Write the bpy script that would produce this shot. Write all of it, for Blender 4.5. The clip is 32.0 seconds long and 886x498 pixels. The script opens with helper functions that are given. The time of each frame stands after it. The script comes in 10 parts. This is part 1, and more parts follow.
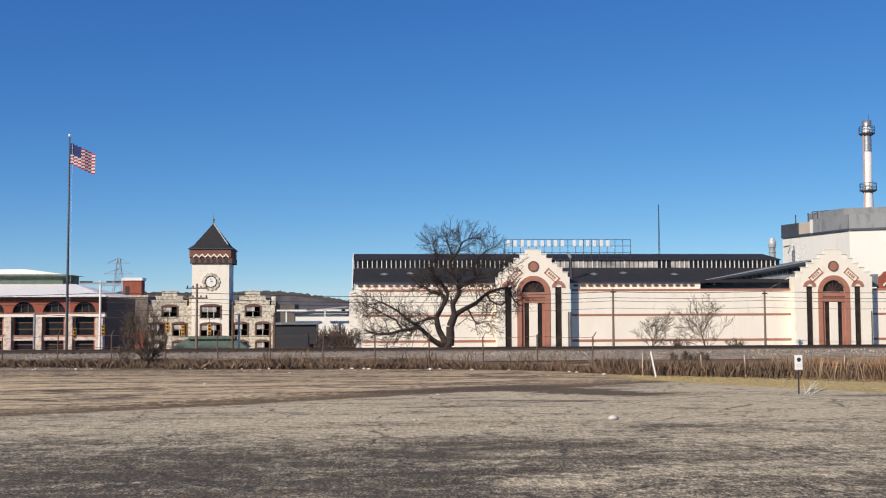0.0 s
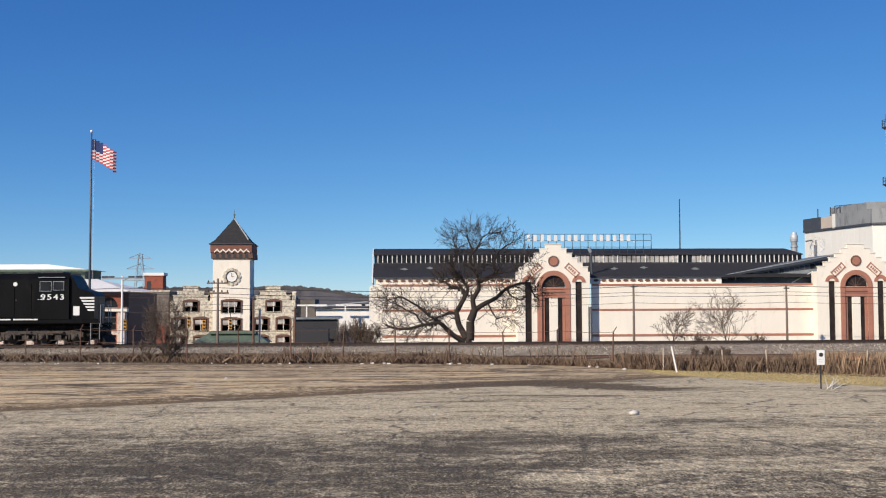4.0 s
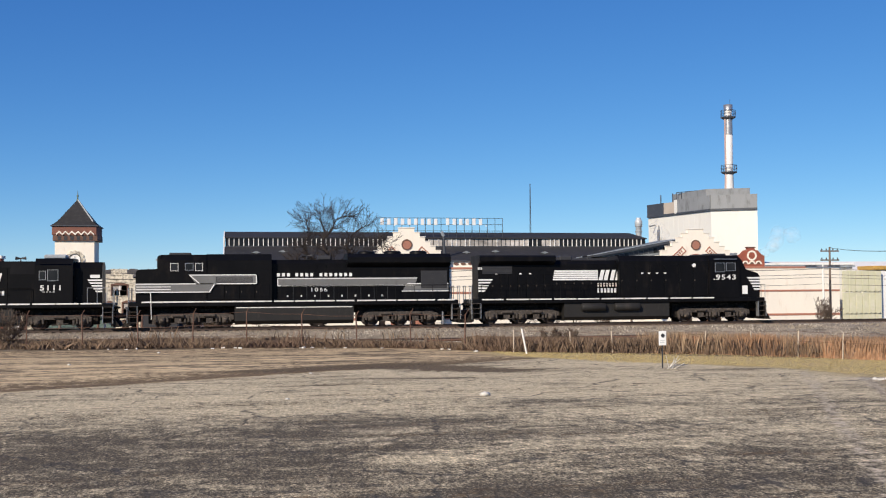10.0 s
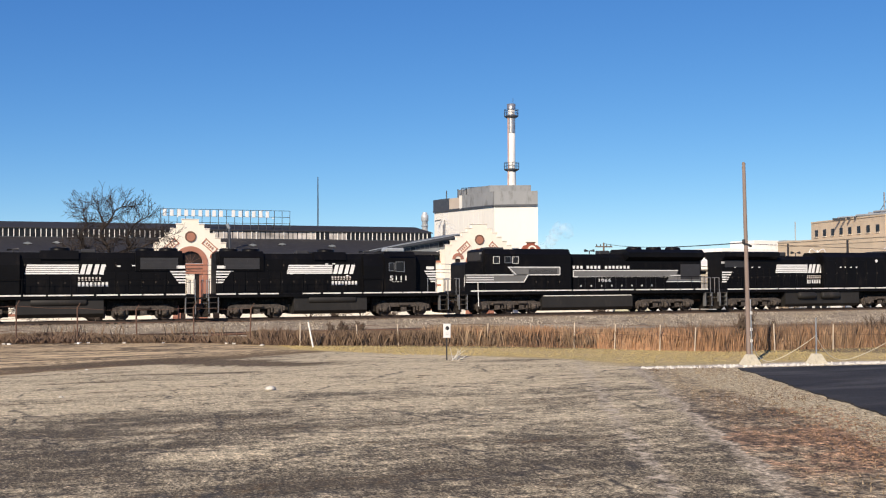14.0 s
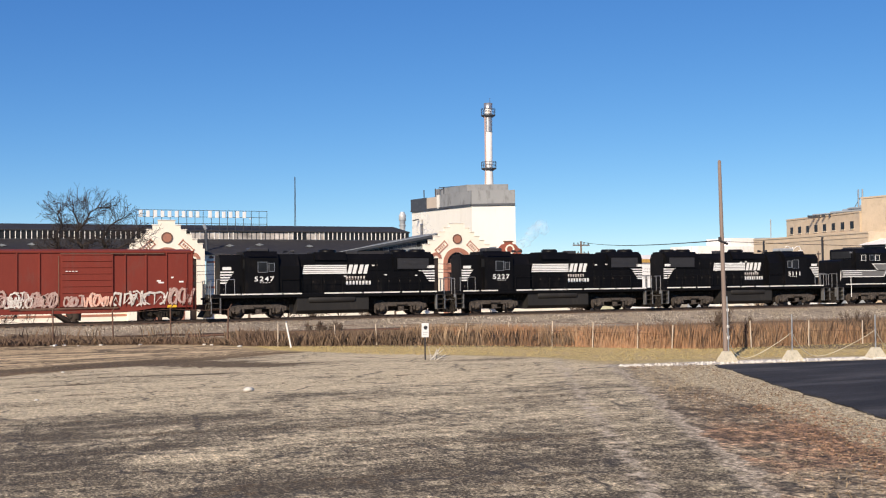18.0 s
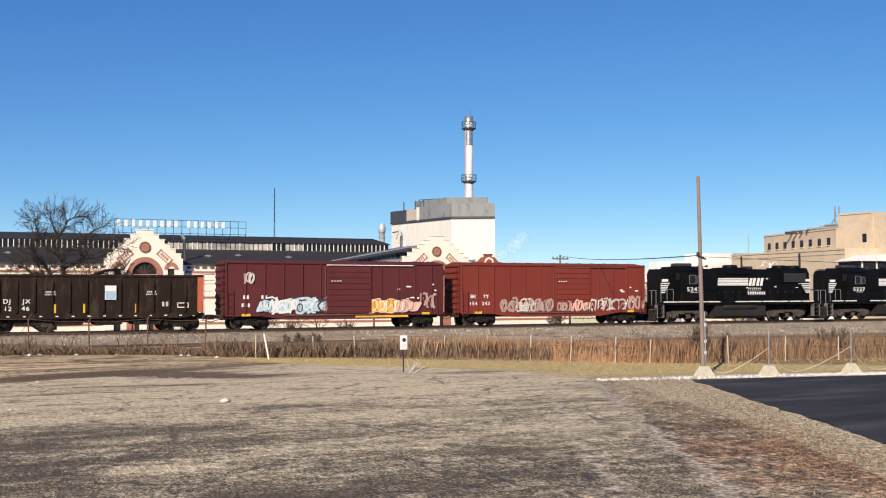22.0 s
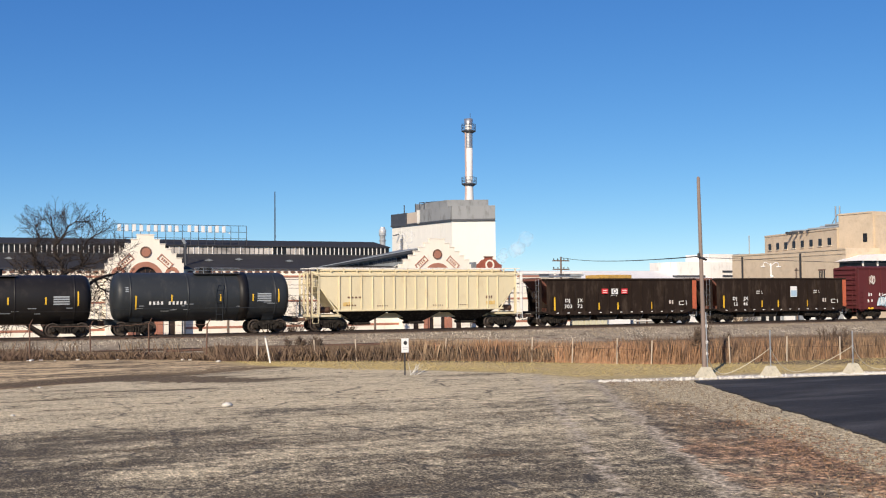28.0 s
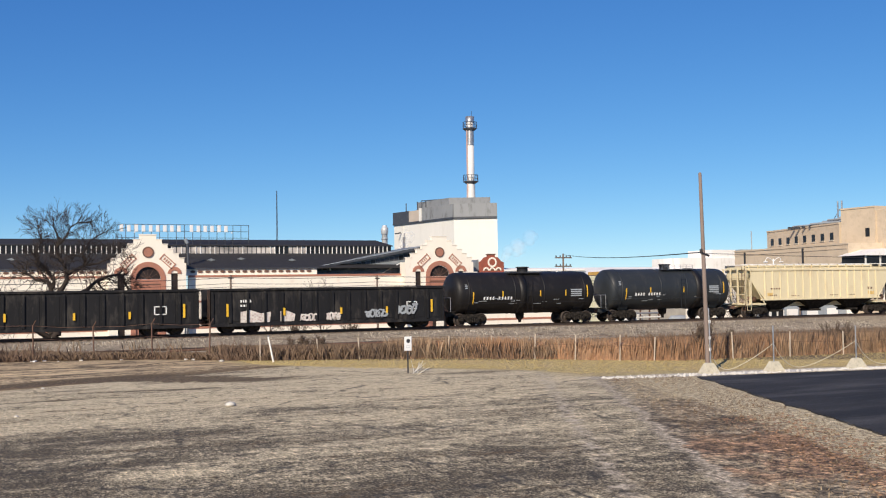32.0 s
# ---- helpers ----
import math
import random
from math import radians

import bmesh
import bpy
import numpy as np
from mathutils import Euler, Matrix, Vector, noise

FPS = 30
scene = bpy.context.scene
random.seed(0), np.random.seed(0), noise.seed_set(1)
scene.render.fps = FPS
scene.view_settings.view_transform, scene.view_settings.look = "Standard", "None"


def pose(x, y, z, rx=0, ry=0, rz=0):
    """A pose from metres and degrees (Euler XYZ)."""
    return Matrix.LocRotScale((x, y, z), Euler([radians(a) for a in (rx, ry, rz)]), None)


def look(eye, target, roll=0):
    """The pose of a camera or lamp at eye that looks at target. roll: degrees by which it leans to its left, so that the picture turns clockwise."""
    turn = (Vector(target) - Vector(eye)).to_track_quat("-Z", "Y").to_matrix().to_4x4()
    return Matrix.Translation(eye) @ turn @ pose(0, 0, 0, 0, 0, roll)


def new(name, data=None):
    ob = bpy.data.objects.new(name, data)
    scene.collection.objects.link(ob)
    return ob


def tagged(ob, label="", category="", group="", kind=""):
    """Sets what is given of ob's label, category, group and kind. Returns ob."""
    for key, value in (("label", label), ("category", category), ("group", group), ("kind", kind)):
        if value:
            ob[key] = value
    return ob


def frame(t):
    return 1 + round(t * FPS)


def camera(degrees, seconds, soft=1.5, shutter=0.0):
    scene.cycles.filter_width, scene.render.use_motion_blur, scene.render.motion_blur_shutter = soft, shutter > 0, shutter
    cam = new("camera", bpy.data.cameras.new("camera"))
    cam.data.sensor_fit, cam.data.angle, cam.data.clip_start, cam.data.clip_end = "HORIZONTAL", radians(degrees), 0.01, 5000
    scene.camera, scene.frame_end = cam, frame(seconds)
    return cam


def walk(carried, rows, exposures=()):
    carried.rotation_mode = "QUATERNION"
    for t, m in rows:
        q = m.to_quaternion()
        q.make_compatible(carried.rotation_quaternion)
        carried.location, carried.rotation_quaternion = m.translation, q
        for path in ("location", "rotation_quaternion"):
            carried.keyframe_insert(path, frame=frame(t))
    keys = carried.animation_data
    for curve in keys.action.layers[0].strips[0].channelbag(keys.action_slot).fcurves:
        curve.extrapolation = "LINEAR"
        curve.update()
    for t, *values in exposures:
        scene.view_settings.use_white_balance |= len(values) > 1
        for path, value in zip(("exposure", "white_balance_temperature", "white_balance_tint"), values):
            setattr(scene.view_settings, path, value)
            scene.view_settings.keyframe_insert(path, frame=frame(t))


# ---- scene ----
FOV = 44.30
EYE = Vector((0.0, 0.0, 3.4))
# time, heading from the track's normal, tilt, lean (degrees)
PAN = [
     (0, 4.21, 3.24, -0.23), (0.5, 4.00, 3.26, -0.29), (1, 3.85, 3.31, -0.49), (1.5, 3.56, 3.31, -0.62),
     (2, 3.23, 3.22, -0.51), (2.5, 3.07, 3.12, -0.32), (3, 3.14, 3.14, -0.21), (3.5, 3.19, 3.08, -0.27),
     (5.5, 3.00, 2.70, -0.03), (6, 3.12, 2.68, 0.01), (6.5, 3.13, 2.63, 0.12), (7, 3.21, 2.57, 0.20),
     (7.5, 3.44, 2.53, 0.12), (8, 4.40, 2.48, 0.06), (8.5, 5.57, 2.42, -0.03), (9, 6.39, 2.31, -0.27),
     (9.5, 7.90, 2.12, -0.32), (10, 10.86, 2.06, -0.37), (10.5, 13.76, 2.02, -0.41), (11, 16.15, 1.96, -0.47),
     (11.5, 18.65, 1.90, -0.49), (12, 20.88, 1.88, -0.47), (12.5, 22.01, 1.85, -0.27), (13, 22.21, 1.82, -0.13),
     (13.5, 22.12, 1.69, -0.13), (14, 22.02, 1.65, -0.25), (14.5, 22.09, 1.74, -0.33), (16.5, 22.63, 1.66, -0.62),
     (17, 22.77, 1.65, -0.72), (17.5, 23.01, 1.67, -0.67), (18, 23.19, 1.61, -0.64), (18.5, 23.32, 1.56, -0.52),
     (19, 23.46, 1.63, -0.47), (19.5, 23.51, 1.73, -0.40), (20, 23.51, 1.77, -0.37), (20.5, 23.63, 1.86, -0.27),
     (21, 23.99, 2.04, -0.16), (21.5, 24.19, 2.13, -0.12), (22, 24.28, 2.26, -0.11), (22.5, 24.39, 2.37, -0.09),
     (23, 24.35, 2.42, -0.13), (23.5, 24.18, 2.40, -0.25), (24, 24.30, 2.41, -0.28), (24.5, 24.45, 2.58, -0.25),
     (25, 24.62, 2.63, -0.37), (25.5, 24.35, 2.63, -0.57), (26, 23.93, 2.46, -0.54), (26.5, 23.97, 2.33, -0.43),
     (28.5, 24.28, 2.41, -0.54), (29, 24.13, 2.29, -0.48), (29.5, 24.07, 2.22, -0.32), (30, 24.12, 2.22, -0.26),
     (30.5, 24.08, 2.23, -0.39), (31, 24.01, 2.24, -0.57), (31.5, 24.07, 2.30, -0.79), (32, 24.13, 2.29, -0.95)]
cam = camera(FOV, 32.0, soft=1.15)
walk(cam, [(t, Matrix.Translation(EYE) @ pose(0, 0, 0, 90 + tilt, 0, -turn) @ pose(0, 0, 0, 0, 0, lean))
           for t, turn, tilt, lean in PAN],
     exposures=[(0.0, 0.0, 6500, 10), (3.5, 0.04, 6500, 10), (6.0, 0.11, 6500, 10), (9.0, 0.12, 6550, 10), (11.0, 0.10, 6600, 10), (13.0, 0.22, 6900, 11), (20.0, 0.24, 6950, 12),
                (26.0, 0.22, 6900, 11), (32.0, 0.13, 6650, 10)])

# ---- sky, sun, exposure ----
SUN_FROM = Vector((-0.60, -0.62, 0.50)).normalized()
world = bpy.data.worlds.new("sky")
scene.world = world
world.use_nodes = True
wn = world.node_tree.nodes
wl = world.node_tree.links
sky = wn.new("ShaderNodeTexSky")
sky.sky_type = "NISHITA"
sky.sun_disc = False
sky.sun_elevation = math.asin(SUN_FROM.z)
sky.sun_rotation = math.atan2(SUN_FROM.x, SUN_FROM.y)
sky.altitude, sky.air_density, sky.dust_density, sky.ozone_density = 1500, 0.75, 0.0, 4.0
deep = wn.new("ShaderNodeHueSaturation")
deep.inputs["Saturation"].default_value = 1.12
wn["Background"].inputs["Strength"].default_value = 0.10
wl.new(sky.outputs[0], deep.inputs["Color"])
# the clear winter sky: deep blue overhead, paler towards the horizon
split, join = wn.new("ShaderNodeSeparateColor"), wn.new("ShaderNodeCombineColor")
wl.new(deep.outputs[0], split.inputs[0])
for i, (unit, power, value) in enumerate(((0.79, 1.08, 0.52), (1.84, 0.90, 1.78), (3.98, 0.62, 4.85))):
    p1, p2, p3 = (wn.new("ShaderNodeMath") for _ in range(3))
    p1.operation, p2.operation, p3.operation = "DIVIDE", "POWER", "MULTIPLY"
    p1.inputs[1].default_value, p2.inputs[1].default_value, p3.inputs[1].default_value = unit, power, value
    wl.new(split.outputs[i], p1.inputs[0])
    wl.new(p1.outputs[0], p2.inputs[0])
    wl.new(p2.outputs[0], p3.inputs[0])
    wl.new(p3.outputs[0], join.inputs[i])
wl.new(join.outputs[0], wn["Background"].inputs["Color"])
sun_data = bpy.data.lights.new("sun", "SUN")
sun_data.energy, sun_data.angle, sun_data.color = 4.9, radians(0.5), (1.0, 0.885, 0.735)
sun = new("sun", sun_data)
sun.matrix_world = look(SUN_FROM * 100, (0, 0, 0))

# ---- materials ----


class Nodes:
    """Short hand for building a node tree."""

    def __init__(self, name):
        self.mat = bpy.data.materials.new(name)
        self.mat.use_nodes = True
        self.tree = self.mat.node_tree
        self.bsdf = self.tree.nodes["Principled BSDF"]

    def add(self, kind, **sockets):
        n = self.tree.nodes.new("ShaderNode" + kind)
        for k, v in sockets.items():
            self.put(n.inputs[k.replace("_", " ")], v)
        return n

    def put(self, socket, v):
        if isinstance(v, bpy.types.NodeSocket):
            self.tree.links.new(v, socket)
        else:
            socket.default_value = v

    def math(self, op, a, b=0.0, clamp=False):
        n = self.tree.nodes.new("ShaderNodeMath")
        n.operation, n.use_clamp = op, clamp
        self.put(n.inputs[0], a)
        self.put(n.inputs[1], b)
        return n.outputs[0]

    def ramp(self, v, a, b, lo=0.0, hi=1.0):
        n = self.tree.nodes.new("ShaderNodeMapRange")
        for i, x in enumerate((v, a, b, lo, hi)):
            self.put(n.inputs[i], x)
        return n.outputs[0]

    def noise(self, vec, scale, detail=4.0, rough=0.55, distort=0.0):
        n = self.add("TexNoise", Vector=vec, Scale=scale, Detail=detail, Roughness=rough, Distortion=distort)
        return n.outputs[0]

    def mix(self, f, a, b, kind="MIX"):
        n = self.tree.nodes.new("ShaderNodeMix")
        n.data_type, n.blend_type = "RGBA", kind
        self.put(n.inputs[0], f)
        self.put(n.inputs[6], (*a, 1) if isinstance(a, tuple) and len(a) == 3 else a)
        self.put(n.inputs[7], (*b, 1) if isinstance(b, tuple) and len(b) == 3 else b)
        return n.outputs[2]

    def scaled(self, color, f):
        n = self.tree.nodes.new("ShaderNodeVectorMath")
        n.operation = "SCALE"
        self.put(n.inputs[0], color[:3] if isinstance(color, tuple) else color)
        self.put(n.inputs["Scale"], f)
        return n.outputs[0]

    def stretched(self, sx, sy, sz):
        c = self.add("TexCoord").outputs["Object"]
        n = self.add("Mapping", Vector=c)
        n.inputs["Scale"].default_value = (sx, sy, sz)
        return n.outputs[0]

    def finish(self, color, rough, bump=None, depth=0.01, strength=0.5):
        self.put(self.bsdf.inputs["Base Color"], color)
        self.put(self.bsdf.inputs["Roughness"], rough)
        if bump is not None:
            b = self.add("Bump", Strength=strength, Distance=depth, Height=bump)
            self.put(self.bsdf.inputs["Normal"], b.outputs[0])
        return self.mat


def surf(name, col, rough=0.7, metal=0.0, var=0.18, scale=0.9, fine=14.0, depth=0.01, streak=1.0, dirt=None, amount=0.5,
         rand=0.0, spec=0.5):
    """A weathered surface: colour varied at two scales, rain streaks, stains of a second colour, fine relief."""
    k = Nodes(name)
    v = k.stretched(1, 1, streak)
    big, small = k.noise(v, scale, 5.0), k.noise(v, fine, 3.0)
    f = k.math("MULTIPLY", k.ramp(big, 0.25, 0.75, 1 - var, 1 + var), k.ramp(small, 0.25, 0.75, 1 - 0.5 * var, 1 + 0.5 * var))
    if rand:
        f = k.math("MULTIPLY", f, k.ramp(k.add("ObjectInfo").outputs["Random"], 0, 1, 1 - rand, 1 + rand))
    c = (*col, 1)
    if dirt:
        stain = k.noise(v, scale * 2.3, 7.0, 0.68)
        c = k.mix(k.ramp(stain, 0.62 - 0.25 * amount, 0.80 - 0.25 * amount), col, dirt)
    k.bsdf.inputs["Metallic"].default_value = metal
    k.bsdf.inputs["Specular IOR Level"].default_value = spec
    return k.finish(k.scaled(c, f), k.ramp(big, 0.2, 0.8, max(0.05, rough - 0.08), min(1.0, rough + 0.08)), small, depth, 0.4)


CREAM = surf("cream_render", (0.86, 0.79, 0.67), 0.85, var=0.06, scale=0.5, streak=0.35, dirt=(0.72, 0.60, 0.48), amount=0.25)
STONE = surf("weathered_limestone", (0.70, 0.63, 0.50), 0.9, var=0.16, scale=1.0, fine=5, dirt=(0.27, 0.235, 0.185), amount=0.68)
TERRA = surf("terracotta_paint", (0.40, 0.175, 0.115), 0.8, var=0.12, scale=0.7, dirt=(0.32, 0.15, 0.11), amount=0.4)
RED_BRICK = surf("red_brick", (0.31, 0.085, 0.05), 0.85, var=0.2, scale=1.2, fine=9, dirt=(0.2, 0.07, 0.05), amount=0.5)
SLATE = surf("dark_slate_roof", (0.030, 0.029, 0.030), 0.8, spec=0.25, var=0.2, scale=0.8, fine=6, dirt=(0.050, 0.048, 0.046), amount=0.4)
GREY_ROOF = surf("grey_metal_roof", (0.17, 0.19, 0.20), 0.5, var=0.15, scale=0.7, streak=0.4, dirt=(0.27, 0.28, 0.28), amount=0.5)
WHITE = surf("white_paint", (0.86, 0.83, 0.775), 0.6, var=0.05, scale=0.4, streak=0.3, dirt=(0.60, 0.56, 0.48), amount=0.25)
OFFWHITE = surf("white_cladding", (0.70, 0.68, 0.62), 0.55, var=0.05, scale=0.25, streak=0.15, dirt=(0.62, 0.595, 0.53), amount=0.2)
PALE_GREY = surf("pale_grey_metal", (0.33, 0.36, 0.38), 0.5, var=0.08, scale=0.5, dirt=(0.25, 0.26, 0.27), amount=0.4)
DARK_GREY = surf("dark_grey_metal", (0.05, 0.055, 0.065), 0.5, var=0.2, scale=0.8, dirt=(0.10, 0.10, 0.10), amount=0.3)
TAN = surf("tan_brick", (0.575, 0.465, 0.335), 0.85, var=0.09, scale=0.5, fine=6, dirt=(0.50, 0.40, 0.285), amount=0.45)
BROWN_TRIM = surf("brown_trim", (0.145, 0.078, 0.055), 0.8, var=0.2, scale=2)
GREEN_ROOF = surf("green_copper_roof", (0.095, 0.135, 0.10), 0.7, var=0.15, scale=0.8, dirt=(0.15, 0.18, 0.135), amount=0.5)
STEEL = surf("galvanized_steel", (0.42, 0.43, 0.44), 0.4, 0.7, var=0.15, scale=2.0, dirt=(0.30, 0.24, 0.19), amount=0.4)
VENT_PALE = surf("pale_vent_metal", (0.50, 0.52, 0.53), 0.5, 0.2, var=0.12, scale=1.5, dirt=(0.34, 0.34, 0.33), amount=0.4)
CHIMNEY = surf("chimney_coating", (0.72, 0.71, 0.68), 0.5, var=0.08, scale=0.5, streak=0.3, dirt=(0.5, 0.44, 0.38), amount=0.4)
POLE_GREY = surf("bleached_pole_wood", (0.235, 0.180, 0.152), 0.9, var=0.22, scale=1.5, fine=20, streak=0.08, dirt=(0.14, 0.105, 0.088), amount=0.45)
WOOD_POLE = surf("weathered_pole_wood", (0.17, 0.125, 0.095), 0.9, var=0.25, scale=1.5, fine=20, streak=0.08, dirt=(0.10, 0.07, 0.055), amount=0.5)
BARK = surf("bark", (0.036, 0.026, 0.021), 0.9, var=0.25, scale=4, fine=30, depth=0.02)
TWIG = surf("dry_twigs", (0.095, 0.068, 0.05), 0.9, var=0.25, scale=4, fine=30)
CONCRETE = surf("concrete", (0.55, 0.50, 0.38), 0.9, var=0.12, scale=3, fine=25, dirt=(0.36, 0.33, 0.26), amount=0.45)
BALLAST = surf("ballast_stone", (0.285, 0.235, 0.172), 0.95, var=0.35, scale=0.6, fine=9, depth=0.05, dirt=(0.12, 0.088, 0.06), amount=0.5)
WHEEL_STEEL = surf("worn_wheel_steel", (0.045, 0.034, 0.028), 0.7, 0.2, var=0.25, scale=3, fine=18)
RUST = surf("rusted_steel", (0.14, 0.075, 0.05), 0.8, 0.1, var=0.25, scale=2, fine=18, dirt=(0.07, 0.045, 0.035), amount=0.5)
CLOTH_RED = surf("flag_red", (0.55, 0.06, 0.06), 0.8, var=0.05)
CLOTH_WHITE = surf("flag_white", (0.80, 0.78, 0.76), 0.8, var=0.05)
CLOTH_BLUE = surf("flag_blue", (0.04, 0.06, 0.18), 0.8, var=0.05)
IRON = surf("dark_iron", (0.03, 0.03, 0.033), 0.6, var=0.2, scale=3)
# rolling stock
NS_BLACK = surf("black_locomotive_paint", (0.0045, 0.0045, 0.0052), 0.45, spec=0.11, var=0.25, scale=0.8, fine=12, depth=0.004, streak=0.4,
                dirt=(0.013, 0.011, 0.010), amount=0.3)
NYC_GREY = surf("grey_locomotive_paint", (0.15, 0.15, 0.145), 0.4, var=0.1, scale=0.8, depth=0.003, dirt=(0.11, 0.10, 0.095), amount=0.4)
UNDERFRAME = surf("grimy_shaded_underframe", (0.016, 0.014, 0.012), 0.85, 0.0, spec=0.12, var=0.35, scale=2.5, fine=14, depth=0.02,
                  dirt=(0.055, 0.046, 0.038), amount=0.5)
TRUCK_GREY = surf("dusty_truck_casting", (0.060, 0.052, 0.046), 0.85, 0.0, spec=0.2, var=0.3, scale=3, fine=14, depth=0.02,
                  dirt=(0.15, 0.118, 0.095), amount=0.45)
TANK_STEEL = surf("black_fuel_tank_paint", (0.022, 0.021, 0.020), 0.6, spec=0.25, var=0.15, scale=0.7, fine=10, depth=0.006, streak=0.4, dirt=(0.045, 0.039, 0.034), amount=0.3)
LETTER = surf("white_lettering", (0.76, 0.76, 0.74), 0.6, var=0.06, scale=2.0)
STRIPE = surf("reflective_stripe", (0.74, 0.73, 0.69), 0.5, var=0.12, scale=1.4, dirt=(0.35, 0.32, 0.29), amount=0.3)
YELLOW = surf("yellow_reflector", (0.75, 0.45, 0.03), 0.5, var=0.1, scale=3)
BOX_RED = surf("red_boxcar_paint", (0.185, 0.032, 0.022), 0.72, spec=0.25, var=0.10, scale=0.7, fine=10, depth=0.004, streak=0.3,
               dirt=(0.16, 0.045, 0.035), amount=0.35)
BOX_MAROON = surf("maroon_boxcar_paint", (0.098, 0.021, 0.023), 0.72, spec=0.25, var=0.12, scale=0.7, fine=10, depth=0.004, streak=0.3,
                  dirt=(0.085, 0.028, 0.027), amount=0.35)
HOP_BROWN = surf("dark_brown_hopper_paint", (0.022, 0.0145, 0.011), 0.8, spec=0.12, var=0.15, scale=0.8, fine=10, depth=0.004, streak=0.3,
                 dirt=(0.056, 0.040, 0.030), amount=0.4)
HOP_RUST = surf("rust_red_edge", (0.17, 0.065, 0.042), 0.8, var=0.2, scale=1.5)
HOP_ORANGE = surf("orange_end_paint", (0.50, 0.12, 0.055), 0.6, var=0.15, scale=1.2, dirt=(0.3, 0.08, 0.04), amount=0.4)
FADED_YELLOW = surf("faded_yellow_patch", (0.60, 0.40, 0.12), 0.7, var=0.15, scale=3, dirt=(0.62, 0.50, 0.30), amount=0.5)
COV_TAN = surf("cream_hopper_paint", (0.67, 0.585, 0.385), 0.6, var=0.06, scale=0.6, fine=10, depth=0.004, streak=0.25,
               dirt=(0.55, 0.44, 0.27), amount=0.35)
TANK_GREY = surf("slate_grey_tank_paint", (0.026, 0.030, 0.034), 0.45, spec=0.28, var=0.12, scale=0.7, depth=0.003, streak=0.4, dirt=(0.05, 0.05, 0.05), amount=0.35)
TANK_BROWN = surf("black_tank_paint", (0.013, 0.012, 0.012), 0.5, spec=0.28, var=0.15, scale=0.7, depth=0.003, streak=0.4, dirt=(0.032, 0.027, 0.024), amount=0.35)
GON_BLACK = surf("black_gondola_paint", (0.012, 0.012, 0.0135), 0.7, spec=0.25, var=0.2, scale=0.8, fine=10, depth=0.005, streak=0.3,
                 dirt=(0.05, 0.045, 0.04), amount=0.4)
SPRAY_DARK = surf("dark_spray_outline", (0.035, 0.045, 0.06), 0.6, var=0.2, scale=4)
SPRAY_FADED = surf("faded_white_spray_paint", (0.46, 0.33, 0.29), 0.7, var=0.25, scale=5, dirt=(0.24, 0.07, 0.055), amount=0.5)
SPRAY_PALE = surf("pale_spray_paint", (0.62, 0.58, 0.53), 0.6, var=0.2, scale=4, dirt=(0.30, 0.12, 0.10), amount=0.45)
SPRAY_BLUE = surf("pale_blue_spray_paint", (0.42, 0.60, 0.68), 0.6, var=0.2, scale=3, dirt=(0.75, 0.80, 0.80), amount=0.5)
SPRAY_YELLOW = surf("yellow_orange_spray_paint", (0.80, 0.45, 0.06), 0.6, var=0.15, scale=3, dirt=(0.78, 0.22, 0.07), amount=0.5)
SPRAY_PINK = surf("pale_pink_spray_paint", (0.72, 0.40, 0.30), 0.6, var=0.15, scale=3, dirt=(0.7, 0.62, 0.56), amount=0.5)
PLACARD_RED = surf("red_placard", (0.62, 0.03, 0.035), 0.5, var=0.05)
PLACARD_BLUE = surf("pale_blue_placard", (0.35, 0.50, 0.62), 0.5, var=0.05)
ROCK = surf("pale_stone", (0.58, 0.55, 0.49), 0.9, var=0.15, scale=4)


def glass_dark(name, col=(0.014, 0.015, 0.016), rough=0.3):
    """A window pane seen from far off: dark, glossy, a little uneven."""
    k = Nodes(name)
    v = k.stretched(1, 1, 1)
    n = k.noise(v, 0.8, 3.0)
    k.bsdf.inputs["Specular IOR Level"].default_value = 0.3
    return k.finish(k.scaled((*col, 1), k.ramp(n, 0.3, 0.7, 0.5, 1.7)), rough, k.noise(v, 1.6, 2.0), 0.02, 0.15)


PANE = glass_dark("dark_window_glass")
PANE_BROWN = glass_dark("brown_window_glass", (0.030, 0.021, 0.017), 0.35)
PANE_PALE = glass_dark("pale_window_glass", (0.40, 0.37, 0.34), 0.4)
PANE_GREEN = glass_dark("greenish_window_glass", (0.06, 0.10, 0.085), 0.2)


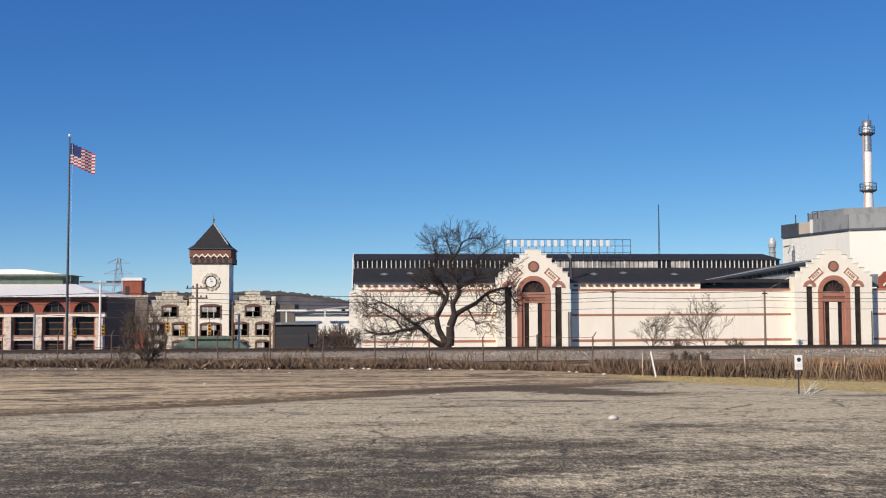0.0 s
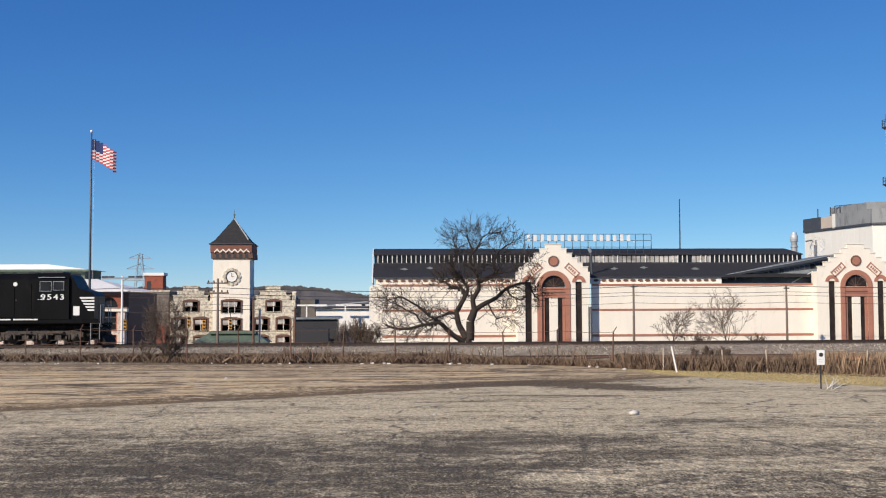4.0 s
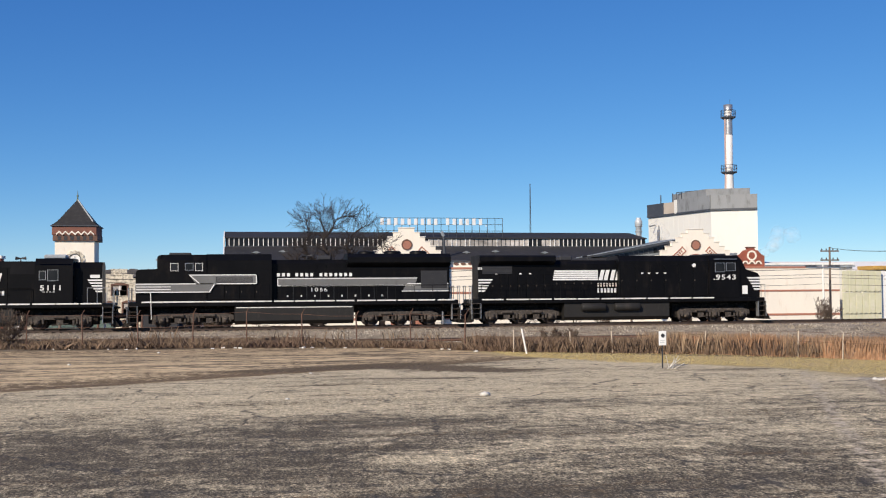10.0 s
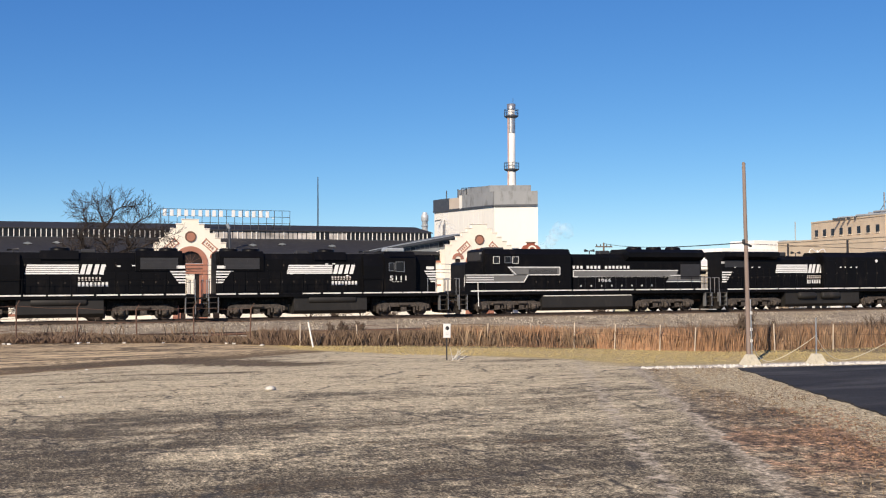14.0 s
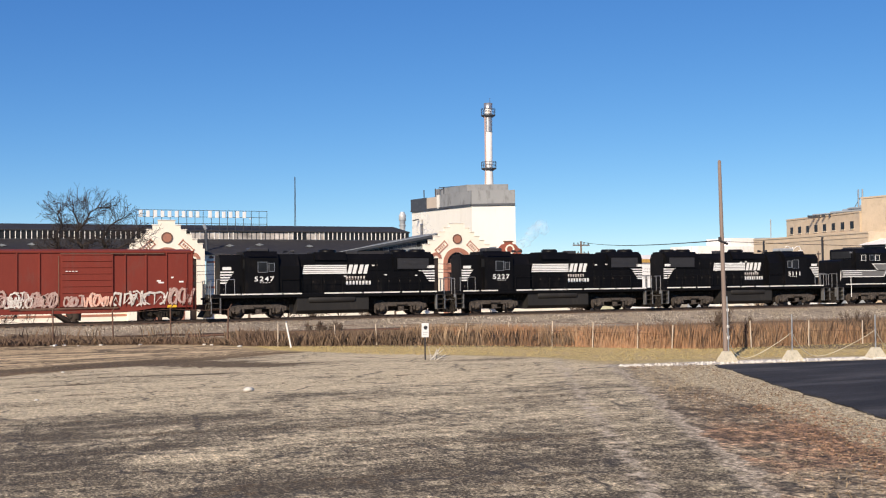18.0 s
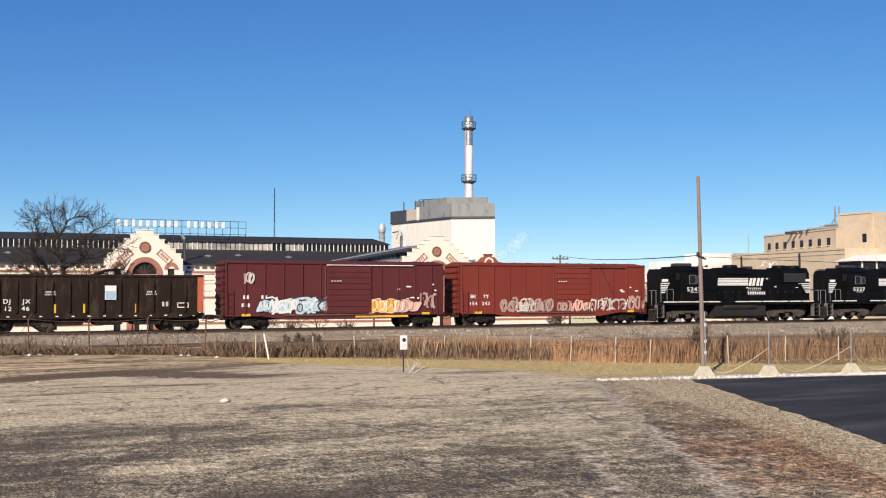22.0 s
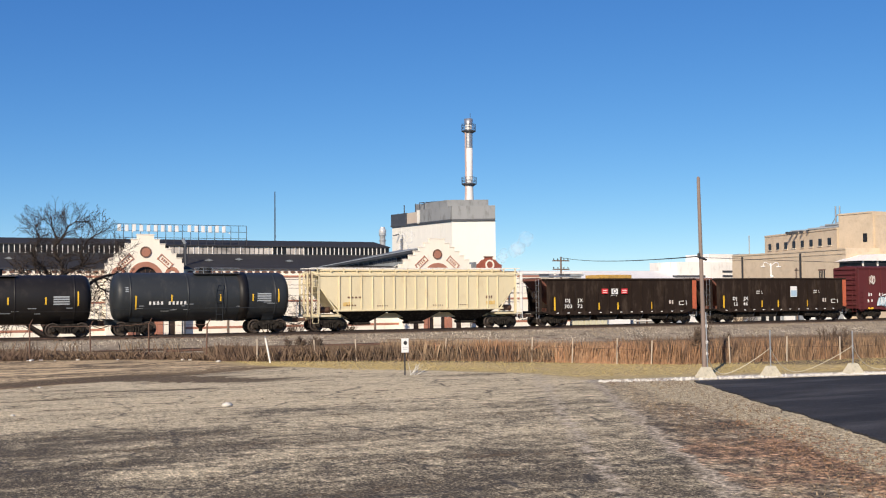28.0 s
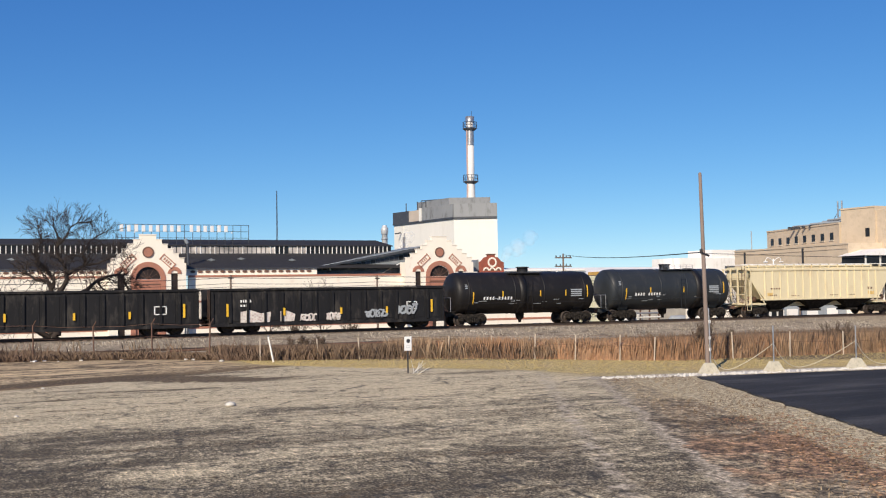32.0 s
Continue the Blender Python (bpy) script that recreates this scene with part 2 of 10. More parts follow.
def ground_material():
    """The worn lot, old slab, brown verge, grass strip and dirt, with ragged borders between them."""
    k = Nodes("lot_ground")
    P = k.add("TexCoord").outputs["Object"]
    sep = k.add("SeparateXYZ", Vector=P)
    x, y = sep.outputs[0], sep.outputs[1]

    def off(ax, ay, bx, by, amp, scale=0.6):
        """Distance to the left of the line from a to b, ragged by noise."""
        L = math.hypot(bx - ax, by - ay)
        nx, ny = -(by - ay) / L, (bx - ax) / L
        dist = k.math("ADD", k.math("MULTIPLY", x, nx), k.math("MULTIPLY", y, ny))
        dist = k.math("SUBTRACT", dist, nx * ax + ny * ay)
        return k.math("ADD", dist, k.math("MULTIPLY", k.math("SUBTRACT", k.noise(P, scale, 7.0, 0.72), 0.5), amp))

    def side(ax, ay, bx, by, soft, amp, scale=0.6):
        return k.ramp(off(ax, ay, bx, by, amp, scale), -soft, soft)

    def spot(cx, cy, rx, ry, turn, amount):
        """A soft oval, 'amount' in its middle."""
        c, s = math.cos(radians(turn)), math.sin(radians(turn))
        dx, dy = k.math("SUBTRACT", x, cx), k.math("SUBTRACT", y, cy)
        u = k.math("ADD", k.math("MULTIPLY", dx, c / rx), k.math("MULTIPLY", dy, s / rx))
        w = k.math("ADD", k.math("MULTIPLY", dx, -s / ry), k.math("MULTIPLY", dy, c / ry))
        d = k.math("ADD", k.math("MULTIPLY", u, u), k.math("MULTIPLY", w, w))
        return k.math("MULTIPLY", k.math("POWER", 2.718, k.math("MULTIPLY", d, -1.0)), amount)

    def total(values):
        s = values[0]
        for v in values[1:]:
            s = k.math("ADD", s, v)
        return s

    def contrast(v, f):
        return k.math("MULTIPLY", k.math("SUBTRACT", v, 0.5), f)

    flat = k.add("Mapping", Vector=P)
    flat.inputs["Scale"].default_value = (0.30, 1.0, 1)
    flat.inputs["Rotation"].default_value = (0, 0, 0.28)
    broad = k.noise(flat.outputs[0], 0.26, 3.0, 0.55, 0.8)
    mid = k.noise(P, 0.8, 6.0, 0.66, 0.4)
    speck = k.noise(P, 2.4, 6.0, 0.80)
    grain = k.noise(P, 17.0, 3.0, 0.75)
    leaf = k.noise(P, 7.0, 5.0, 0.72)
    fine = k.noise(P, 2.4, 7.0, 0.72)
    warp = k.add("VectorMath", Vector=P)
    warp.operation = "ADD"
    k.put(warp.inputs[1], k.scaled(k.add("TexNoise", Vector=P, Scale=0.9, Detail=4.0).outputs["Color"], 1.4))
    cells = k.add("TexVoronoi", Vector=warp.outputs[0], Scale=0.21)
    cells.feature = "DISTANCE_TO_EDGE"
    crack = k.math("MULTIPLY", k.ramp(cells.outputs["Distance"], 0.018, 0.005), k.ramp(mid, 0.44, 0.54))

    drawn = k.add("Mapping", Vector=P)
    drawn.inputs["Scale"].default_value = (0.16, 1.0, 1)
    drawn.inputs["Rotation"].default_value = (0, 0, 0.10)
    dirt = k.noise(drawn.outputs[0], 0.75, 8.0, 0.66, 0.5)
    # ---- worn pavement: a pale crust over dark binder
    worn = total([spot(1.5, 26.5, 2.0, 1.8, 0, -0.20), spot(1.2, 21.3, 1.9, 1.8, 0, -0.15), spot(3.7, 21.4, 1.0, 0.8, 0, 0.34),
                  spot(3.2, 23.0, 2.4, 0.5, 0, -0.20), spot(5.2, 24.2, 2.2, 0.9, 15, -0.12), spot(9.0, 31.6, 3.2, 0.9, -8, -0.24),
                  spot(11.3, 37.1, 1.4, 0.9, 0, -0.26), spot(10.8, 28.6, 2.6, 1.5, 0, 0.26), spot(4.5, 27.6, 2.6, 0.6, 0, -0.15),
                  spot(8.0, 35.2, 6.0, 2.2, -5, 0.26), spot(0.6, 31.2, 3.2, 1.2, 0, 0.24), spot(1.6, 36.4, 3.0, 0.9, 8, -0.22),
                  spot(6.5, 17.8, 3.5, 1.8, 0, -0.12), spot(1.4, 18.4, 1.4, 0.5, 10, 0.25), spot(-4.2, 25.0, 5.5, 3.8, 0, -0.28), spot(-7.0, 31.0, 4.0, 1.4, 20, -0.14),
                  spot(-3.5, 33.2, 6.5, 1.5, 26, 0.28), spot(11.0, 20.6, 2.2, 1.3, 0, -0.16), spot(15.0, 36.0, 4.0, 3.0, 0, 0.12),
                  spot(14.5, 24.0, 2.5, 4.0, 30, 0.08), spot(7.5, 22.4, 2.0, 0.7, 10, 0.14)])
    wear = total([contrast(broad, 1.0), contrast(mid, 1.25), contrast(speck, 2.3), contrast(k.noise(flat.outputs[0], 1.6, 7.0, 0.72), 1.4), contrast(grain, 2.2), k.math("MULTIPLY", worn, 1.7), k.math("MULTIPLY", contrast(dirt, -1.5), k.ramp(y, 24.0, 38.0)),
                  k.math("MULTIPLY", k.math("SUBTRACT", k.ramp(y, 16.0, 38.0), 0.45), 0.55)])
    binder = k.mix(k.ramp(grain, 0.42, 0.60), (0.038, 0.0285, 0.0155), (0.155, 0.120, 0.071))
    crust = k.mix(k.ramp(fine, 0.40, 0.62), (0.47, 0.385, 0.24), (0.68, 0.56, 0.36))
    crust = k.mix(k.math("MULTIPLY", k.ramp(grain, 0.53, 0.60), 0.6), crust, (0.78, 0.68, 0.46))
    lot = k.mix(k.ramp(wear, -0.38, 0.30), binder, crust)
    lot = k.mix(k.math("MULTIPLY", crack, 0.8), lot, (0.030, 0.026, 0.022))

    # ---- the old slab further off, tan, with dirt drawn out in thin streaks
    slab = k.mix(k.ramp(fine, 0.40, 0.60), (0.57, 0.42, 0.235), (0.77, 0.59, 0.345))
    slab = k.mix(k.math("MULTIPLY", k.ramp(mid, 0.52, 0.60), 0.5), slab, (0.30, 0.215, 0.125))
    slab = k.mix(k.math("MULTIPLY", k.math("MULTIPLY", k.ramp(dirt, 0.515, 0.560), k.ramp(speck, 0.42, 0.54)), 0.6), slab, (0.13, 0.085, 0.042))
    slab = k.mix(k.math("MULTIPLY", k.ramp(y, 55.0, 63.0), k.ramp(fine, 0.46, 0.54)), slab, (0.17, 0.115, 0.06))
    plates = k.add("TexVoronoi", Vector=drawn.outputs[0], Scale=0.55)
    plates.feature = "DISTANCE_TO_EDGE"
    seam = k.ramp(k.math("ADD", plates.outputs["Distance"], contrast(fine, 0.22)), 0.060, 0.020)
    slab = k.mix(k.math("MULTIPLY", seam, k.ramp(mid, 0.40, 0.52, 0.20, 0.85)), slab, (0.060, 0.040, 0.022))
    # wheel tracks worn into the dirt
    for ax, ay, bx, by, wd in ((-22, 53, 2, 54.5, 0.22), (-22, 54.4, 2, 55.9, 0.18), (-14, 48.6, 6, 51.4, 0.25), (-6, 58.4, 12, 55.2, 0.22), (-20, 60.6, -4, 57.6, 0.28), (0, 51.6, 12, 58.6, 0.20), (-24, 47.0, -6, 50.2, 0.20)):
        rut = k.ramp(k.math("ABSOLUTE", off(ax, ay, bx, by, 2.6, 0.22)), wd * 1.5, wd * 0.5)
        slab = k.mix(k.math("MULTIPLY", rut, k.ramp(fine, 0.42, 0.54, 0.1, 0.9)), slab, (0.085, 0.055, 0.027))
    border = off(-11.7, 36.6, 6.0, 46.0, 1.1, 1.0)
    lot = k.mix(k.ramp(border, -0.15, 0.15), lot, slab)
    # brown dirt along the slab's edge and a dark leafy patch
    strip = k.math("MULTIPLY", k.ramp(border, 0.0, 0.3), k.ramp(total([border, contrast(fine, 8.0), contrast(speck, 6.0), contrast(dirt, 11.0)]), 2.9, 1.7))
    lot = k.mix(k.math("MULTIPLY", strip, 0.95), lot, k.mix(k.ramp(leaf, 0.42, 0.6), (0.060, 0.036, 0.015), (0.23, 0.148, 0.066)))
    patch = total([spot(8.6, 45.6, 4.2, 1.7, -42, 1.15), spot(3.6, 46.8, 4.4, 1.2, 20, 0.80), contrast(fine, 1.6), contrast(speck, 1.4), contrast(dirt, 2.6)])
    lot = k.mix(k.math("MULTIPLY", k.ramp(patch, 0.34, 0.46), 0.95), lot, k.mix(k.ramp(leaf, 0.40, 0.60), (0.048, 0.030, 0.013), (0.155, 0.102, 0.047)))

    # ---- the verge of dead grass and fallen leaves
    rim = off(9.3, 9.0, 23.4, 37.5, 1.5, 0.9)
    lot = k.mix(k.math("MULTIPLY", k.ramp(k.math("ABSOLUTE", k.math("SUBTRACT", rim, 2.1)), 0.30, 0.05), k.ramp(fine, 0.44, 0.56)), lot, (0.50, 0.42, 0.31))
    dead = k.mix(k.ramp(leaf, 0.40, 0.60), (0.085, 0.062, 0.037), (0.54, 0.43, 0.275))
    red = total([spot(16.3, 17.0, 3.2, 4.5, -20, 0.65), contrast(k.noise(P, 0.5, 6.0, 0.7), 2.2), k.math("MULTIPLY", k.ramp(y, 20.0, 27.0), -0.5)])
    dead = k.mix(k.math("MULTIPLY", k.ramp(red, 0.16, 0.48), 0.8), dead, k.mix(k.ramp(leaf, 0.42, 0.58), (0.075, 0.036, 0.017), (0.49, 0.275, 0.145)))
    brown = total([spot(17.6, 22.4, 1.8, 0.8, 0, 0.6), spot(15.8, 23.6, 1.6, 0.7, 0, 0.35), spot(19.2, 32.0, 1.6, 1.8, 0, 0.4), contrast(fine, 1.6), contrast(k.noise(P, 0.6, 5.0, 0.7), 1.3)])
    dead = k.mix(k.math("MULTIPLY", k.ramp(brown, 0.16, 0.30), 0.85), dead, k.mix(k.ramp(leaf, 0.44, 0.62), (0.042, 0.026, 0.014), (0.19, 0.125, 0.065)))
    dead = k.scaled(dead, k.ramp(k.noise(P, 1.7, 4.0, 0.72), 0.41, 0.60, 0.33, 1.55))
    pale = k.mix(k.ramp(leaf, 0.38, 0.56), (0.185, 0.145, 0.082), (0.62, 0.52, 0.335))
    asph = off(17.4, 17.0, 24.6, 34.4, 1.6, 0.8)
    bare = total([k.ramp(asph, 1.5, 0.2, 0.0, 1.15), k.math("MULTIPLY", k.ramp(y, 25.0, 29.0), 0.55), contrast(fine, 1.2)])
    dead = k.mix(k.ramp(bare, 0.45, 0.70), dead, pale)
    lot = k.mix(k.ramp(k.math("ABSOLUTE", k.math("ADD", rim, -0.12)), 0.32, 0.10), lot, k.mix(k.ramp(leaf, 0.44, 0.56), (0.22, 0.175, 0.12), (0.56, 0.47, 0.34)))
    lot = k.mix(k.ramp(rim, 0.06, -0.06), lot, dead)
    # ---- grass strip and white gravel
    back = k.math("MAXIMUM", k.math("MULTIPLY", k.math("MULTIPLY", side(14.7, 50.8, 22.0, 41.8, 0.25, 1.4, 0.8), side(14.7, 47.5, 20.5, 43.2, 0.3, 1.4, 0.8)), k.ramp(x, 12.0, 13.5)),
                  k.math("MULTIPLY", k.ramp(x, 22.0, 23.5), side(22.0, 37.4, 34.0, 35.4, 0.2, 1.0)))
    grass = k.mix(k.ramp(leaf, 0.36, 0.64), (0.30, 0.235, 0.095), (0.56, 0.44, 0.205))
    grass = k.mix(k.ramp(k.noise(P, 0.5, 5.0, 0.65), 0.45, 0.62), grass, k.mix(k.ramp(leaf, 0.40, 0.60), (0.36, 0.26, 0.125), (0.58, 0.45, 0.235)))
    lot = k.mix(back, lot, grass)
    gravel = k.math("MULTIPLY", k.ramp(x, 22.0, 25.0), k.math("MULTIPLY", side(22.0, 35.6, 34.0, 33.5, 0.15, 0.9, 1.4),
                                                            k.math("SUBTRACT", 1.0, side(22.0, 37.0, 34.0, 34.9, 0.15, 0.9, 1.4))))
    lot = k.mix(k.math("MULTIPLY", gravel, k.ramp(leaf, 0.35, 0.5)), lot, (0.66, 0.62, 0.55))
    # ---- dirt under the weeds and beyond
    weeds = k.math("MAXIMUM", k.ramp(y, 63.5, 65.5), k.math("MULTIPLY", k.ramp(x, 12.0, 16.0), side(14.0, 56.4, 30.0, 44.0, 0.5, 1.5)))
    lot = k.mix(weeds, lot, k.mix(k.ramp(fine, 0.4, 0.6), (0.085, 0.058, 0.035), (0.23, 0.175, 0.11)))
    street = k.ramp(y, 88.0, 92.0)
    lot = k.mix(street, lot, k.mix(fine, (0.10, 0.10, 0.10), (0.15, 0.145, 0.14)))
    far = k.ramp(y, 170.0, 230.0)
    lot = k.mix(far, lot, (0.10, 0.085, 0.055))
    # grit: light and dark specks over everything
    long = k.add("Mapping", Vector=P)
    long.inputs["Scale"].default_value = (1.0, 0.36, 1)
    long.inputs["Rotation"].default_value = (0, 0, 0.3)
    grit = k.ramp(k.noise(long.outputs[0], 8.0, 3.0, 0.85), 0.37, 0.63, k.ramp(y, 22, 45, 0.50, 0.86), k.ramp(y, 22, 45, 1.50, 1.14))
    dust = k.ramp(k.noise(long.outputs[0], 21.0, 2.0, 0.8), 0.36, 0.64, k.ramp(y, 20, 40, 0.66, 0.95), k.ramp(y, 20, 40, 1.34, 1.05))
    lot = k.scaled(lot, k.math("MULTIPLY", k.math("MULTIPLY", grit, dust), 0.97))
    height = total([k.math("MULTIPLY", grain, 0.25), k.math("MULTIPLY", speck, 0.6), fine])
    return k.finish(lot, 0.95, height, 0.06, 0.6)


GROUND = ground_material()


def asphalt_material():
    k = Nodes("fresh_asphalt")
    P = k.stretched(1, 1, 1)
    flat = k.stretched(0.25, 1.2, 1)
    c = k.mix(k.ramp(k.noise(flat, 0.5, 5.0), 0.42, 0.68), (0.021, 0.021, 0.023), (0.043, 0.041, 0.042))
    c = k.mix(k.math("MULTIPLY", k.ramp(k.noise(flat, 0.7, 6.0, 0.6), 0.50, 0.68), 0.55), c, (0.100, 0.098, 0.098))
    c = k.scaled(c, k.ramp(k.noise(P, 18.0, 3.0, 0.7), 0.35, 0.65, 0.7, 1.35))
    k.bsdf.inputs["Specular IOR Level"].default_value = 0.25
    return k.finish(c, 0.95, k.noise(P, 30, 3.0), 0.01, 0.5)


ASPHALT = asphalt_material()


def weed_material(name, a, b, c, lo=0.22, hi=0.78):
    """Dry stalks: each stalk takes its own shade."""
    k = Nodes(name)
    r = k.add("NewGeometry").outputs["Random Per Island"]
    patch = k.noise(k.stretched(1, 1, 0.1), 0.22, 3.0)
    col = k.mix(k.ramp(r, 0, 1, lo, hi), a, b)
    col = k.mix(k.ramp(patch, 0.42, 0.60), col, c)
    col = k.scaled(col, k.ramp(k.noise(k.stretched(1, 1, 1), 3.0), 0.3, 0.7, 0.82, 1.18))
    return k.finish(col, 0.9)


WEED_RED = weed_material("reddish_dry_grass", (0.12, 0.072, 0.043), (0.47, 0.335, 0.21), (0.33, 0.19, 0.108))
WEED_TAN = weed_material("brown_dry_weeds", (0.085, 0.057, 0.039), (0.27, 0.185, 0.12), (0.15, 0.098, 0.067))
TURF = weed_material("yellowed_turf", (0.33, 0.265, 0.11), (0.54, 0.43, 0.20), (0.46, 0.36, 0.16))

# ---- mesh helpers ----


class Mesh:
    """Gathers corners and faces; ready() makes the mesh."""

    def __init__(self):
        self.v, self.f, self.s = [], [], []

    def face(self, pts, smooth=False):
        i = len(self.v)
        self.v += [tuple(q) for q in pts]
        self.f.append(tuple(range(i, i + len(pts))))
        self.s.append(smooth)
        return self

    def box(self, x0, x1, y0, y1, z0, z1, c=0.0):
        """A block, its edges chamfered by c."""
        if c <= 0:
            i = len(self.v)
            self.v += [(x, y, z) for x in (x0, x1) for y in (y0, y1) for z in (z0, z1)]
            q = [(0, 1, 3, 2), (4, 6, 7, 5), (0, 4, 5, 1), (2, 3, 7, 6), (0, 2, 6, 4), (1, 5, 7, 3)]
            self.f += [tuple(i + j for j in t) for t in q]
            self.s += [False] * 6
            return self
        c = min(c, 0.45 * min(x1 - x0, y1 - y0, z1 - z0))
        i = len(self.v)
        for sx in (0, 1):
            for sy in (0, 1):
                for sz in (0, 1):
                    X, Y, Z = (x0, x1)[sx], (y0, y1)[sy], (z0, z1)[sz]
                    ix, iy, iz = X + (c, -c)[sx], Y + (c, -c)[sy], Z + (c, -c)[sz]
                    self.v += [(X, iy, iz), (ix, Y, iz), (ix, iy, Z)]
        n = lambda sx, sy, sz, a: i + 3 * (4 * sx + 2 * sy + sz) + a
        F = [(n(0, 0, 0, 0), n(0, 0, 1, 0), n(0, 1, 1, 0), n(0, 1, 0, 0)), (n(1, 0, 0, 0), n(1, 1, 0, 0), n(1, 1, 1, 0), n(1, 0, 1, 0)),
             (n(0, 0, 0, 1), n(1, 0, 0, 1), n(1, 0, 1, 1), n(0, 0, 1, 1)), (n(0, 1, 0, 1), n(0, 1, 1, 1), n(1, 1, 1, 1), n(1, 1, 0, 1)),
             (n(0, 0, 0, 2), n(0, 1, 0, 2), n(1, 1, 0, 2), n(1, 0, 0, 2)), (n(0, 0, 1, 2), n(1, 0, 1, 2), n(1, 1, 1, 2), n(0, 1, 1, 2))]
        for a in (0, 1):
            for b in (0, 1):
                F += [(n(0, a, b, 1), n(1, a, b, 1), n(1, a, b, 2), n(0, a, b, 2)),
                      (n(a, 0, b, 0), n(a, 1, b, 0), n(a, 1, b, 2), n(a, 0, b, 2)),
                      (n(a, b, 0, 0), n(a, b, 1, 0), n(a, b, 1, 1), n(a, b, 0, 1))]
        for a in (0, 1):
            for b in (0, 1):
                for d in (0, 1):
                    F.append((n(a, b, d, 0), n(a, b, d, 1), n(a, b, d, 2)))
        self.f += F
        self.s += [False] * len(F)
        return self

    def prism(self, poly, axis, a, b, smooth=False):
        """A flat outline drawn along an axis from a to b. The outline is in the two other axes, in xyz order."""
        def at(q, w):
            return {"x": (w, q[0], q[1]), "y": (q[0], w, q[1]), "z": (q[0], q[1], w)}[axis]
        n = len(poly)
        self.face([at(q, a) for q in poly])
        self.face([at(q, b) for q in reversed(poly)])
        i = len(self.v)
        self.v += [at(q, a) for q in poly] + [at(q, b) for q in poly]
        for j in range(n):
            m = (j + 1) % n
            self.f.append((i + j, i + n + j, i + n + m, i + m))
            self.s.append(smooth)
        return self

    def tube(self, p, q, r, r2=None, n=8, caps=True):
        p, q = Vector(p), Vector(q)
        r2 = r if r2 is None else r2
        w = q - p
        if w.length < 1e-6:
            return self
        w.normalize()
        u = w.orthogonal().normalized()
        t = w.cross(u)
        i = len(self.v)
        for c, R in ((p, r), (q, r2)):
            for j in range(n):
                a = 2 * math.pi * j / n
                self.v.append(tuple(c + R * (math.cos(a) * u + math.sin(a) * t)))
        for j in range(n):
            m = (j + 1) % n
            self.f.append((i + j, i + m, i + n + m, i + n + j))
            self.s.append(n > 4)
        if caps:
            self.face([self.v[i + j] for j in reversed(range(n))])
            self.face([self.v[i + n + j] for j in range(n)])
        return self

    def path(self, pts, r, n=5):
        """One bent rod through all the points."""
        pts = [Vector(p) for p in pts]
        i = len(self.v)
        for j, p in enumerate(pts):
            w = (pts[min(j + 1, len(pts) - 1)] - pts[max(j - 1, 0)]).normalized()
            u = w.cross(Vector((0, 0, 1)) if abs(w.z) < 0.9 else Vector((1, 0, 0))).normalized()
            t = w.cross(u)
            for q in range(n):
                a = 2 * math.pi * q / n
                self.v.append(tuple(p + r * (math.cos(a) * u + math.sin(a) * t)))
        for j in range(len(pts) - 1):
            for q in range(n):
                m = (q + 1) % n
                self.f.append((i + j * n + q, i + j * n + m, i + (j + 1) * n + m, i + (j + 1) * n + q))
                self.s.append(True)
        return self

    def ring(self, c, axis, R, r0, a0=0.0, a1=360.0, n=20, d0=0.0, d1=0.1):
        """A flat ring or arch of outer radius R and inner radius r0 round c, from d0 to d1 along the axis y (or x)."""
        for j in range(n):
            t0, t1 = radians(a0 + (a1 - a0) * j / n), radians(a0 + (a1 - a0) * (j + 1) / n)
            quad = [(math.cos(t) * k_, math.sin(t) * k_) for t, k_ in ((t0, r0), (t0, R), (t1, R), (t1, r0))]
            if axis == "y":
                self.prism([(c[0] + u, c[2] + w) for u, w in quad], "y", c[1] + d0, c[1] + d1)
            else:
                self.prism([(c[1] + u, c[2] + w) for u, w in quad], "x", c[0] + d0, c[0] + d1)
        return self

    def disc(self, c, R, d0, d1, n=20, a0=0.0, a1=360.0):
        """A disc (or part of one) that faces y."""
        full = abs(a1 - a0) >= 360
        pts = [(c[0] + R * math.cos(radians(a0 + (a1 - a0) * j / n)), c[2] + R * math.sin(radians(a0 + (a1 - a0) * j / n)))
               for j in range(n if full else n + 1)]
        return self.prism(pts, "y", c[1] + d0, c[1] + d1)

    def lathe(self, prof, axis="z", c=(0, 0, 0), n=16):
        """Turned round an axis: prof holds (radius, along)."""
        i = len(self.v)
        for r, h in prof:
            for j in range(n):
                a = 2 * math.pi * j / n
                u, w = r * math.cos(a), r * math.sin(a)
                self.v.append({"z": (c[0] + u, c[1] + w, c[2] + h), "x": (c[0] + h, c[1] + u, c[2] + w), "y": (c[0] + u, c[1] + h, c[2] + w)}[axis])
        for a in range(len(prof) - 1):
            for j in range(n):
                m = (j + 1) % n
                self.f.append((i + a * n + j, i + a * n + m, i + (a + 1) * n + m, i + (a + 1) * n + j))
                self.s.append(True)
        return self

    def ready(self, name):
        me = bpy.data.meshes.new(name)
        me.from_pydata(self.v, [], self.f)
        bm = bmesh.new()
        bm.from_mesh(me)
        bmesh.ops.recalc_face_normals(bm, faces=bm.faces)
        bm.to_mesh(me)
        bm.free()
        me.polygons.foreach_set("use_smooth", self.s)
        return me


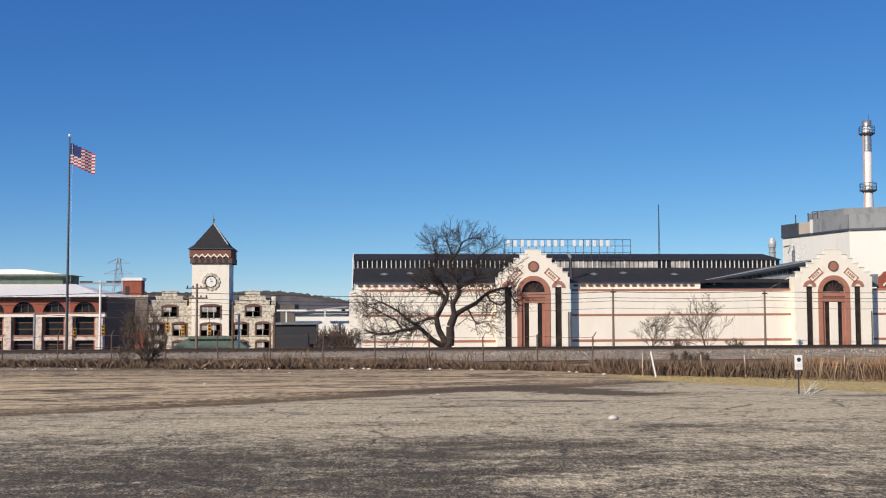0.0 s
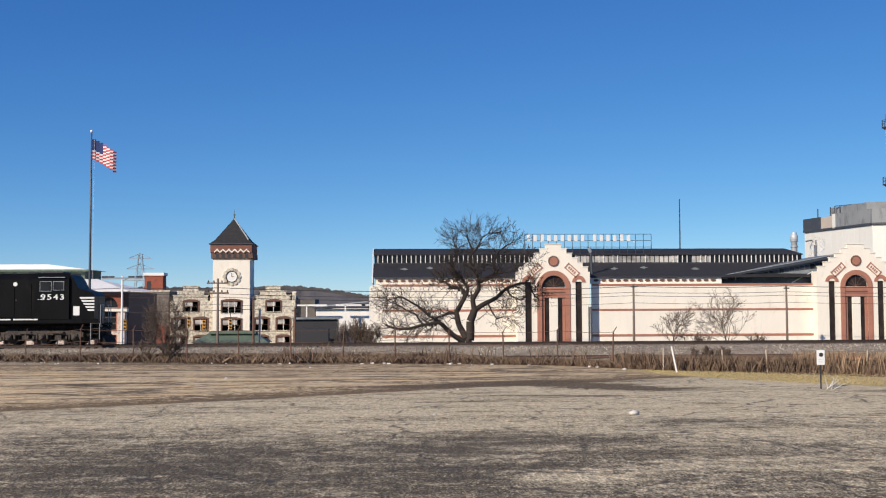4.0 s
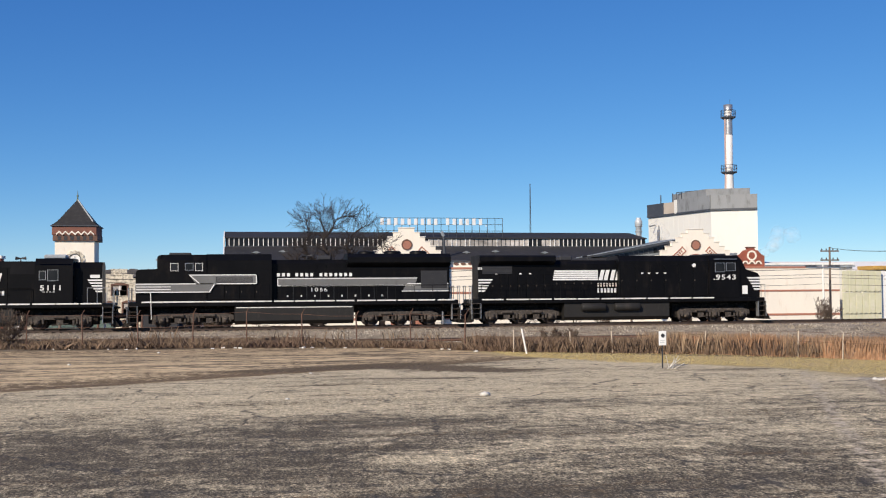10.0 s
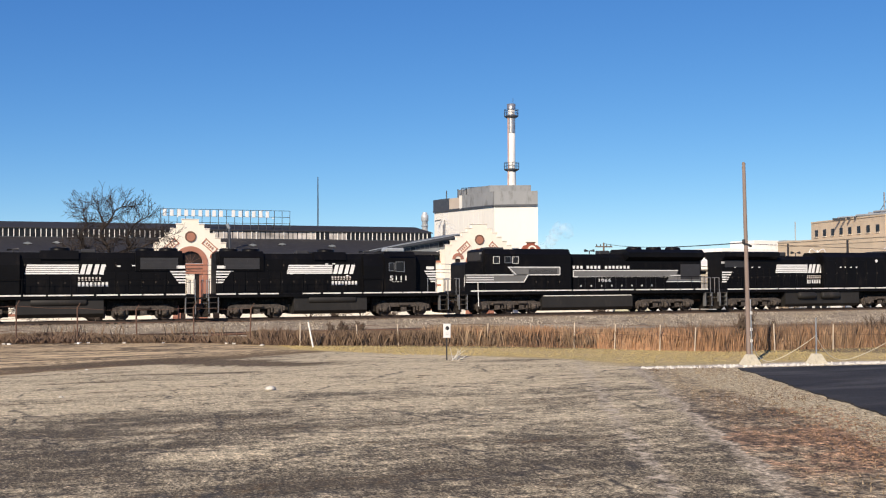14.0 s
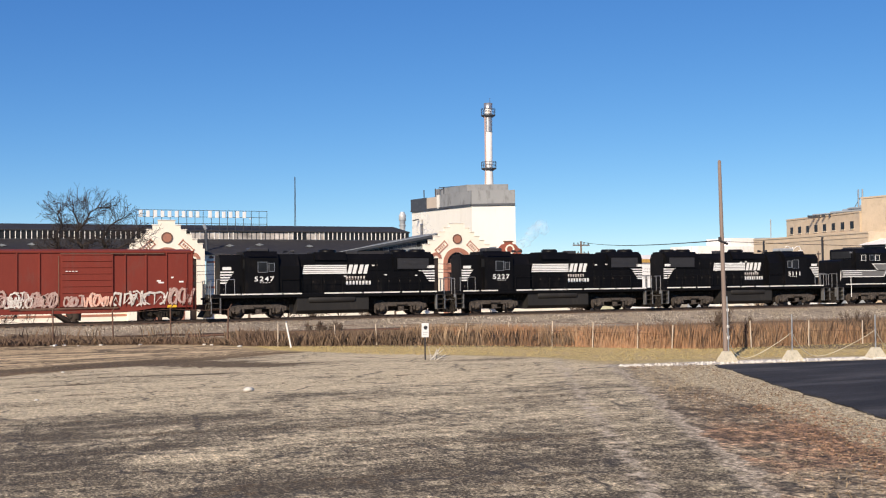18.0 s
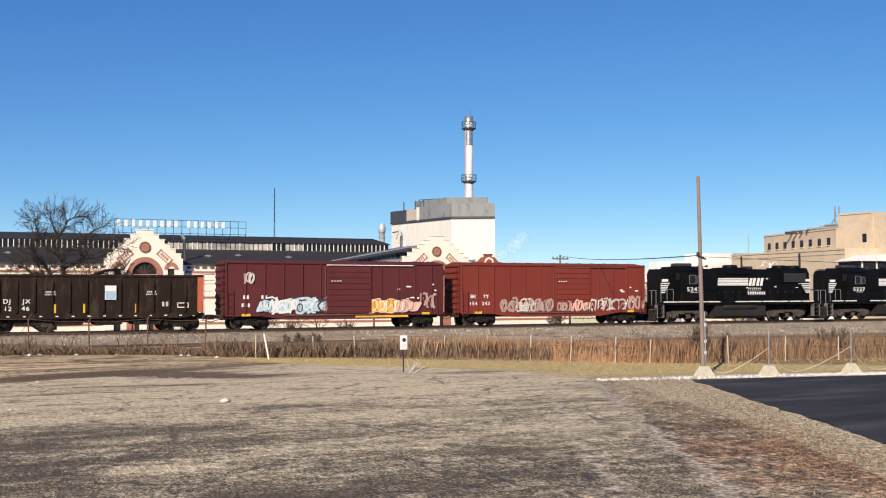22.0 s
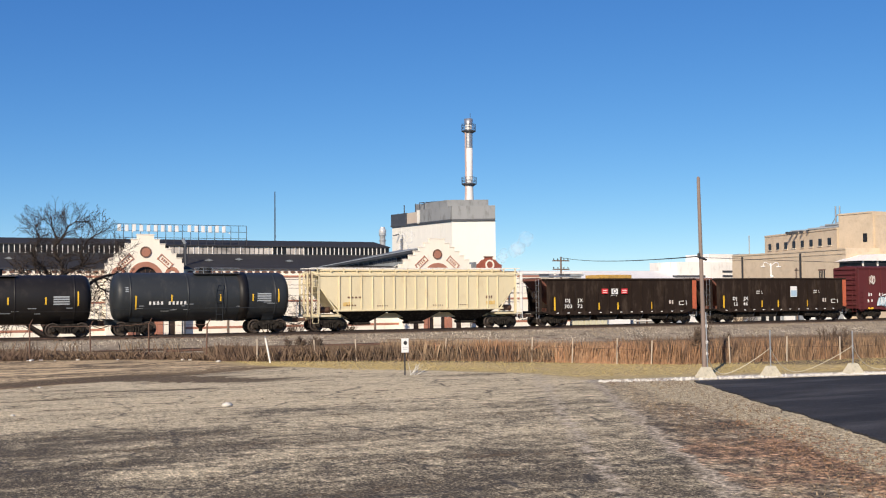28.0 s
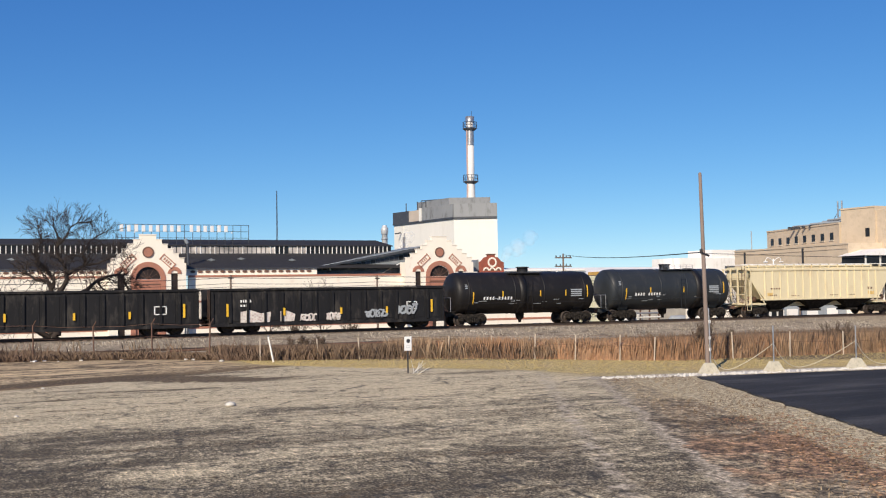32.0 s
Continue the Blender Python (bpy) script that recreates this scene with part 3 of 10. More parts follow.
def part(name, m, material, parent=None, label="", at=None):
    """One mesh object under a thing or a part."""
    me = m if isinstance(m, bpy.types.Mesh) else m.ready(name)
    if not me.materials:
        me.materials.append(material)
    ob = new(name, me)
    if parent is not None:
        ob.parent = parent
    if at is not None:
        ob.matrix_basis = at
    if label:
        ob["label"] = label
    return ob


def thing(name, label, category, at=(0, 0, 0), group="", kind=""):
    e = new(name)
    e.empty_display_size = 0.5
    e.location = at
    return tagged(e, label, category, group, kind)


def structure(name, m, material, label="", category=""):
    return tagged(part(name, m, material), label, category, kind="structure")


def stuff(name, v, f, material, parent=None, label="", category="", kind="stuff"):
    me = bpy.data.meshes.new(name)
    me.from_pydata(v, [], f)
    me.materials.append(material)
    ob = new(name, me)
    if parent is not None:
        ob.parent = parent
    return tagged(ob, label, category, kind=kind)

# ---- ground and track ----
TRACK_Y, RAIL_Z = 73.8, 0.90


def ground_height(x, y):
    if y < 62:
        return 0.035 * noise.noise(Vector((x * 0.12, y * 0.12, 0)))
    if y < 81:
        return 0.0
    return max(-3.0, -3.0 * (y - 81) / 12)


def build_ground():
    xs = [-3000, -1200, -500, -250, -120] + [-60 + 2 * i for i in range(66)] + [80, 100, 140, 200, 400, 1000, 3000]
    ys = [-300, -60, -20] + [2 * i for i in range(32)] + [66, 70, 78, 81, 85, 89, 93, 110, 140, 170, 200, 260, 400, 900, 4000]
    v = [(x, y, ground_height(x, y)) for y in ys for x in xs]
    n = len(xs)
    f = [(j * n + i, j * n + i + 1, (j + 1) * n + i + 1, (j + 1) * n + i) for j in range(len(ys) - 1) for i in range(n - 1)]
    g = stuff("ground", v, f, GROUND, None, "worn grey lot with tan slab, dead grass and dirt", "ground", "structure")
    g.data.polygons.foreach_set("use_smooth", [True] * len(f))
    # fresh asphalt of the neighbouring car park
    rng = random.Random(5)
    near = [(16.2, 11.5), (17.9, 15.5), (19.3, 18.9), (21.2, 23.2), (23.4, 28.4), (25.8, 34.1)]
    far_ = [(29.5, 33.45), (33.2, 32.8), (48, 30.6), (80, 26)]
    rim = []
    for a, b in zip(near + far_, (near + far_)[1:]):
        for i in range(60):
            s = i / 60
            rim.append((a[0] + (b[0] - a[0]) * s + rng.uniform(-0.035, 0.035) + 0.14 * noise.noise(Vector((a[0] + 5 * s, a[1], 1))) + 0.08 * noise.noise(Vector((a[0] * 3 + 19 * s, a[1], 4))), a[1] + (b[1] - a[1]) * s))
    rim += [(80, 26), (80, -10), (16.2, -10)]
    m = Mesh()
    m.prism(rim, "z", -0.05, 0.045)
    structure("asphalt_pavement", m, ASPHALT, "fresh black asphalt car park beside the verge", "pavement")


def build_track():
    rng = random.Random(11)
    # the ballast bank, lumpy along its length
    prof = [(65.6, -0.05), (66.8, 0.18), (68.2, 0.42), (69.6, 0.62), (70.8, 0.70), (73.8, 0.70), (76.8, 0.70), (78.2, 0.45), (80.0, 0.0), (81.5, -0.5)]
    v, f = [], []
    xs = [-260 + 20 * i for i in range(11)] + [-40 + 0.8 * i for i in range(156)] + [90 + 20 * i for i in range(14)]
    for x in xs:
        for j, (y, z) in enumerate(prof):
            w = 0.0 if j in (0, len(prof) - 1) else 0.05
            v.append((x, y + 0.25 * noise.noise(Vector((x * 0.2, j, 3))), z + w * noise.noise(Vector((x * 0.9, y * 0.9, 7)))))
    n = len(prof)
    for i in range(len(xs) - 1):
        for j in range(n - 1):
            f.append((i * n + j, i * n + j + 1, (i + 1) * n + j + 1, (i + 1) * n + j))
    bank = stuff("ballast_bank", v, f, BALLAST, None, "grey-brown crushed stone ballast bank under the railway track", "ballast", "structure")
    bank.data.polygons.foreach_set("use_smooth", [True] * len(f))
    # loose stones on the near slope
    v, f = [], []
    for _ in range(16000):
        x = rng.uniform(-26, 78)
        y = rng.uniform(66.2, 70.9)
        z = np.interp(y, [q[0] for q in prof], [q[1] for q in prof])
        r = rng.uniform(0.03, 0.085)
        i = len(v)
        a = rng.uniform(0, 6.28)
        for q in range(3):
            v.append((x + r * math.cos(a + q * 2.09), y + r * math.sin(a + q * 2.09), z - 0.02))
        v.append((x + rng.uniform(-0.3, 0.3) * r, y, z + r * rng.uniform(0.6, 1.2)))
        f += [(i, i + 1, i + 3), (i + 1, i + 2, i + 3), (i + 2, i, i + 3)]
    stuff("ballast_stones", v, f, STONES, None, "loose grey and brown ballast stones on the bank", "stones")
    v, f = [], []
    m = Mesh()
    for i in range(-420, 640):
        x = i * 0.5
        if -60 < x < 110 or i % 2 == 0:
            m.box(x - 0.115, x + 0.115, TRACK_Y - 1.3, TRACK_Y + 1.3, 0.60, 0.745)
    tagged(part("sleepers", m, WOOD_POLE), "dark weathered wooden sleepers bedded in ballast", "sleepers", kind="stuff")
    for s in (-0.7525, 0.7525):
        y = TRACK_Y + s
        m = Mesh()
        sec = [(-0.07, 0), (0.07, 0), (0.07, 0.012), (0.012, 0.03), (0.012, 0.115), (0.036, 0.125), (0.036, 0.155), (-0.036, 0.155), (-0.036, 0.125),
               (-0.012, 0.115), (-0.012, 0.03), (-0.07, 0.012)]
        m.prism([(y + a, 0.745 + b) for a, b in sec], "x", -260, 360)
        structure("rail", m, RAIL, "rusty steel rail of the railway track", "rail")


RAIL = surf("brown_rail_steel", (0.055, 0.038, 0.030), 0.7, 0.2, var=0.25, scale=2, fine=18)
STONES = weed_material("ballast_chips", (0.07, 0.055, 0.04), (0.52, 0.46, 0.37), (0.25, 0.21, 0.155), 0.0, 1.0)
build_ground()
build_track()


# ---- factory across the street ----
FY = 120.0          # plane of the long factory wall
BASE = -3.0


def gatehouse(x0, x1, cx):
    """A stepped gable front with a round-arched doorway and two narrow side bays."""
    g = thing("gatehouse", "cream stepped-gable gatehouse with terracotta arch and dark doorway", "gatehouse", (cx, FY - 1.3, BASE), "factory gatehouses")
    w = (x1 - x0) / 2
    H = 7.05 - BASE
    m = Mesh()
    # front built of piers and arch spandrels so that the openings go through
    D0, D1 = 0.0, 0.55
    door_w, bay = 1.72, (2.42, 3.14)
    spring, bay_top = 5.35 - BASE, 5.95 - BASE
    for s in (-1, 1):
        a, b = sorted((s * door_w, s * bay[0]))
        m.box(a, b, D0, D1, 0, bay_top)
        a, b = sorted((s * bay[1], s * w))
        m.box(a, b, D0, D1, 0, bay_top)
    # wall above the side bays and round the arch
    n = 14
    arch = [(door_w * math.cos(math.pi * i / n), spring + door_w * math.sin(math.pi * i / n)) for i in range(n + 1)]
    for (ax, az), (bx, bz) in zip(arch, arch[1:]):
        m.prism([(ax, az), (ax, H), (bx, H), (bx, bz)], "y", D0, D1)
    for s in (-1, 1):
        a, b = sorted((s * door_w, s * w))
        m.box(a, b, D0, D1, bay_top, H)
    # steps of the gable
    top = 10.05 - BASE
    k = 6
    for i in range(k):
        z0 = H + (top - H) * i / k
        z1 = H + (top - H) * (i + 1) / k
        half = w * (1 - (i + 0.35) / k * 0.88)
        m.box(-half, half, D0, D1, z0, z1)
    part("wall", m, CREAM, g)
    for i in range(k):
        z1 = H + (top - H) * (i + 1) / k
        half = w * (1 - (i + 0.35) / k * 0.88)
        nxt = w * (1 - (i + 1.35) / k * 0.88) if i < k - 1 else 0
        for s in (-1, 1):
            a, b = sorted((s * (half + 0.07), s * max(0, nxt - 0.02)))
            part("coping", Mesh().box(a, b - 0.001, D0 - 0.07, D1 + 0.05, z1, z1 + 0.09, 0.02), CREAM, g)
    # side returns back to the long wall
    for s in (-1, 1):
        m = Mesh()
        a, b = sorted((s * w, s * (w - 0.4)))
        m.box(a, b, D1, 1.6, 0, H)
        part("side_wall", m, CREAM, g)
    # arch trim, jambs and lintel in terracotta
    m = Mesh()
    m.ring((0, D0, spring), "y", door_w + 0.12, door_w - 0.42, 0, 180, 18, -0.09, 0.12)
    part("arch_trim", m, TERRA, g)
    for s in (-1, 1):
        m = Mesh()
        a, b = sorted((s * (door_w + 0.12), s * (door_w - 0.42)))
        m.box(a, b, D0 - 0.09, 0.12, 0, spring, 0.02)
        part("jamb", m, TERRA, g)
    m = Mesh().box(-door_w + 0.42, door_w - 0.42, 0.02, 0.3, spring - 1.15, spring - 0.02, 0.02)
    part("lintel_panel", m, TERRA, g)
    m = Mesh().disc((0, 0.22, spring), door_w - 0.42, 0, 0.06, 16, 0, 180)
    part("fanlight", m, PANE_BROWN, g)
    for i in range(1, 6):
        a = math.pi * i / 6
        part("fanlight_bar", Mesh().tube((0.1 * math.cos(a), 0.2, spring + 0.1 * math.sin(a)), ((door_w - 0.44) * math.cos(a), 0.2, spring + (door_w - 0.44) * math.sin(a)), 0.025, n=4), BROWN_TRIM, g)
    part("lintel_moulding", Mesh().box(-door_w + 0.42, door_w - 0.42, -0.03, 0.05, spring - 0.62, spring - 0.50), BROWN_TRIM, g)
    for s in (-1, 1):
        part("door_leaf", Mesh().box(*sorted((s * 1.30, s * 0.98)), 0.12, 0.30, 0, spring - 1.15, 0.02), TERRA, g)
    m = Mesh().box(-door_w + 0.4, door_w - 0.4, 0.25, 0.31, 0, spring - 1.1)
    part("doorway_glass", m, PANE_BROWN, g)
    m = Mesh().box(-0.47, 0.47, 0.05, 0.3, 0, spring - 1.15, 0.03)
    part("door_pier", m, CREAM, g)
    for s in (-1, 1):
        c = s * (bay[0] + bay[1]) / 2
        m = Mesh().box(c - 0.40, c + 0.40, 0.2, 0.26, 0, bay_top + 0.2)
        part("side_window", m, PANE_BROWN, g)
        m = Mesh().ring((c, D0, bay_top - 0.05), "y", 0.74, 0.36, 0, 180, 12, -0.07, 0.05)
        part("side_arch_trim", m, TERRA, g)
    # round medallion
    z = 8.22 - BASE
    m = Mesh().disc((0, D0, z), 0.52, -0.05, 0.1, 20)
    part("medallion", m, TERRA, g, "round terracotta medallion")
    part("medallion_ring", Mesh().ring((0, D0, z), "y", 0.60, 0.47, 0, 360, 20, -0.09, 0.1), BROWN_TRIM, g)
    # framed date panels on either side, tilted along the arch
    for s in (-1, 1):
        c = Vector((s * 2.05, D0, 7.22 - BASE))
        rot = pose(c.x, c.y, c.z, 0, s * 42, 0)
        m = Mesh()
        for a in ((-0.75, 0.75, 0.26, 0.36), (-0.75, 0.75, -0.36, -0.26), (-0.85, -0.75, -0.4, 0.4), (0.75, 0.85, -0.4, 0.4)):
            m.box(a[0], a[1], -0.07, 0.05, a[2], a[3])
        plaque = part("plaque_border", m, TERRA, g, "", rot)
        m = Mesh()
        for i in range(4):
            m.box(-0.5 + 0.27 * i, -0.36 + 0.27 * i, -0.05, 0.03, -0.14, 0.14)
        part("plaque_lettering", m, TERRA, g, "", rot)
    # slim down pipe and dark strip at the right edge
    part("rainwater_pipe", Mesh().tube((w - 0.18, -0.08, 0), (w - 0.18, -0.08, 6.2), 0.05, n=8), DARK_GREY, g)
    return g


gatehouse(15.23, 23.28, 18.70)
gatehouse(48.86, 57.78, 52.70)


def factory():
    b = thing("factory_hall", "long cream factory hall with terracotta bands and dark slate roof", "factory", (0, FY, BASE))
    zt = 5.72 - BASE
    for x0, x1 in ((-0.97, 15.3), (23.2, 48.9), (57.7, 71.7)):
        part("wall", Mesh().box(x0, x1, 0, 0.45, 0, zt), CREAM, b)
        for z, h in ((5.5, 0.24), (2.73, 0.23), (-0.12, 0.26)):
            part("band", Mesh().box(x0 + (0.9 if x0 < 0 else 0), x1, -0.05, 0.2, z - BASE, z + h - BASE, 0.02), TERRA, b)
    # slanting corner at the west end
    part("corner_wall", Mesh().prism([(-0.97, 0), (-0.97, 0.45), (-1.3, 15), (-1.7, 15)], "z", 0, zt), CREAM, b)
    # frieze with dark oval openings under the eaves
    part("frieze", Mesh().box(-0.9, 38.0, 0.5, 0.8, zt, 6.45 - BASE), CREAM, b)
    for i in range(46):
        x = -0.3 + i * 0.83
        if 15.0 < x < 23.4:
            continue
        m = Mesh().prism([(x + 0.29 * math.cos(a * 0.6283), 6.14 - BASE + 0.15 * math.sin(a * 0.6283)) for a in range(10)], "y", 0.42, 0.52)
        part("frieze_opening", m, BROWN_TRIM, b)
    part("eaves_gutter", Mesh().box(-1.0, 38.2, 0.25, 0.85, 6.42 - BASE, 6.53 - BASE, 0.03), DARK_GREY, b)
    # lower roof, clerestory, upper roof
    def slab(x0, x1, y0, z0, y1, z1, t=0.12):
        return Mesh().prism([(y0, z0 - BASE), (y1, z1 - BASE), (y1, z1 - BASE - t), (y0, z0 - BASE - t)], "x", x0, x1)
    part("lower_roof", slab(-1.1, 50.5, 0.3, 6.55, 8.2, 8.36), SLATE, b)
    part("upper_roof", slab(-1.1, 50.5, 8.32, 9.45, 14.5, 10.42), SLATE, b)
    part("back_roof", slab(-1.1, 50.5, 14.5, 10.42, 22, 9.2), SLATE, b)
    part("clerestory_wall", Mesh().box(-1.0, 50.4, 8.6, 8.9, 8.0 - BASE, 9.5 - BASE), DARK_GREY, b)
    part("verge_board", Mesh().prism([(0.2, 5.9 - BASE), (0.2, 6.62 - BASE), (8.2, 8.46 - BASE), (8.25, 9.5 - BASE), (14.5, 10.5 - BASE), (15, 5.9 - BASE)], "x", -1.24, -1.11), WHITE, b)
    rng = random.Random(3)
    pale = set(range(42, 64)) | {67, 68, 69, 70}
    for i in range(91):
        x = -0.6 + i * 0.56
        mat = PANE_PALE if i in pale else PANE
        p = part("clerestory_pane", Mesh().box(x + 0.06, x + 0.50, 8.50, 8.56, 8.47 - BASE, 9.30 - BASE), mat, b)
        if i not in pale or rng.random() < 0.4:
            part("mullion", Mesh().box(x - 0.04, x + 0.04, 8.40, 8.57, 8.42 - BASE, 9.34 - BASE), WHITE, b)
    part("clerestory_sill", Mesh().box(-0.9, 50.3, 8.35, 8.7, 8.34 - BASE, 8.44 - BASE), DARK_GREY, b)
    # small diamond roof vents
    for x, y in ((2.4, 4.2), (5.4, 4.8), (26.6, 4.2), (30.2, 4.8), (36.0, 4.0)):
        z = 6.55 + (8.36 - 6.55) * (y - 0.3) / 7.9
        m = Mesh().prism([(x - 0.5, z + 0.10 - BASE), (x, z + 0.28 - BASE), (x + 0.5, z + 0.10 - BASE), (x, z - 0.02 - BASE)], "y", y - 0.15, y + 0.1)
        part("roof_vent", m, GREY_ROOF, b)
    # chimney stub and pipe
    part("vent_pipe", Mesh().tube((23.6, 2, 6.4 - BASE), (23.5, 2, 9.4 - BASE), 0.15, n=10), DARK_GREY, b)
    part("vent_elbow", Mesh().tube((23.5, 2, 9.35 - BASE), (23.25, 1.9, 9.8 - BASE), 0.19, n=10), PALE_GREY, b)
    return b


factory()


def saw_roof_hall():
    """The monopitch hall with grey glazed side behind the second gatehouse."""
    b = thing("side_hall", "grey metal side hall with rising eaves and glazed wall", "factory building", (0, FY + 2, BASE))
    m = Mesh().prism([(38.0, 5.75 - BASE), (52.5, 5.75 - BASE), (52.5, 8.9 - BASE), (38.0, 6.35 - BASE)], "y", 0, 0.3)
    part("end_wall", m, GREY_ROOF, b)
    m = Mesh().prism([(37.6, 6.36 - BASE), (52.8, 9.02 - BASE), (52.8, 9.22 - BASE), (37.6, 6.56 - BASE)], "y", -0.5, 9)
    part("roof", m, GREY_ROOF, b)
    part("fascia", Mesh().prism([(37.6, 6.30 - BASE), (52.8, 8.86 - BASE), (52.8, 9.24 - BASE), (37.6, 6.58 - BASE)], "y", -0.62, -0.5), DARK_GREY, b)
    rng = random.Random(8)
    low = lambda x: 6.10 + (x - 38.0) * 0.118
    for i in range(22):
        x = 38.6 + i * 0.6
        part("glazing", Mesh().box(x, x + 0.52, -0.05, 0.02, low(x) - BASE, 6.12 + 2.4 * (x - 37.5) / 14.5 - BASE), rng.choice([PANE, PANE, SLATE, DARK_GREY]), b)
    for i in range(24):
        x0, x1 = 38.0 + i * 0.6, 38.57 + i * 0.6
        m = Mesh()
        for dz in (0.0, -0.09):
            m.face([(x0, -0.85, 5.80 + dz - BASE), (x1, -0.85, 5.80 + dz - BASE), (x1, -0.08, low(x1) + dz - BASE), (x0, -0.08, low(x0) + dz - BASE)])
        m.face([(x0, -0.85, 5.71 - BASE), (x1, -0.85, 5.71 - BASE), (x1, -0.85, 5.80 - BASE), (x0, -0.85, 5.80 - BASE)])
        part("lean_to_sheet", m, GREY_ROOF, b)
    part("roof_edge_strip", Mesh().prism([(38.2, 6.62 - BASE), (52.8, 9.20 - BASE), (52.8, 9.27 - BASE), (38.2, 6.69 - BASE)], "y", -0.66, -0.5), PALE_GREY, b)
    part("wall_below", Mesh().box(38.0, 52.5, -0.2, 0.1, 0, 5.78 - BASE), CREAM, b)
    part("downpipe", Mesh().tube((40.0, -0.3, 5.8 - BASE), (40.0, -0.3, 6.7 - BASE), 0.07, n=6), WHITE, b)
    part("lean_rod", Mesh().tube((46.3, -0.95, 5.85 - BASE), (48.9, -0.5, 7.1 - BASE), 0.06, n=6), WHITE, b)


saw_roof_hall()


def brick_pediment():
    g = thing("brick_pediment", "small red brick gable with pale ring and three arches", "pediment", (60.6, FY + 0.6, 5.7))
    m = Mesh().prism([(-1.7, 0), (1.7, 0), (1.7, 1.35), (1.3, 1.5), (0.9, 1.95), (0.45, 2.05), (0.45, 2.3), (-0.45, 2.3), (-0.45, 2.05), (-0.9, 1.95), (-1.3, 1.5), (-1.7, 1.35)], "y", 0, 0.5)
    part("gable_wall", m, RED_BRICK, g)
    part("gable_cap", Mesh().box(-0.55, 0.55, -0.08, 0.58, 2.28, 2.4, 0.02), BROWN_TRIM, g)
    part("ring_trim", Mesh().ring((0.05, 0, 1.35), "y", 0.62, 0.42, 0, 360, 18, -0.08, 0.05), CREAM, g)
    part("ring_panel", Mesh().disc((0.05, 0, 1.35), 0.42, -0.03, 0.05, 16), RED_BRICK, g)
    for x in (-0.8, 0.05, 0.9):
        part("arch_trim", Mesh().ring((x, 0, 0.32), "y", 0.42, 0.26, 0, 180, 10, -0.08, 0.05), CREAM, g)
        part("arch_recess", Mesh().disc((x, 0, 0.32), 0.26, -0.03, 0.05, 10, 0, 180), BROWN_TRIM, g)
    part("back_roof", Mesh().prism([(-4.2, 0.4), (-1.7, 1.7), (-1.7, 0.2), (-4.2, 0.2)], "y", 0.2, 6), GREY_ROOF, g)


brick_pediment()


def roof_sign():
    """Letters stand as plain upright blocks: the wording is a company name."""
    s = thing("roof_sign", "white roof sign letters on a dark steel lattice", "sign", (0, FY + 8.6, 9.6))
    k = (FY + 8.6) / 120
    x0, x1 = 15.7 * k, 29.95 * k
    z0, z1 = 0.35, 3.4 + (11.28 - 3.4) * k - 9.6
    for i in range(17):
        x = x0 + (x1 - x0) * i / 16
        part("post", Mesh().tube((x, 0.06, -0.4), (x, 0.06, z1), 0.035, n=5), DARK_GREY, s)
        if i % 2 == 0:
            part("brace", Mesh().tube((x, 0.06, 1.0), (x + 0.1, 1.1, -0.3), 0.03, n=5), DARK_GREY, s)
    for z in (z0 + 0.35, (z0 + z1) / 2 + 0.18, z1):
        part("rail", Mesh().tube((x0, 0.06, z), (x1, 0.06, z), 0.03, n=5), DARK_GREY, s)
    lz0, lz1 = z1 - 0.98, z1 - 0.10
    words = [(0.0, 2, 1), (0.128, 7, 0), (0.617, 4, 0), (0.87, 2, 1)]
    left, right = 15.95 * k, 15.95 * k + 12.9
    pitch = 0.77
    for start, count, dot in words:
        for i in range(count):
            x = left + (right - left) * start + i * pitch * 1.05
            m = Mesh().box(x, x + 0.42, -0.07, 0.02, lz0 + 0.12, lz1 if i else lz1 + 0.06, 0.03)
            part("letter_block", m, LETTER, s)
        if dot:
            x = left + (right - left) * start + count * pitch * 1.05
            part("letter_dot", Mesh().box(x, x + 0.14, -0.06, 0.02, lz0, lz0 + 0.15), LETTER, s)


roof_sign()


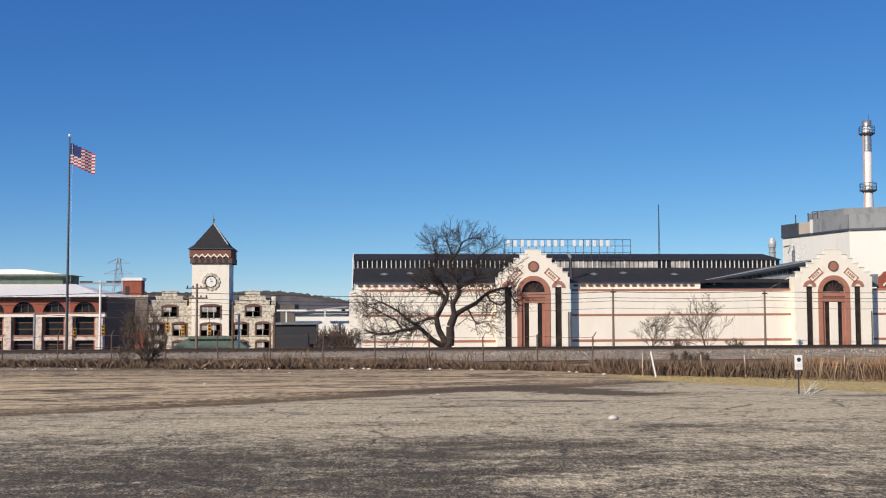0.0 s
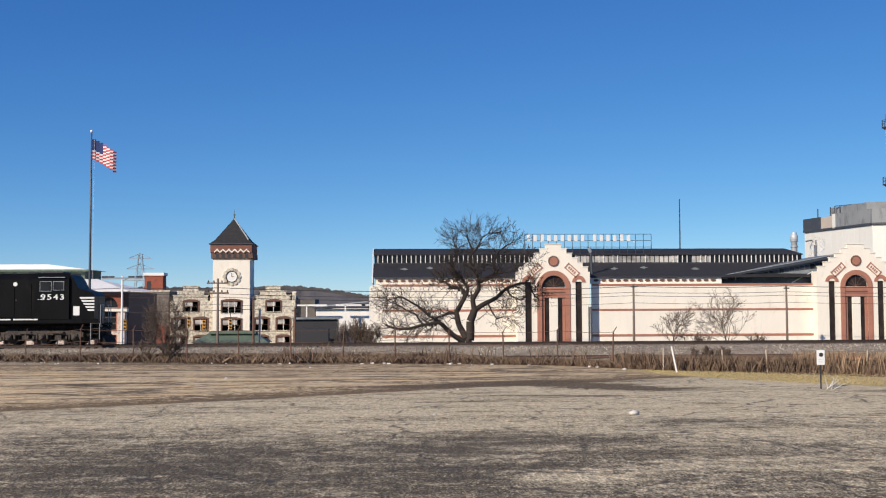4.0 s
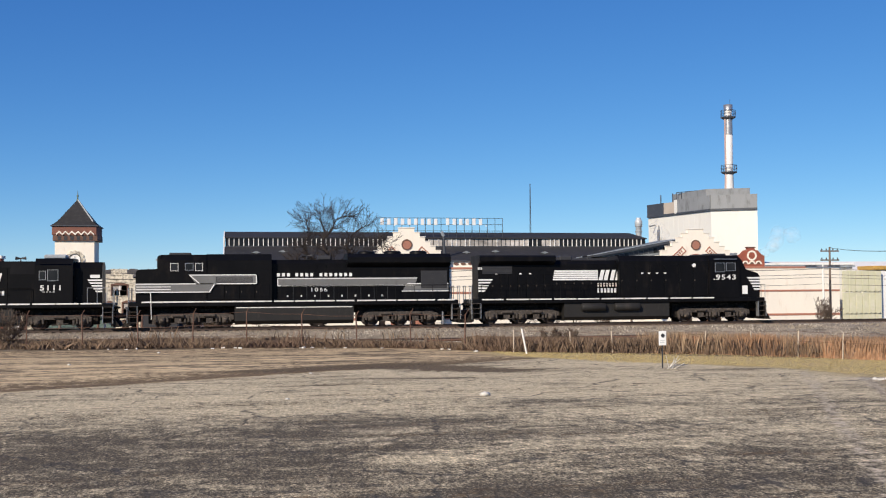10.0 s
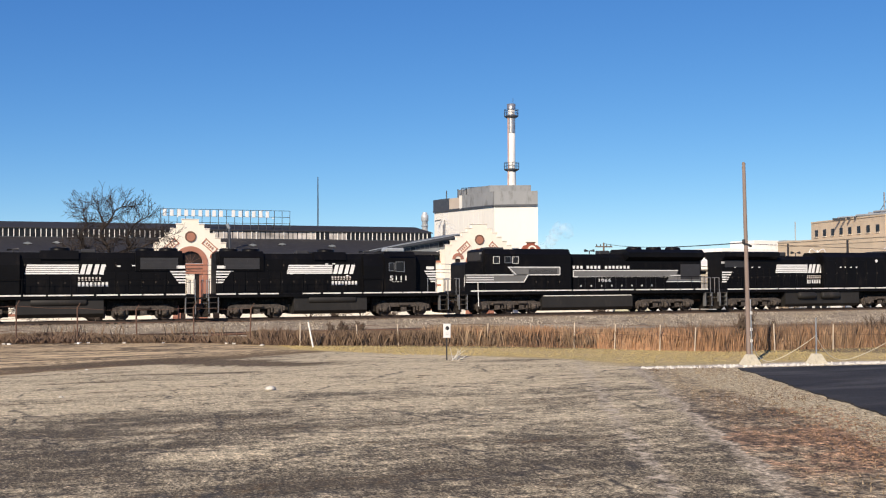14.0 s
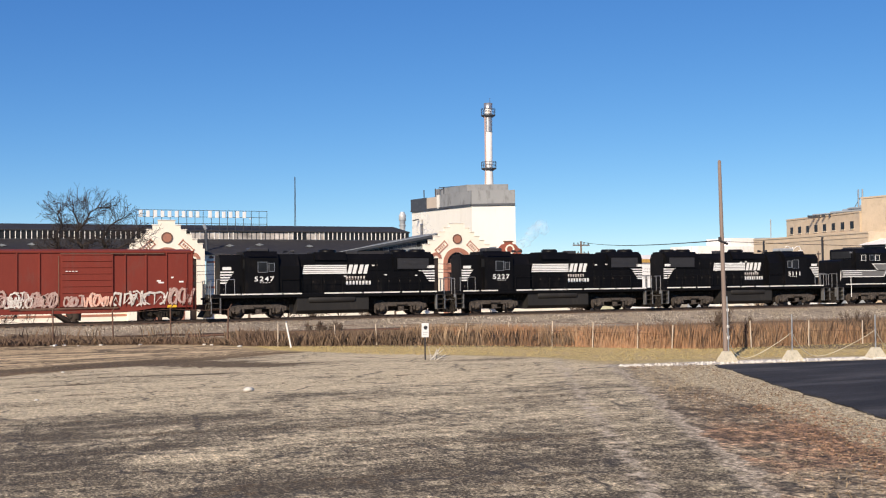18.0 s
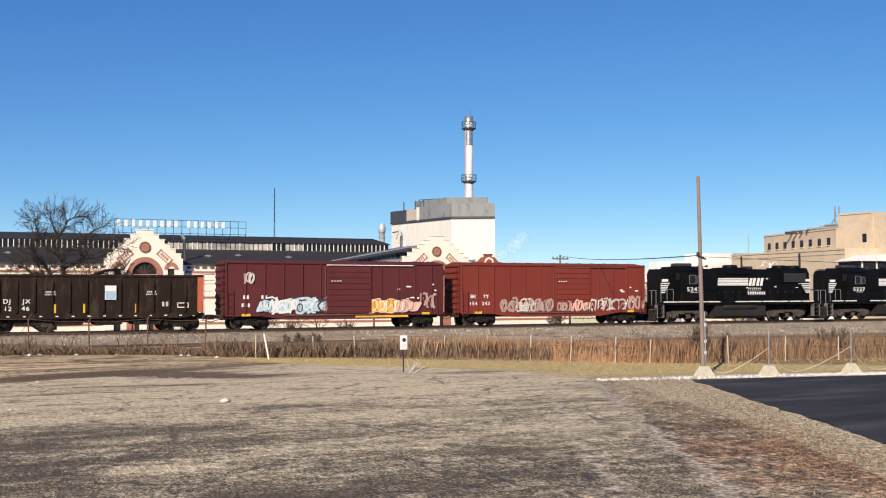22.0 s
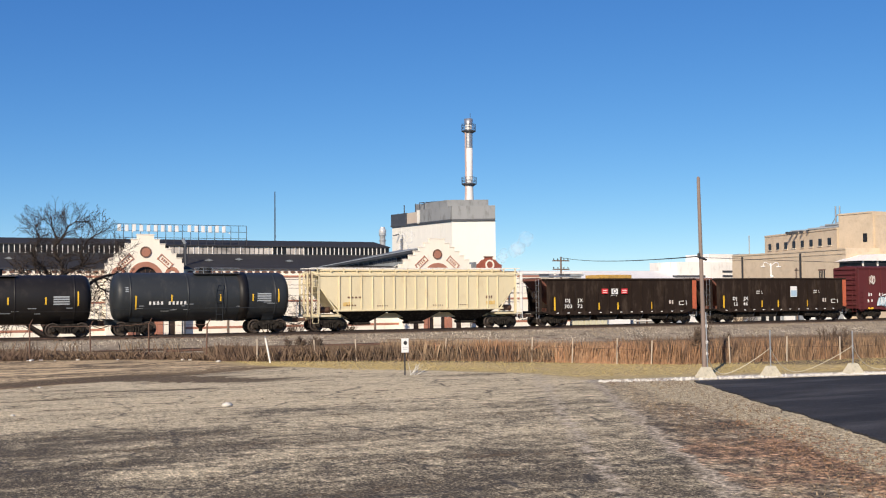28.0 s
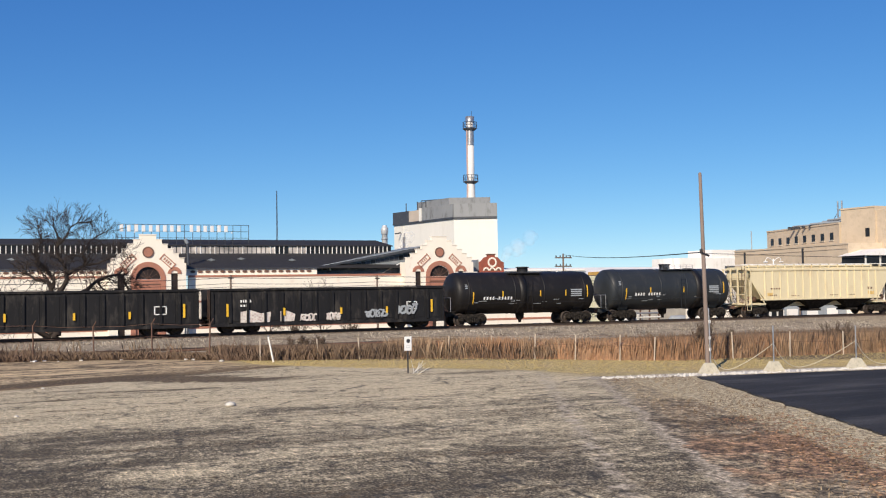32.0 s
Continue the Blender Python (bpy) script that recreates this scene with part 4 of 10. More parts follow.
def boiler_house():
    b = thing("boiler_house", "tall white-clad boiler house with grey parapet band", "industrial building", (64.5, 140.0, BASE))
    # outline seen from above: west wall runs back, front wall faces the track
    A, B, C = (0.0, 0.0), (5.35, -3.0), (-2.9, 15.8)
    back = (B[0] - 2.9 + 3, B[1] + 17)
    out = [A, B, back, C]
    top = 15.95 - BASE
    part("wall", Mesh().prism(out, "z", 0, 14.0 - BASE), OFFWHITE, b)
    def offset(p, q, d):
        n = Vector((q[1] - p[1], -(q[0] - p[0]))).normalized() * d
        return [(p[0] + n.x, p[1] + n.y), (q[0] + n.x, q[1] + n.y), q, p]
    PARAPET = surf("grey_parapet_panels", (0.235, 0.245, 0.25), 0.6, var=0.1, scale=0.6, streak=0.3, dirt=(0.12, 0.12, 0.12), amount=0.4)
    part("front_parapet", Mesh().prism(offset(A, B, 0.18), "z", 14.0 - BASE, top), PARAPET, b)
    part("front_shadow_strip", Mesh().prism(offset(A, B, 0.26), "z", 13.82 - BASE, 14.08 - BASE), DARK_GREY, b)
    def along(t):
        return (C[0] * t, C[1] * t)
    part("west_parapet", Mesh().prism(offset(along(0.52), A, 0.18), "z", 14.0 - BASE, top), PARAPET, b)
    part("parapet_corner_strip", Mesh().prism(offset(along(0.54), along(0.50), 0.26), "z", 13.9 - BASE, top), OFFWHITE, b)
    part("tan_parapet", Mesh().prism(offset(along(0.72), along(0.54), 0.16), "z", 14.0 - BASE, 15.7 - BASE), surf("beige_parapet", (0.47, 0.40, 0.33), 0.7, var=0.06), b)
    part("dark_parapet", Mesh().prism(offset(along(1.0), along(0.72), 0.2), "z", 14.0 - BASE, 15.75 - BASE), DARK_GREY, b)
    part("west_shadow_strip", Mesh().prism(offset(C, A, 0.26), "z", 13.82 - BASE, 14.08 - BASE), DARK_GREY, b)
    part("roof", Mesh().prism(out, "z", 14.1 - BASE, 14.3 - BASE), GREY_ROOF, b)
    part("penthouse", Mesh().prism([(0.2, 2.0), (5.6, -0.4), (4.4, 11), (-1.0, 11)], "z", 14.3 - BASE, 17.0 - BASE), PARAPET, b)
    for i in range(9):
        q = (-1.2 + 0.42 * i, 9 - 0.75 * i)
        part("roof_post", Mesh().tube((q[0], q[1], 14.3 - BASE), (q[0], q[1], 17.1 - BASE), 0.06, n=5), DARK_GREY, b)
    part("roof_rail", Mesh().tube((-1.2, 9, 17.1 - BASE), (2.2, 3, 17.1 - BASE), 0.06, n=5), DARK_GREY, b)
    for x, y in ((-2.2, 12.5), (-1.6, 9.5), (-0.4, 8.0)):
        part("roof_pipe", Mesh().tube((x, y, 14 - BASE), (x, y, 17.0 - BASE), 0.08, n=6), DARK_GREY, b)
    # cladding seams and the dark hoist on the west wall
    for i in range(1, 12):
        q = along(i / 12)
        part("cladding_seam", Mesh().prism(offset(along(i / 12 + 0.002), along(i / 12 - 0.002), 0.012), "z", 0, 13.8 - BASE), OFFWHITE, b)
    for i in range(1, 8):
        q = (A[0] + (B[0] - A[0]) * i / 8, A[1] + (B[1] - A[1]) * i / 8)
        q2 = (A[0] + (B[0] - A[0]) * (i / 8 + 0.006), A[1] + (B[1] - A[1]) * (i / 8 + 0.006))
        part("cladding_seam", Mesh().prism(offset(q, q2, 0.012), "z", 0, 13.8 - BASE), OFFWHITE, b)
    q = along(0.86)
    part("hoist_door", Mesh().prism(offset(along(0.845), along(0.805), 0.08), "z", 9.4 - BASE, 11.9 - BASE), DARK_GREY, b)
    part("hoist_post", Mesh().tube((along(0.79)[0] - 0.3, along(0.79)[1], 9.6 - BASE), (along(0.79)[0] - 0.3, along(0.79)[1], 12.5 - BASE), 0.07, n=6), DARK_GREY, b)
    part("hoist_beam", Mesh().tube((q[0] - 0.2, q[1], 12.6 - BASE), (q[0] - 1.2, q[1] - 0.2, 12.4 - BASE), 0.1, n=6), DARK_GREY, b)
    # the tall stack
    c = thing("chimney_stack", "tall white steel chimney with two platforms", "chimney", (70.6, 147.0, 13.0))
    top = 29.8 - 13.0
    part("shaft", Mesh().lathe([(0.75, 0), (0.72, 3.5), (0.58, 7.4), (0.58, top - 4.4), (0.56, top - 4.4), (0.55, top)], n=18), CHIMNEY, c)
    part("upper_shaft", Mesh().lathe([(0.60, top - 4.4), (0.60, top - 1.6)], n=18), STEEL, c, "unpainted grey steel section")
    part("cap", Mesh().lathe([(0.62, top - 0.9), (0.66, top), (0.45, top), (0.42, top - 0.8)], n=18), STEEL, c)
    for z, R in ((top - 1.9, 1.05), (6.9, 1.12)):
        p = part("platform", Mesh().lathe([(0.5, z - 0.35), (R, z), (R, z + 0.12), (0.5, z + 0.12)], n=16), DARK_GREY, c)
        m = Mesh()
        for i in range(10):
            a = i * 0.6283
            m.tube((R * math.cos(a), R * math.sin(a), z), (R * math.cos(a), R * math.sin(a), z + 1.05), 0.035, n=4)
        for h in (0.55, 1.05):
            m.path([(R * math.cos(i * 0.3927), R * math.sin(i * 0.3927), z + h) for i in range(17)], 0.03, 4)
        part("railing", m, DARK_GREY, c)
    part("ladder", Mesh().box(-0.70, -0.56, -0.3, -0.1, 3, top - 1.9), surf("faded_red_lead", (0.55, 0.38, 0.33), 0.7), c)
    part("lightning_rod", Mesh().tube((0.3, 0, top - 0.5), (0.3, 0, top + 0.9), 0.03, n=5), DARK_GREY, c)
    # small stainless stack at the hall's end
    s = thing("vent_stack", "short stainless steel vent stack on the roof", "vent stack", (47.0 * 1.1, FY + 14.2, 9.0))
    part("pipe", Mesh().lathe([(0.38, 0), (0.38, 2.3), (0.48, 2.4), (0.48, 3.0), (0.36, 3.1), (0.28, 3.4)], n=14), VENT_PALE, s)
    for z in (0.7, 1.5, 2.2):
        part("collar", Mesh().lathe([(0.38, z), (0.48, z + 0.05), (0.48, z + 0.15), (0.38, z + 0.2)], n=14), PALE_GREY, s)
    # radio mast
    mst = thing("radio_mast", "thin grey lattice radio mast behind the hall", "mast", (33.2 * 1.25, 150.0, 0))
    mm = 3.4 + (15.25 - 3.4) * 1.25
    for dx, dy in ((-0.16, 0), (0.16, 0), (0, 0.25)):
        part("leg", Mesh().tube((dx, dy, 0), (dx * 0.2, dy * 0.2, mm), 0.035, n=4), DARK_GREY, mst)
    m = Mesh()
    for i in range(24):
        z, t = mm * i / 24, 1 - 0.8 * i / 24
        m.tube((-0.16 * t, 0, z), (0.16 * t, 0, z + mm / 24), 0.02, n=3)
    part("lattice", m, DARK_GREY, mst)


boiler_house()


# ---- clock tower building, hall with red arches, far buildings on the west ----
def window(parent, x, y, z, w, h, mat, trim, bars=2, name="window"):
    """A framed window facing the track: glass set back, frame, sill, glazing bars."""
    win = part(name, Mesh().box(x - w / 2, x + w / 2, y + 0.02, y + 0.08, z, z + h), mat, parent)
    m = Mesh()
    m.box(x - w / 2 - 0.26, x - w / 2, y - 0.06, y + 0.05, z - 0.05, z + h + 0.1).box(x + w / 2, x + w / 2 + 0.26, y - 0.06, y + 0.05, z - 0.05, z + h + 0.1)
    m.prism([(x - w / 2 - 0.26, z + h), (x + w / 2 + 0.26, z + h), (x + w / 2 + 0.26, z + h + 0.18), (x + w / 4, z + h + 0.42), (x - w / 4, z + h + 0.42), (x - w / 2 - 0.26, z + h + 0.18)], "y", y - 0.1, y + 0.05)
    part("surround", m, trim, win)
    m = Mesh()
    for i in range(1, bars):
        xx = x - w / 2 + w * i / bars
        m.box(xx - 0.05, xx + 0.05, y - 0.02, y + 0.04, z, z + h)
    part("glazing_bar", m, OFFWHITE, win)
    part("meeting_rail", Mesh().box(x - w / 2, x + w / 2, y - 0.02, y + 0.035, z + h * 0.5 - 0.025, z + h * 0.5 + 0.025), BROWN_TRIM, win)
    part("blind", Mesh().box(x - w / 2 + 0.1, x + w * (0.12 if bars == 2 else 0.3), y + 0.0, y + 0.018, z + h * 0.55, z + h * 0.92), PANE_PALE, win)
    part("sill", Mesh().box(x - w / 2 - 0.15, x + w / 2 + 0.15, y - 0.15, y + 0.05, z - 0.14, z - 0.02, 0.02), STONE, win)
    return win


def clock_tower():
    TY = 185.0
    b = thing("clock_tower", "cream clock tower with dark pyramid roof and bracketed brick cornice", "clock tower", (0, TY, -3.0))
    o = 3.0
    x0, x1 = -28.6, -22.45
    part("shaft", Mesh().box(x0, x1, 0, 6.2, 0, 11.5 + o), CREAM, b)
    part("cornice", Mesh().box(x0 - 0.3, x1 + 0.55, -0.35, 6.6, 11.45 + o, 12.4 + o, 0.05), BROWN_TRIM, b)
    part("upper_cornice", Mesh().box(x0 - 0.4, x1 + 0.45, -0.5, 6.8, 12.4 + o, 13.85 + o, 0.08), TOWER_BRICK, b)
    for i in range(6):
        c = x0 + 0.75 + i * 0.98
        m = Mesh().prism([(c - 0.5, 12.35 + o), (c, 12.85 + o), (c + 0.5, 12.35 + o), (c + 0.5, 12.60 + o), (c, 13.1 + o), (c - 0.5, 12.60 + o)], "y", -0.58, -0.45)
        part("cornice_scallop", m, CREAM, b)
    for i in range(6):
        c = x0 + 0.75 + i * 0.98
        part("cornice_opening", Mesh().box(c - 0.25, c + 0.25, -0.40, -0.30, 11.6 + o, 12.25 + o), IRON, b)
    part("eaves", Mesh().box(x0 - 0.6, x1 + 0.65, -0.7, 7.0, 13.8 + o, 14.0 + o, 0.04), DARK_GREY, b)
    cx, cy, z = (x0 + x1) / 2 + 0.02, 3.1, 14.0 + o
    h = 3.6
    m = Mesh()
    ring0 = [(cx - h, cy - h, z), (cx + h, cy - h, z), (cx + h, cy + h, z), (cx - h, cy + h, z)]
    ring1 = [(cx + (a - cx) * 0.78, cy + (c - cy) * 0.78, z + 0.65) for a, c, _ in ring0]
    apex = (cx, cy, 18.5 + o)
    for i in range(4):
        j = (i + 1) % 4
        m.face([ring0[i], ring0[j], ring1[j], ring1[i]])
        m.face([ring1[i], ring1[j], apex])
    m.face(list(reversed(ring0)))
    part("roof", m, SLATE, b, "dark slate pyramid roof")
    part("hip_trim", Mesh().tube(ring1[1], apex, 0.13, n=5), PALE_GREY, b)
    part("finial", Mesh().lathe([(0.22, 0), (0.08, 0.5), (0.2, 0.8), (0.05, 1.0), (0.03, 1.7)], c=(cx, cy, 18.3 + o), n=8), GREEN_ROOF, b)
    # clock with a scalloped stone ring
    cz = 8.4 + o
    ccx = -25.45
    clock = part("clock_face", Mesh().disc((ccx, 0, cz), 0.92, -0.10, 0.05, 24), WHITE, b, "white clock face")
    m = Mesh()
    for i in range(12):
        a = i * math.pi / 6
        m.disc((ccx + 1.18 * math.cos(a), 0, cz + 1.18 * math.sin(a)), 0.36, -0.16, 0.05, 10)
    part("clock_surround", m, STONE, clock)
    part("clock_ring", Mesh().ring((ccx, 0, cz), "y", 1.0, 0.88, 0, 360, 24, -0.2, 0.05), IRON, clock)
    part("clock_hand", Mesh().box(ccx - 0.04, ccx + 0.04, -0.14, -0.11, cz, cz + 0.6), IRON, clock)
    part("clock_hand", Mesh().box(ccx - 0.03, ccx + 0.4, -0.16, -0.13, cz - 0.03, cz + 0.03), IRON, clock)
    for z in (2.3, -0.75):
        window(b, -25.45, -0.02, z + o, 3.1, 1.95, PANE_GREEN if z > 0 else PANE, BROWN_TRIM, 3)
    part("tower_sill_panel", Mesh().box(-27.0, -23.9, -0.08, 0.05, 1.45 + o, 2.1 + o, 0.02), WHITE, b)
    # office wings with stepped gables
    for gx0, gx1, mat, steps in ((-35.8, -28.6, STONE, -32.4), (-21.9, -14.85, STONE, -18.6)):
        wng = thing("office_wing", "pale rendered office wing with stepped gable and brick-trimmed windows", "office building", (0, TY + 0.6, -3.0), "office wings")
        part("wall", Mesh().box(gx0, gx1, 0, 9, 0, 4.4 + o), mat, wng)
        for i, (hw, zz) in enumerate(((2.9, 5.2), (2.2, 5.9), (1.25, 6.75))):
            part("gable_step", Mesh().box(max(gx0, steps - hw), min(gx1, steps + hw), 0.0, 0.6, (4.4, 5.2, 5.9)[i] + o, zz + o), mat, wng)
            part("gable_coping", Mesh().box(max(gx0, steps - hw) - 0.1, min(gx1, steps + hw) + 0.1, -0.1, 0.7, zz + o, zz + 0.14 + o), STONE, wng)
        part("end_pier", Mesh().box(gx1 - 0.6, gx1 + 0.1, 0.2, 1.2, 4.3 + o, 5.9 + o), STONE, wng)
        part("roof", Mesh().prism([(gx0, 4.3 + o), (gx1, 4.3 + o), (gx1 - 0.8, 5.6 + o), (gx0 + 0.8, 5.6 + o)], "y", 1.2, 10), SLATE, wng)
        window(wng, steps + 0.1, -0.02, 2.5 + o, 2.3, 1.7, PANE, BROWN_TRIM, 2)
        for wx in (steps - 1.9, steps + 1.75):
            window(wng, wx, -0.02, -0.65 + o, 2.1, 1.95, PANE, BROWN_TRIM, 2)
            window(wng, wx, -0.02, -3.75 + o, 2.1, 2.0, PANE_GREEN, BROWN_TRIM, 2)
        part("string_course", Mesh().box(gx0, gx1, -0.07, 0.05, -1.2 + o, -1.0 + o), STONE, wng)
    # east end in rough stone, its shade put into the dark colour
    part("east_block", Mesh().box(-14.8, -11.6, 1.5, 14, 0, 4.6 + o), surf("shade_dark_stone", (0.13, 0.115, 0.10), 0.9, var=0.25, scale=0.8), b)
    # green hipped roof of a low pavilion before the tower
    pv = thing("pavilion", "low pavilion with green hipped roof before the tower", "pavilion", (-20.6, 148, -3.0))
    zr = 3.4 - 2.66
    part("hip_roof", Mesh().face([(-5.2, 0, 1.5), (5.2, 0, 1.5), (3.2, 2.5, 2.75), (-3.2, 2.5, 2.75)]).face([(5.2, 0, 1.5), (5.2, 5, 1.5), (3.2, 2.5, 2.75)])
         .face([(5.2, 5, 1.5), (-5.2, 5, 1.5), (-3.2, 2.5, 2.75), (3.2, 2.5, 2.75)]).face([(-5.2, 5, 1.5), (-5.2, 0, 1.5), (-3.2, 2.5, 2.75)]), GREEN_ROOF, pv)
    part("cupola", Mesh().box(-3.0, 3.4, 1.6, 3.4, 2.6, 3.05, 0.1), GREEN_ROOF, pv)
    part("wall", Mesh().box(-4.8, 4.8, 0.5, 4.5, 0, 1.5), CREAM, pv)


TOWER_BRICK = surf("dark_tower_brick", (0.20, 0.085, 0.06), 0.85, var=0.15, scale=1.5)
PATCHY = surf("patchy_pink_stone", (0.70, 0.57, 0.48), 0.9, var=0.14, scale=1.2, fine=6, dirt=(0.36, 0.25, 0.19), amount=0.55)
clock_tower()


def arcade_hall():
    """The red hall with arched upper windows and pale piers."""
    AY = 150.0
    b = thing("arcade_hall", "red brick hall with arched windows, pale piers and white roof", "industrial hall", (0, AY, -3.0))
    o = 3.0
    xr, bay = -34.8, 4.02
    n = 8
    xl = xr - 0.75 - n * bay
    part("core", Mesh().box(xl, xr, 1.4, 20, 0, 5.4 + o), BROWN_TRIM, b)
    for i in range(n):
        c = xr - 0.7 - bay * (i + 0.5)
        # wall above with an arch cut through
        m = Mesh()
        r, sp = 1.48, 3.35 + o
        k = 10
        arch = [(c + r * math.cos(math.pi * j / k), sp + r * math.sin(math.pi * j / k)) for j in range(k + 1)]
        for (ax, az), (bx, bz) in zip(arch, arch[1:]):
            m.prism([(ax, az), (ax, 5.35 + o), (bx, 5.35 + o), (bx, bz)], "y", 0.4, 1.0)
        m.box(c - bay / 2, c - r, 0.4, 1.0, sp - 0.1, 5.35 + o).box(c + r, c + bay / 2, 0.4, 1.0, sp - 0.1, 5.35 + o)
        part("arch_wall", m, RED_BRICK, b)
        part("arch_window", Mesh().disc((c, 1.0, sp), r, 0.0, 0.06, 12, 0, 180), PANE, b)
        for q in (-0.45, 0.45):
            part("arch_mullion", Mesh().box(c + q - 0.05, c + q + 0.05, 0.9, 1.0, sp, sp + 1.2), BROWN_TRIM, b)
        for z0, z1 in ((-2.4, -0.35), (0.2, 2.75)):
            win = part("bay_window", Mesh().box(c - 1.4, c + 1.4, 1.0, 1.08, z0 + o, z1 + o), PANE, b)
            for u in (0.36, 0.70):
                part("bay_bar", Mesh().box(c - 1.4, c + 1.4, 0.93, 1.0, z0 + (z1 - z0) * u + o - 0.06, z0 + (z1 - z0) * u + o + 0.06), BROWN_TRIM, win)
            for u in (-1.36, 1.36):
                part("bay_jamb", Mesh().box(c + u - 0.11, c + u + 0.11, 0.5, 1.0, z0 + o, z1 + o), TERRA, win)
        part("spandrel", Mesh().box(c - 1.5, c + 1.5, 0.45, 1.1, -0.4 + o, 0.15 + o), PATCHY, b)
        part("spandrel_band", Mesh().box(c - 1.5, c + 1.5, 0.40, 0.6, 0.1 + o, 0.3 + o), TERRA, b)
        p = c + bay / 2
        part("pier", Mesh().box(p - 0.50, p + 0.50, 0.15, 1.3, 0, 2.75 + o, 0.04), PATCHY, b)
    part("pier", Mesh().box(xl, xl + 1.3, 0.15, 1.3, 0, 2.75 + o, 0.04), CREAM, b)
    part("frieze", Mesh().box(xl, xr + 0.1, 0.1, 1.0, 2.75 + o, 3.2 + o, 0.03), CREAM, b)
    part("frieze_band", Mesh().box(xl, xr + 0.15, 0.0, 0.5, 3.2 + o, 3.35 + o, 0.03), TERRA, b)
    part("eaves_board", Mesh().box(xl - 0.6, xr + 0.25, -0.4, 1.5, 5.3 + o, 5.5 + o, 0.05), DARK_GREY, b)
    lo, hi = 5.62 + o, 7.4 + o
    part("roof", Mesh().face([(xl - 0.6, -0.5, lo), (xr + 0.3, -0.5, lo), (xr - 6.2, 9, hi), (xl - 0.6, 9, hi)]).face([(xr + 0.3, -0.5, lo), (xr + 0.3, 19, lo), (xr - 6.2, 9, hi)])
         .face([(xl - 0.6, -0.5, lo - 0.15), (xr + 0.3, -0.5, lo - 0.15), (xr + 0.3, -0.5, lo), (xl - 0.6, -0.5, lo)]), WHITE, b)
    part("monitor_wall", Mesh().box(xl, xr - 8.0, 9, 18, 7.2 + o, 8.75 + o), GREEN_ROOF, b)
    part("monitor_roof", Mesh().prism([(xl - 0.4, 8.75 + o), (xr - 7.2, 8.75 + o), (xr - 13.0, 9.5 + o), (xl, 9.5 + o)], "y", 8.4, 18.6), WHITE, b)
    part("monitor_fascia", Mesh().box(xl - 0.5, xr - 7.1, 8.3, 8.5, 8.5 + o, 8.78 + o), GREEN_ROOF, b)


arcade_hall()


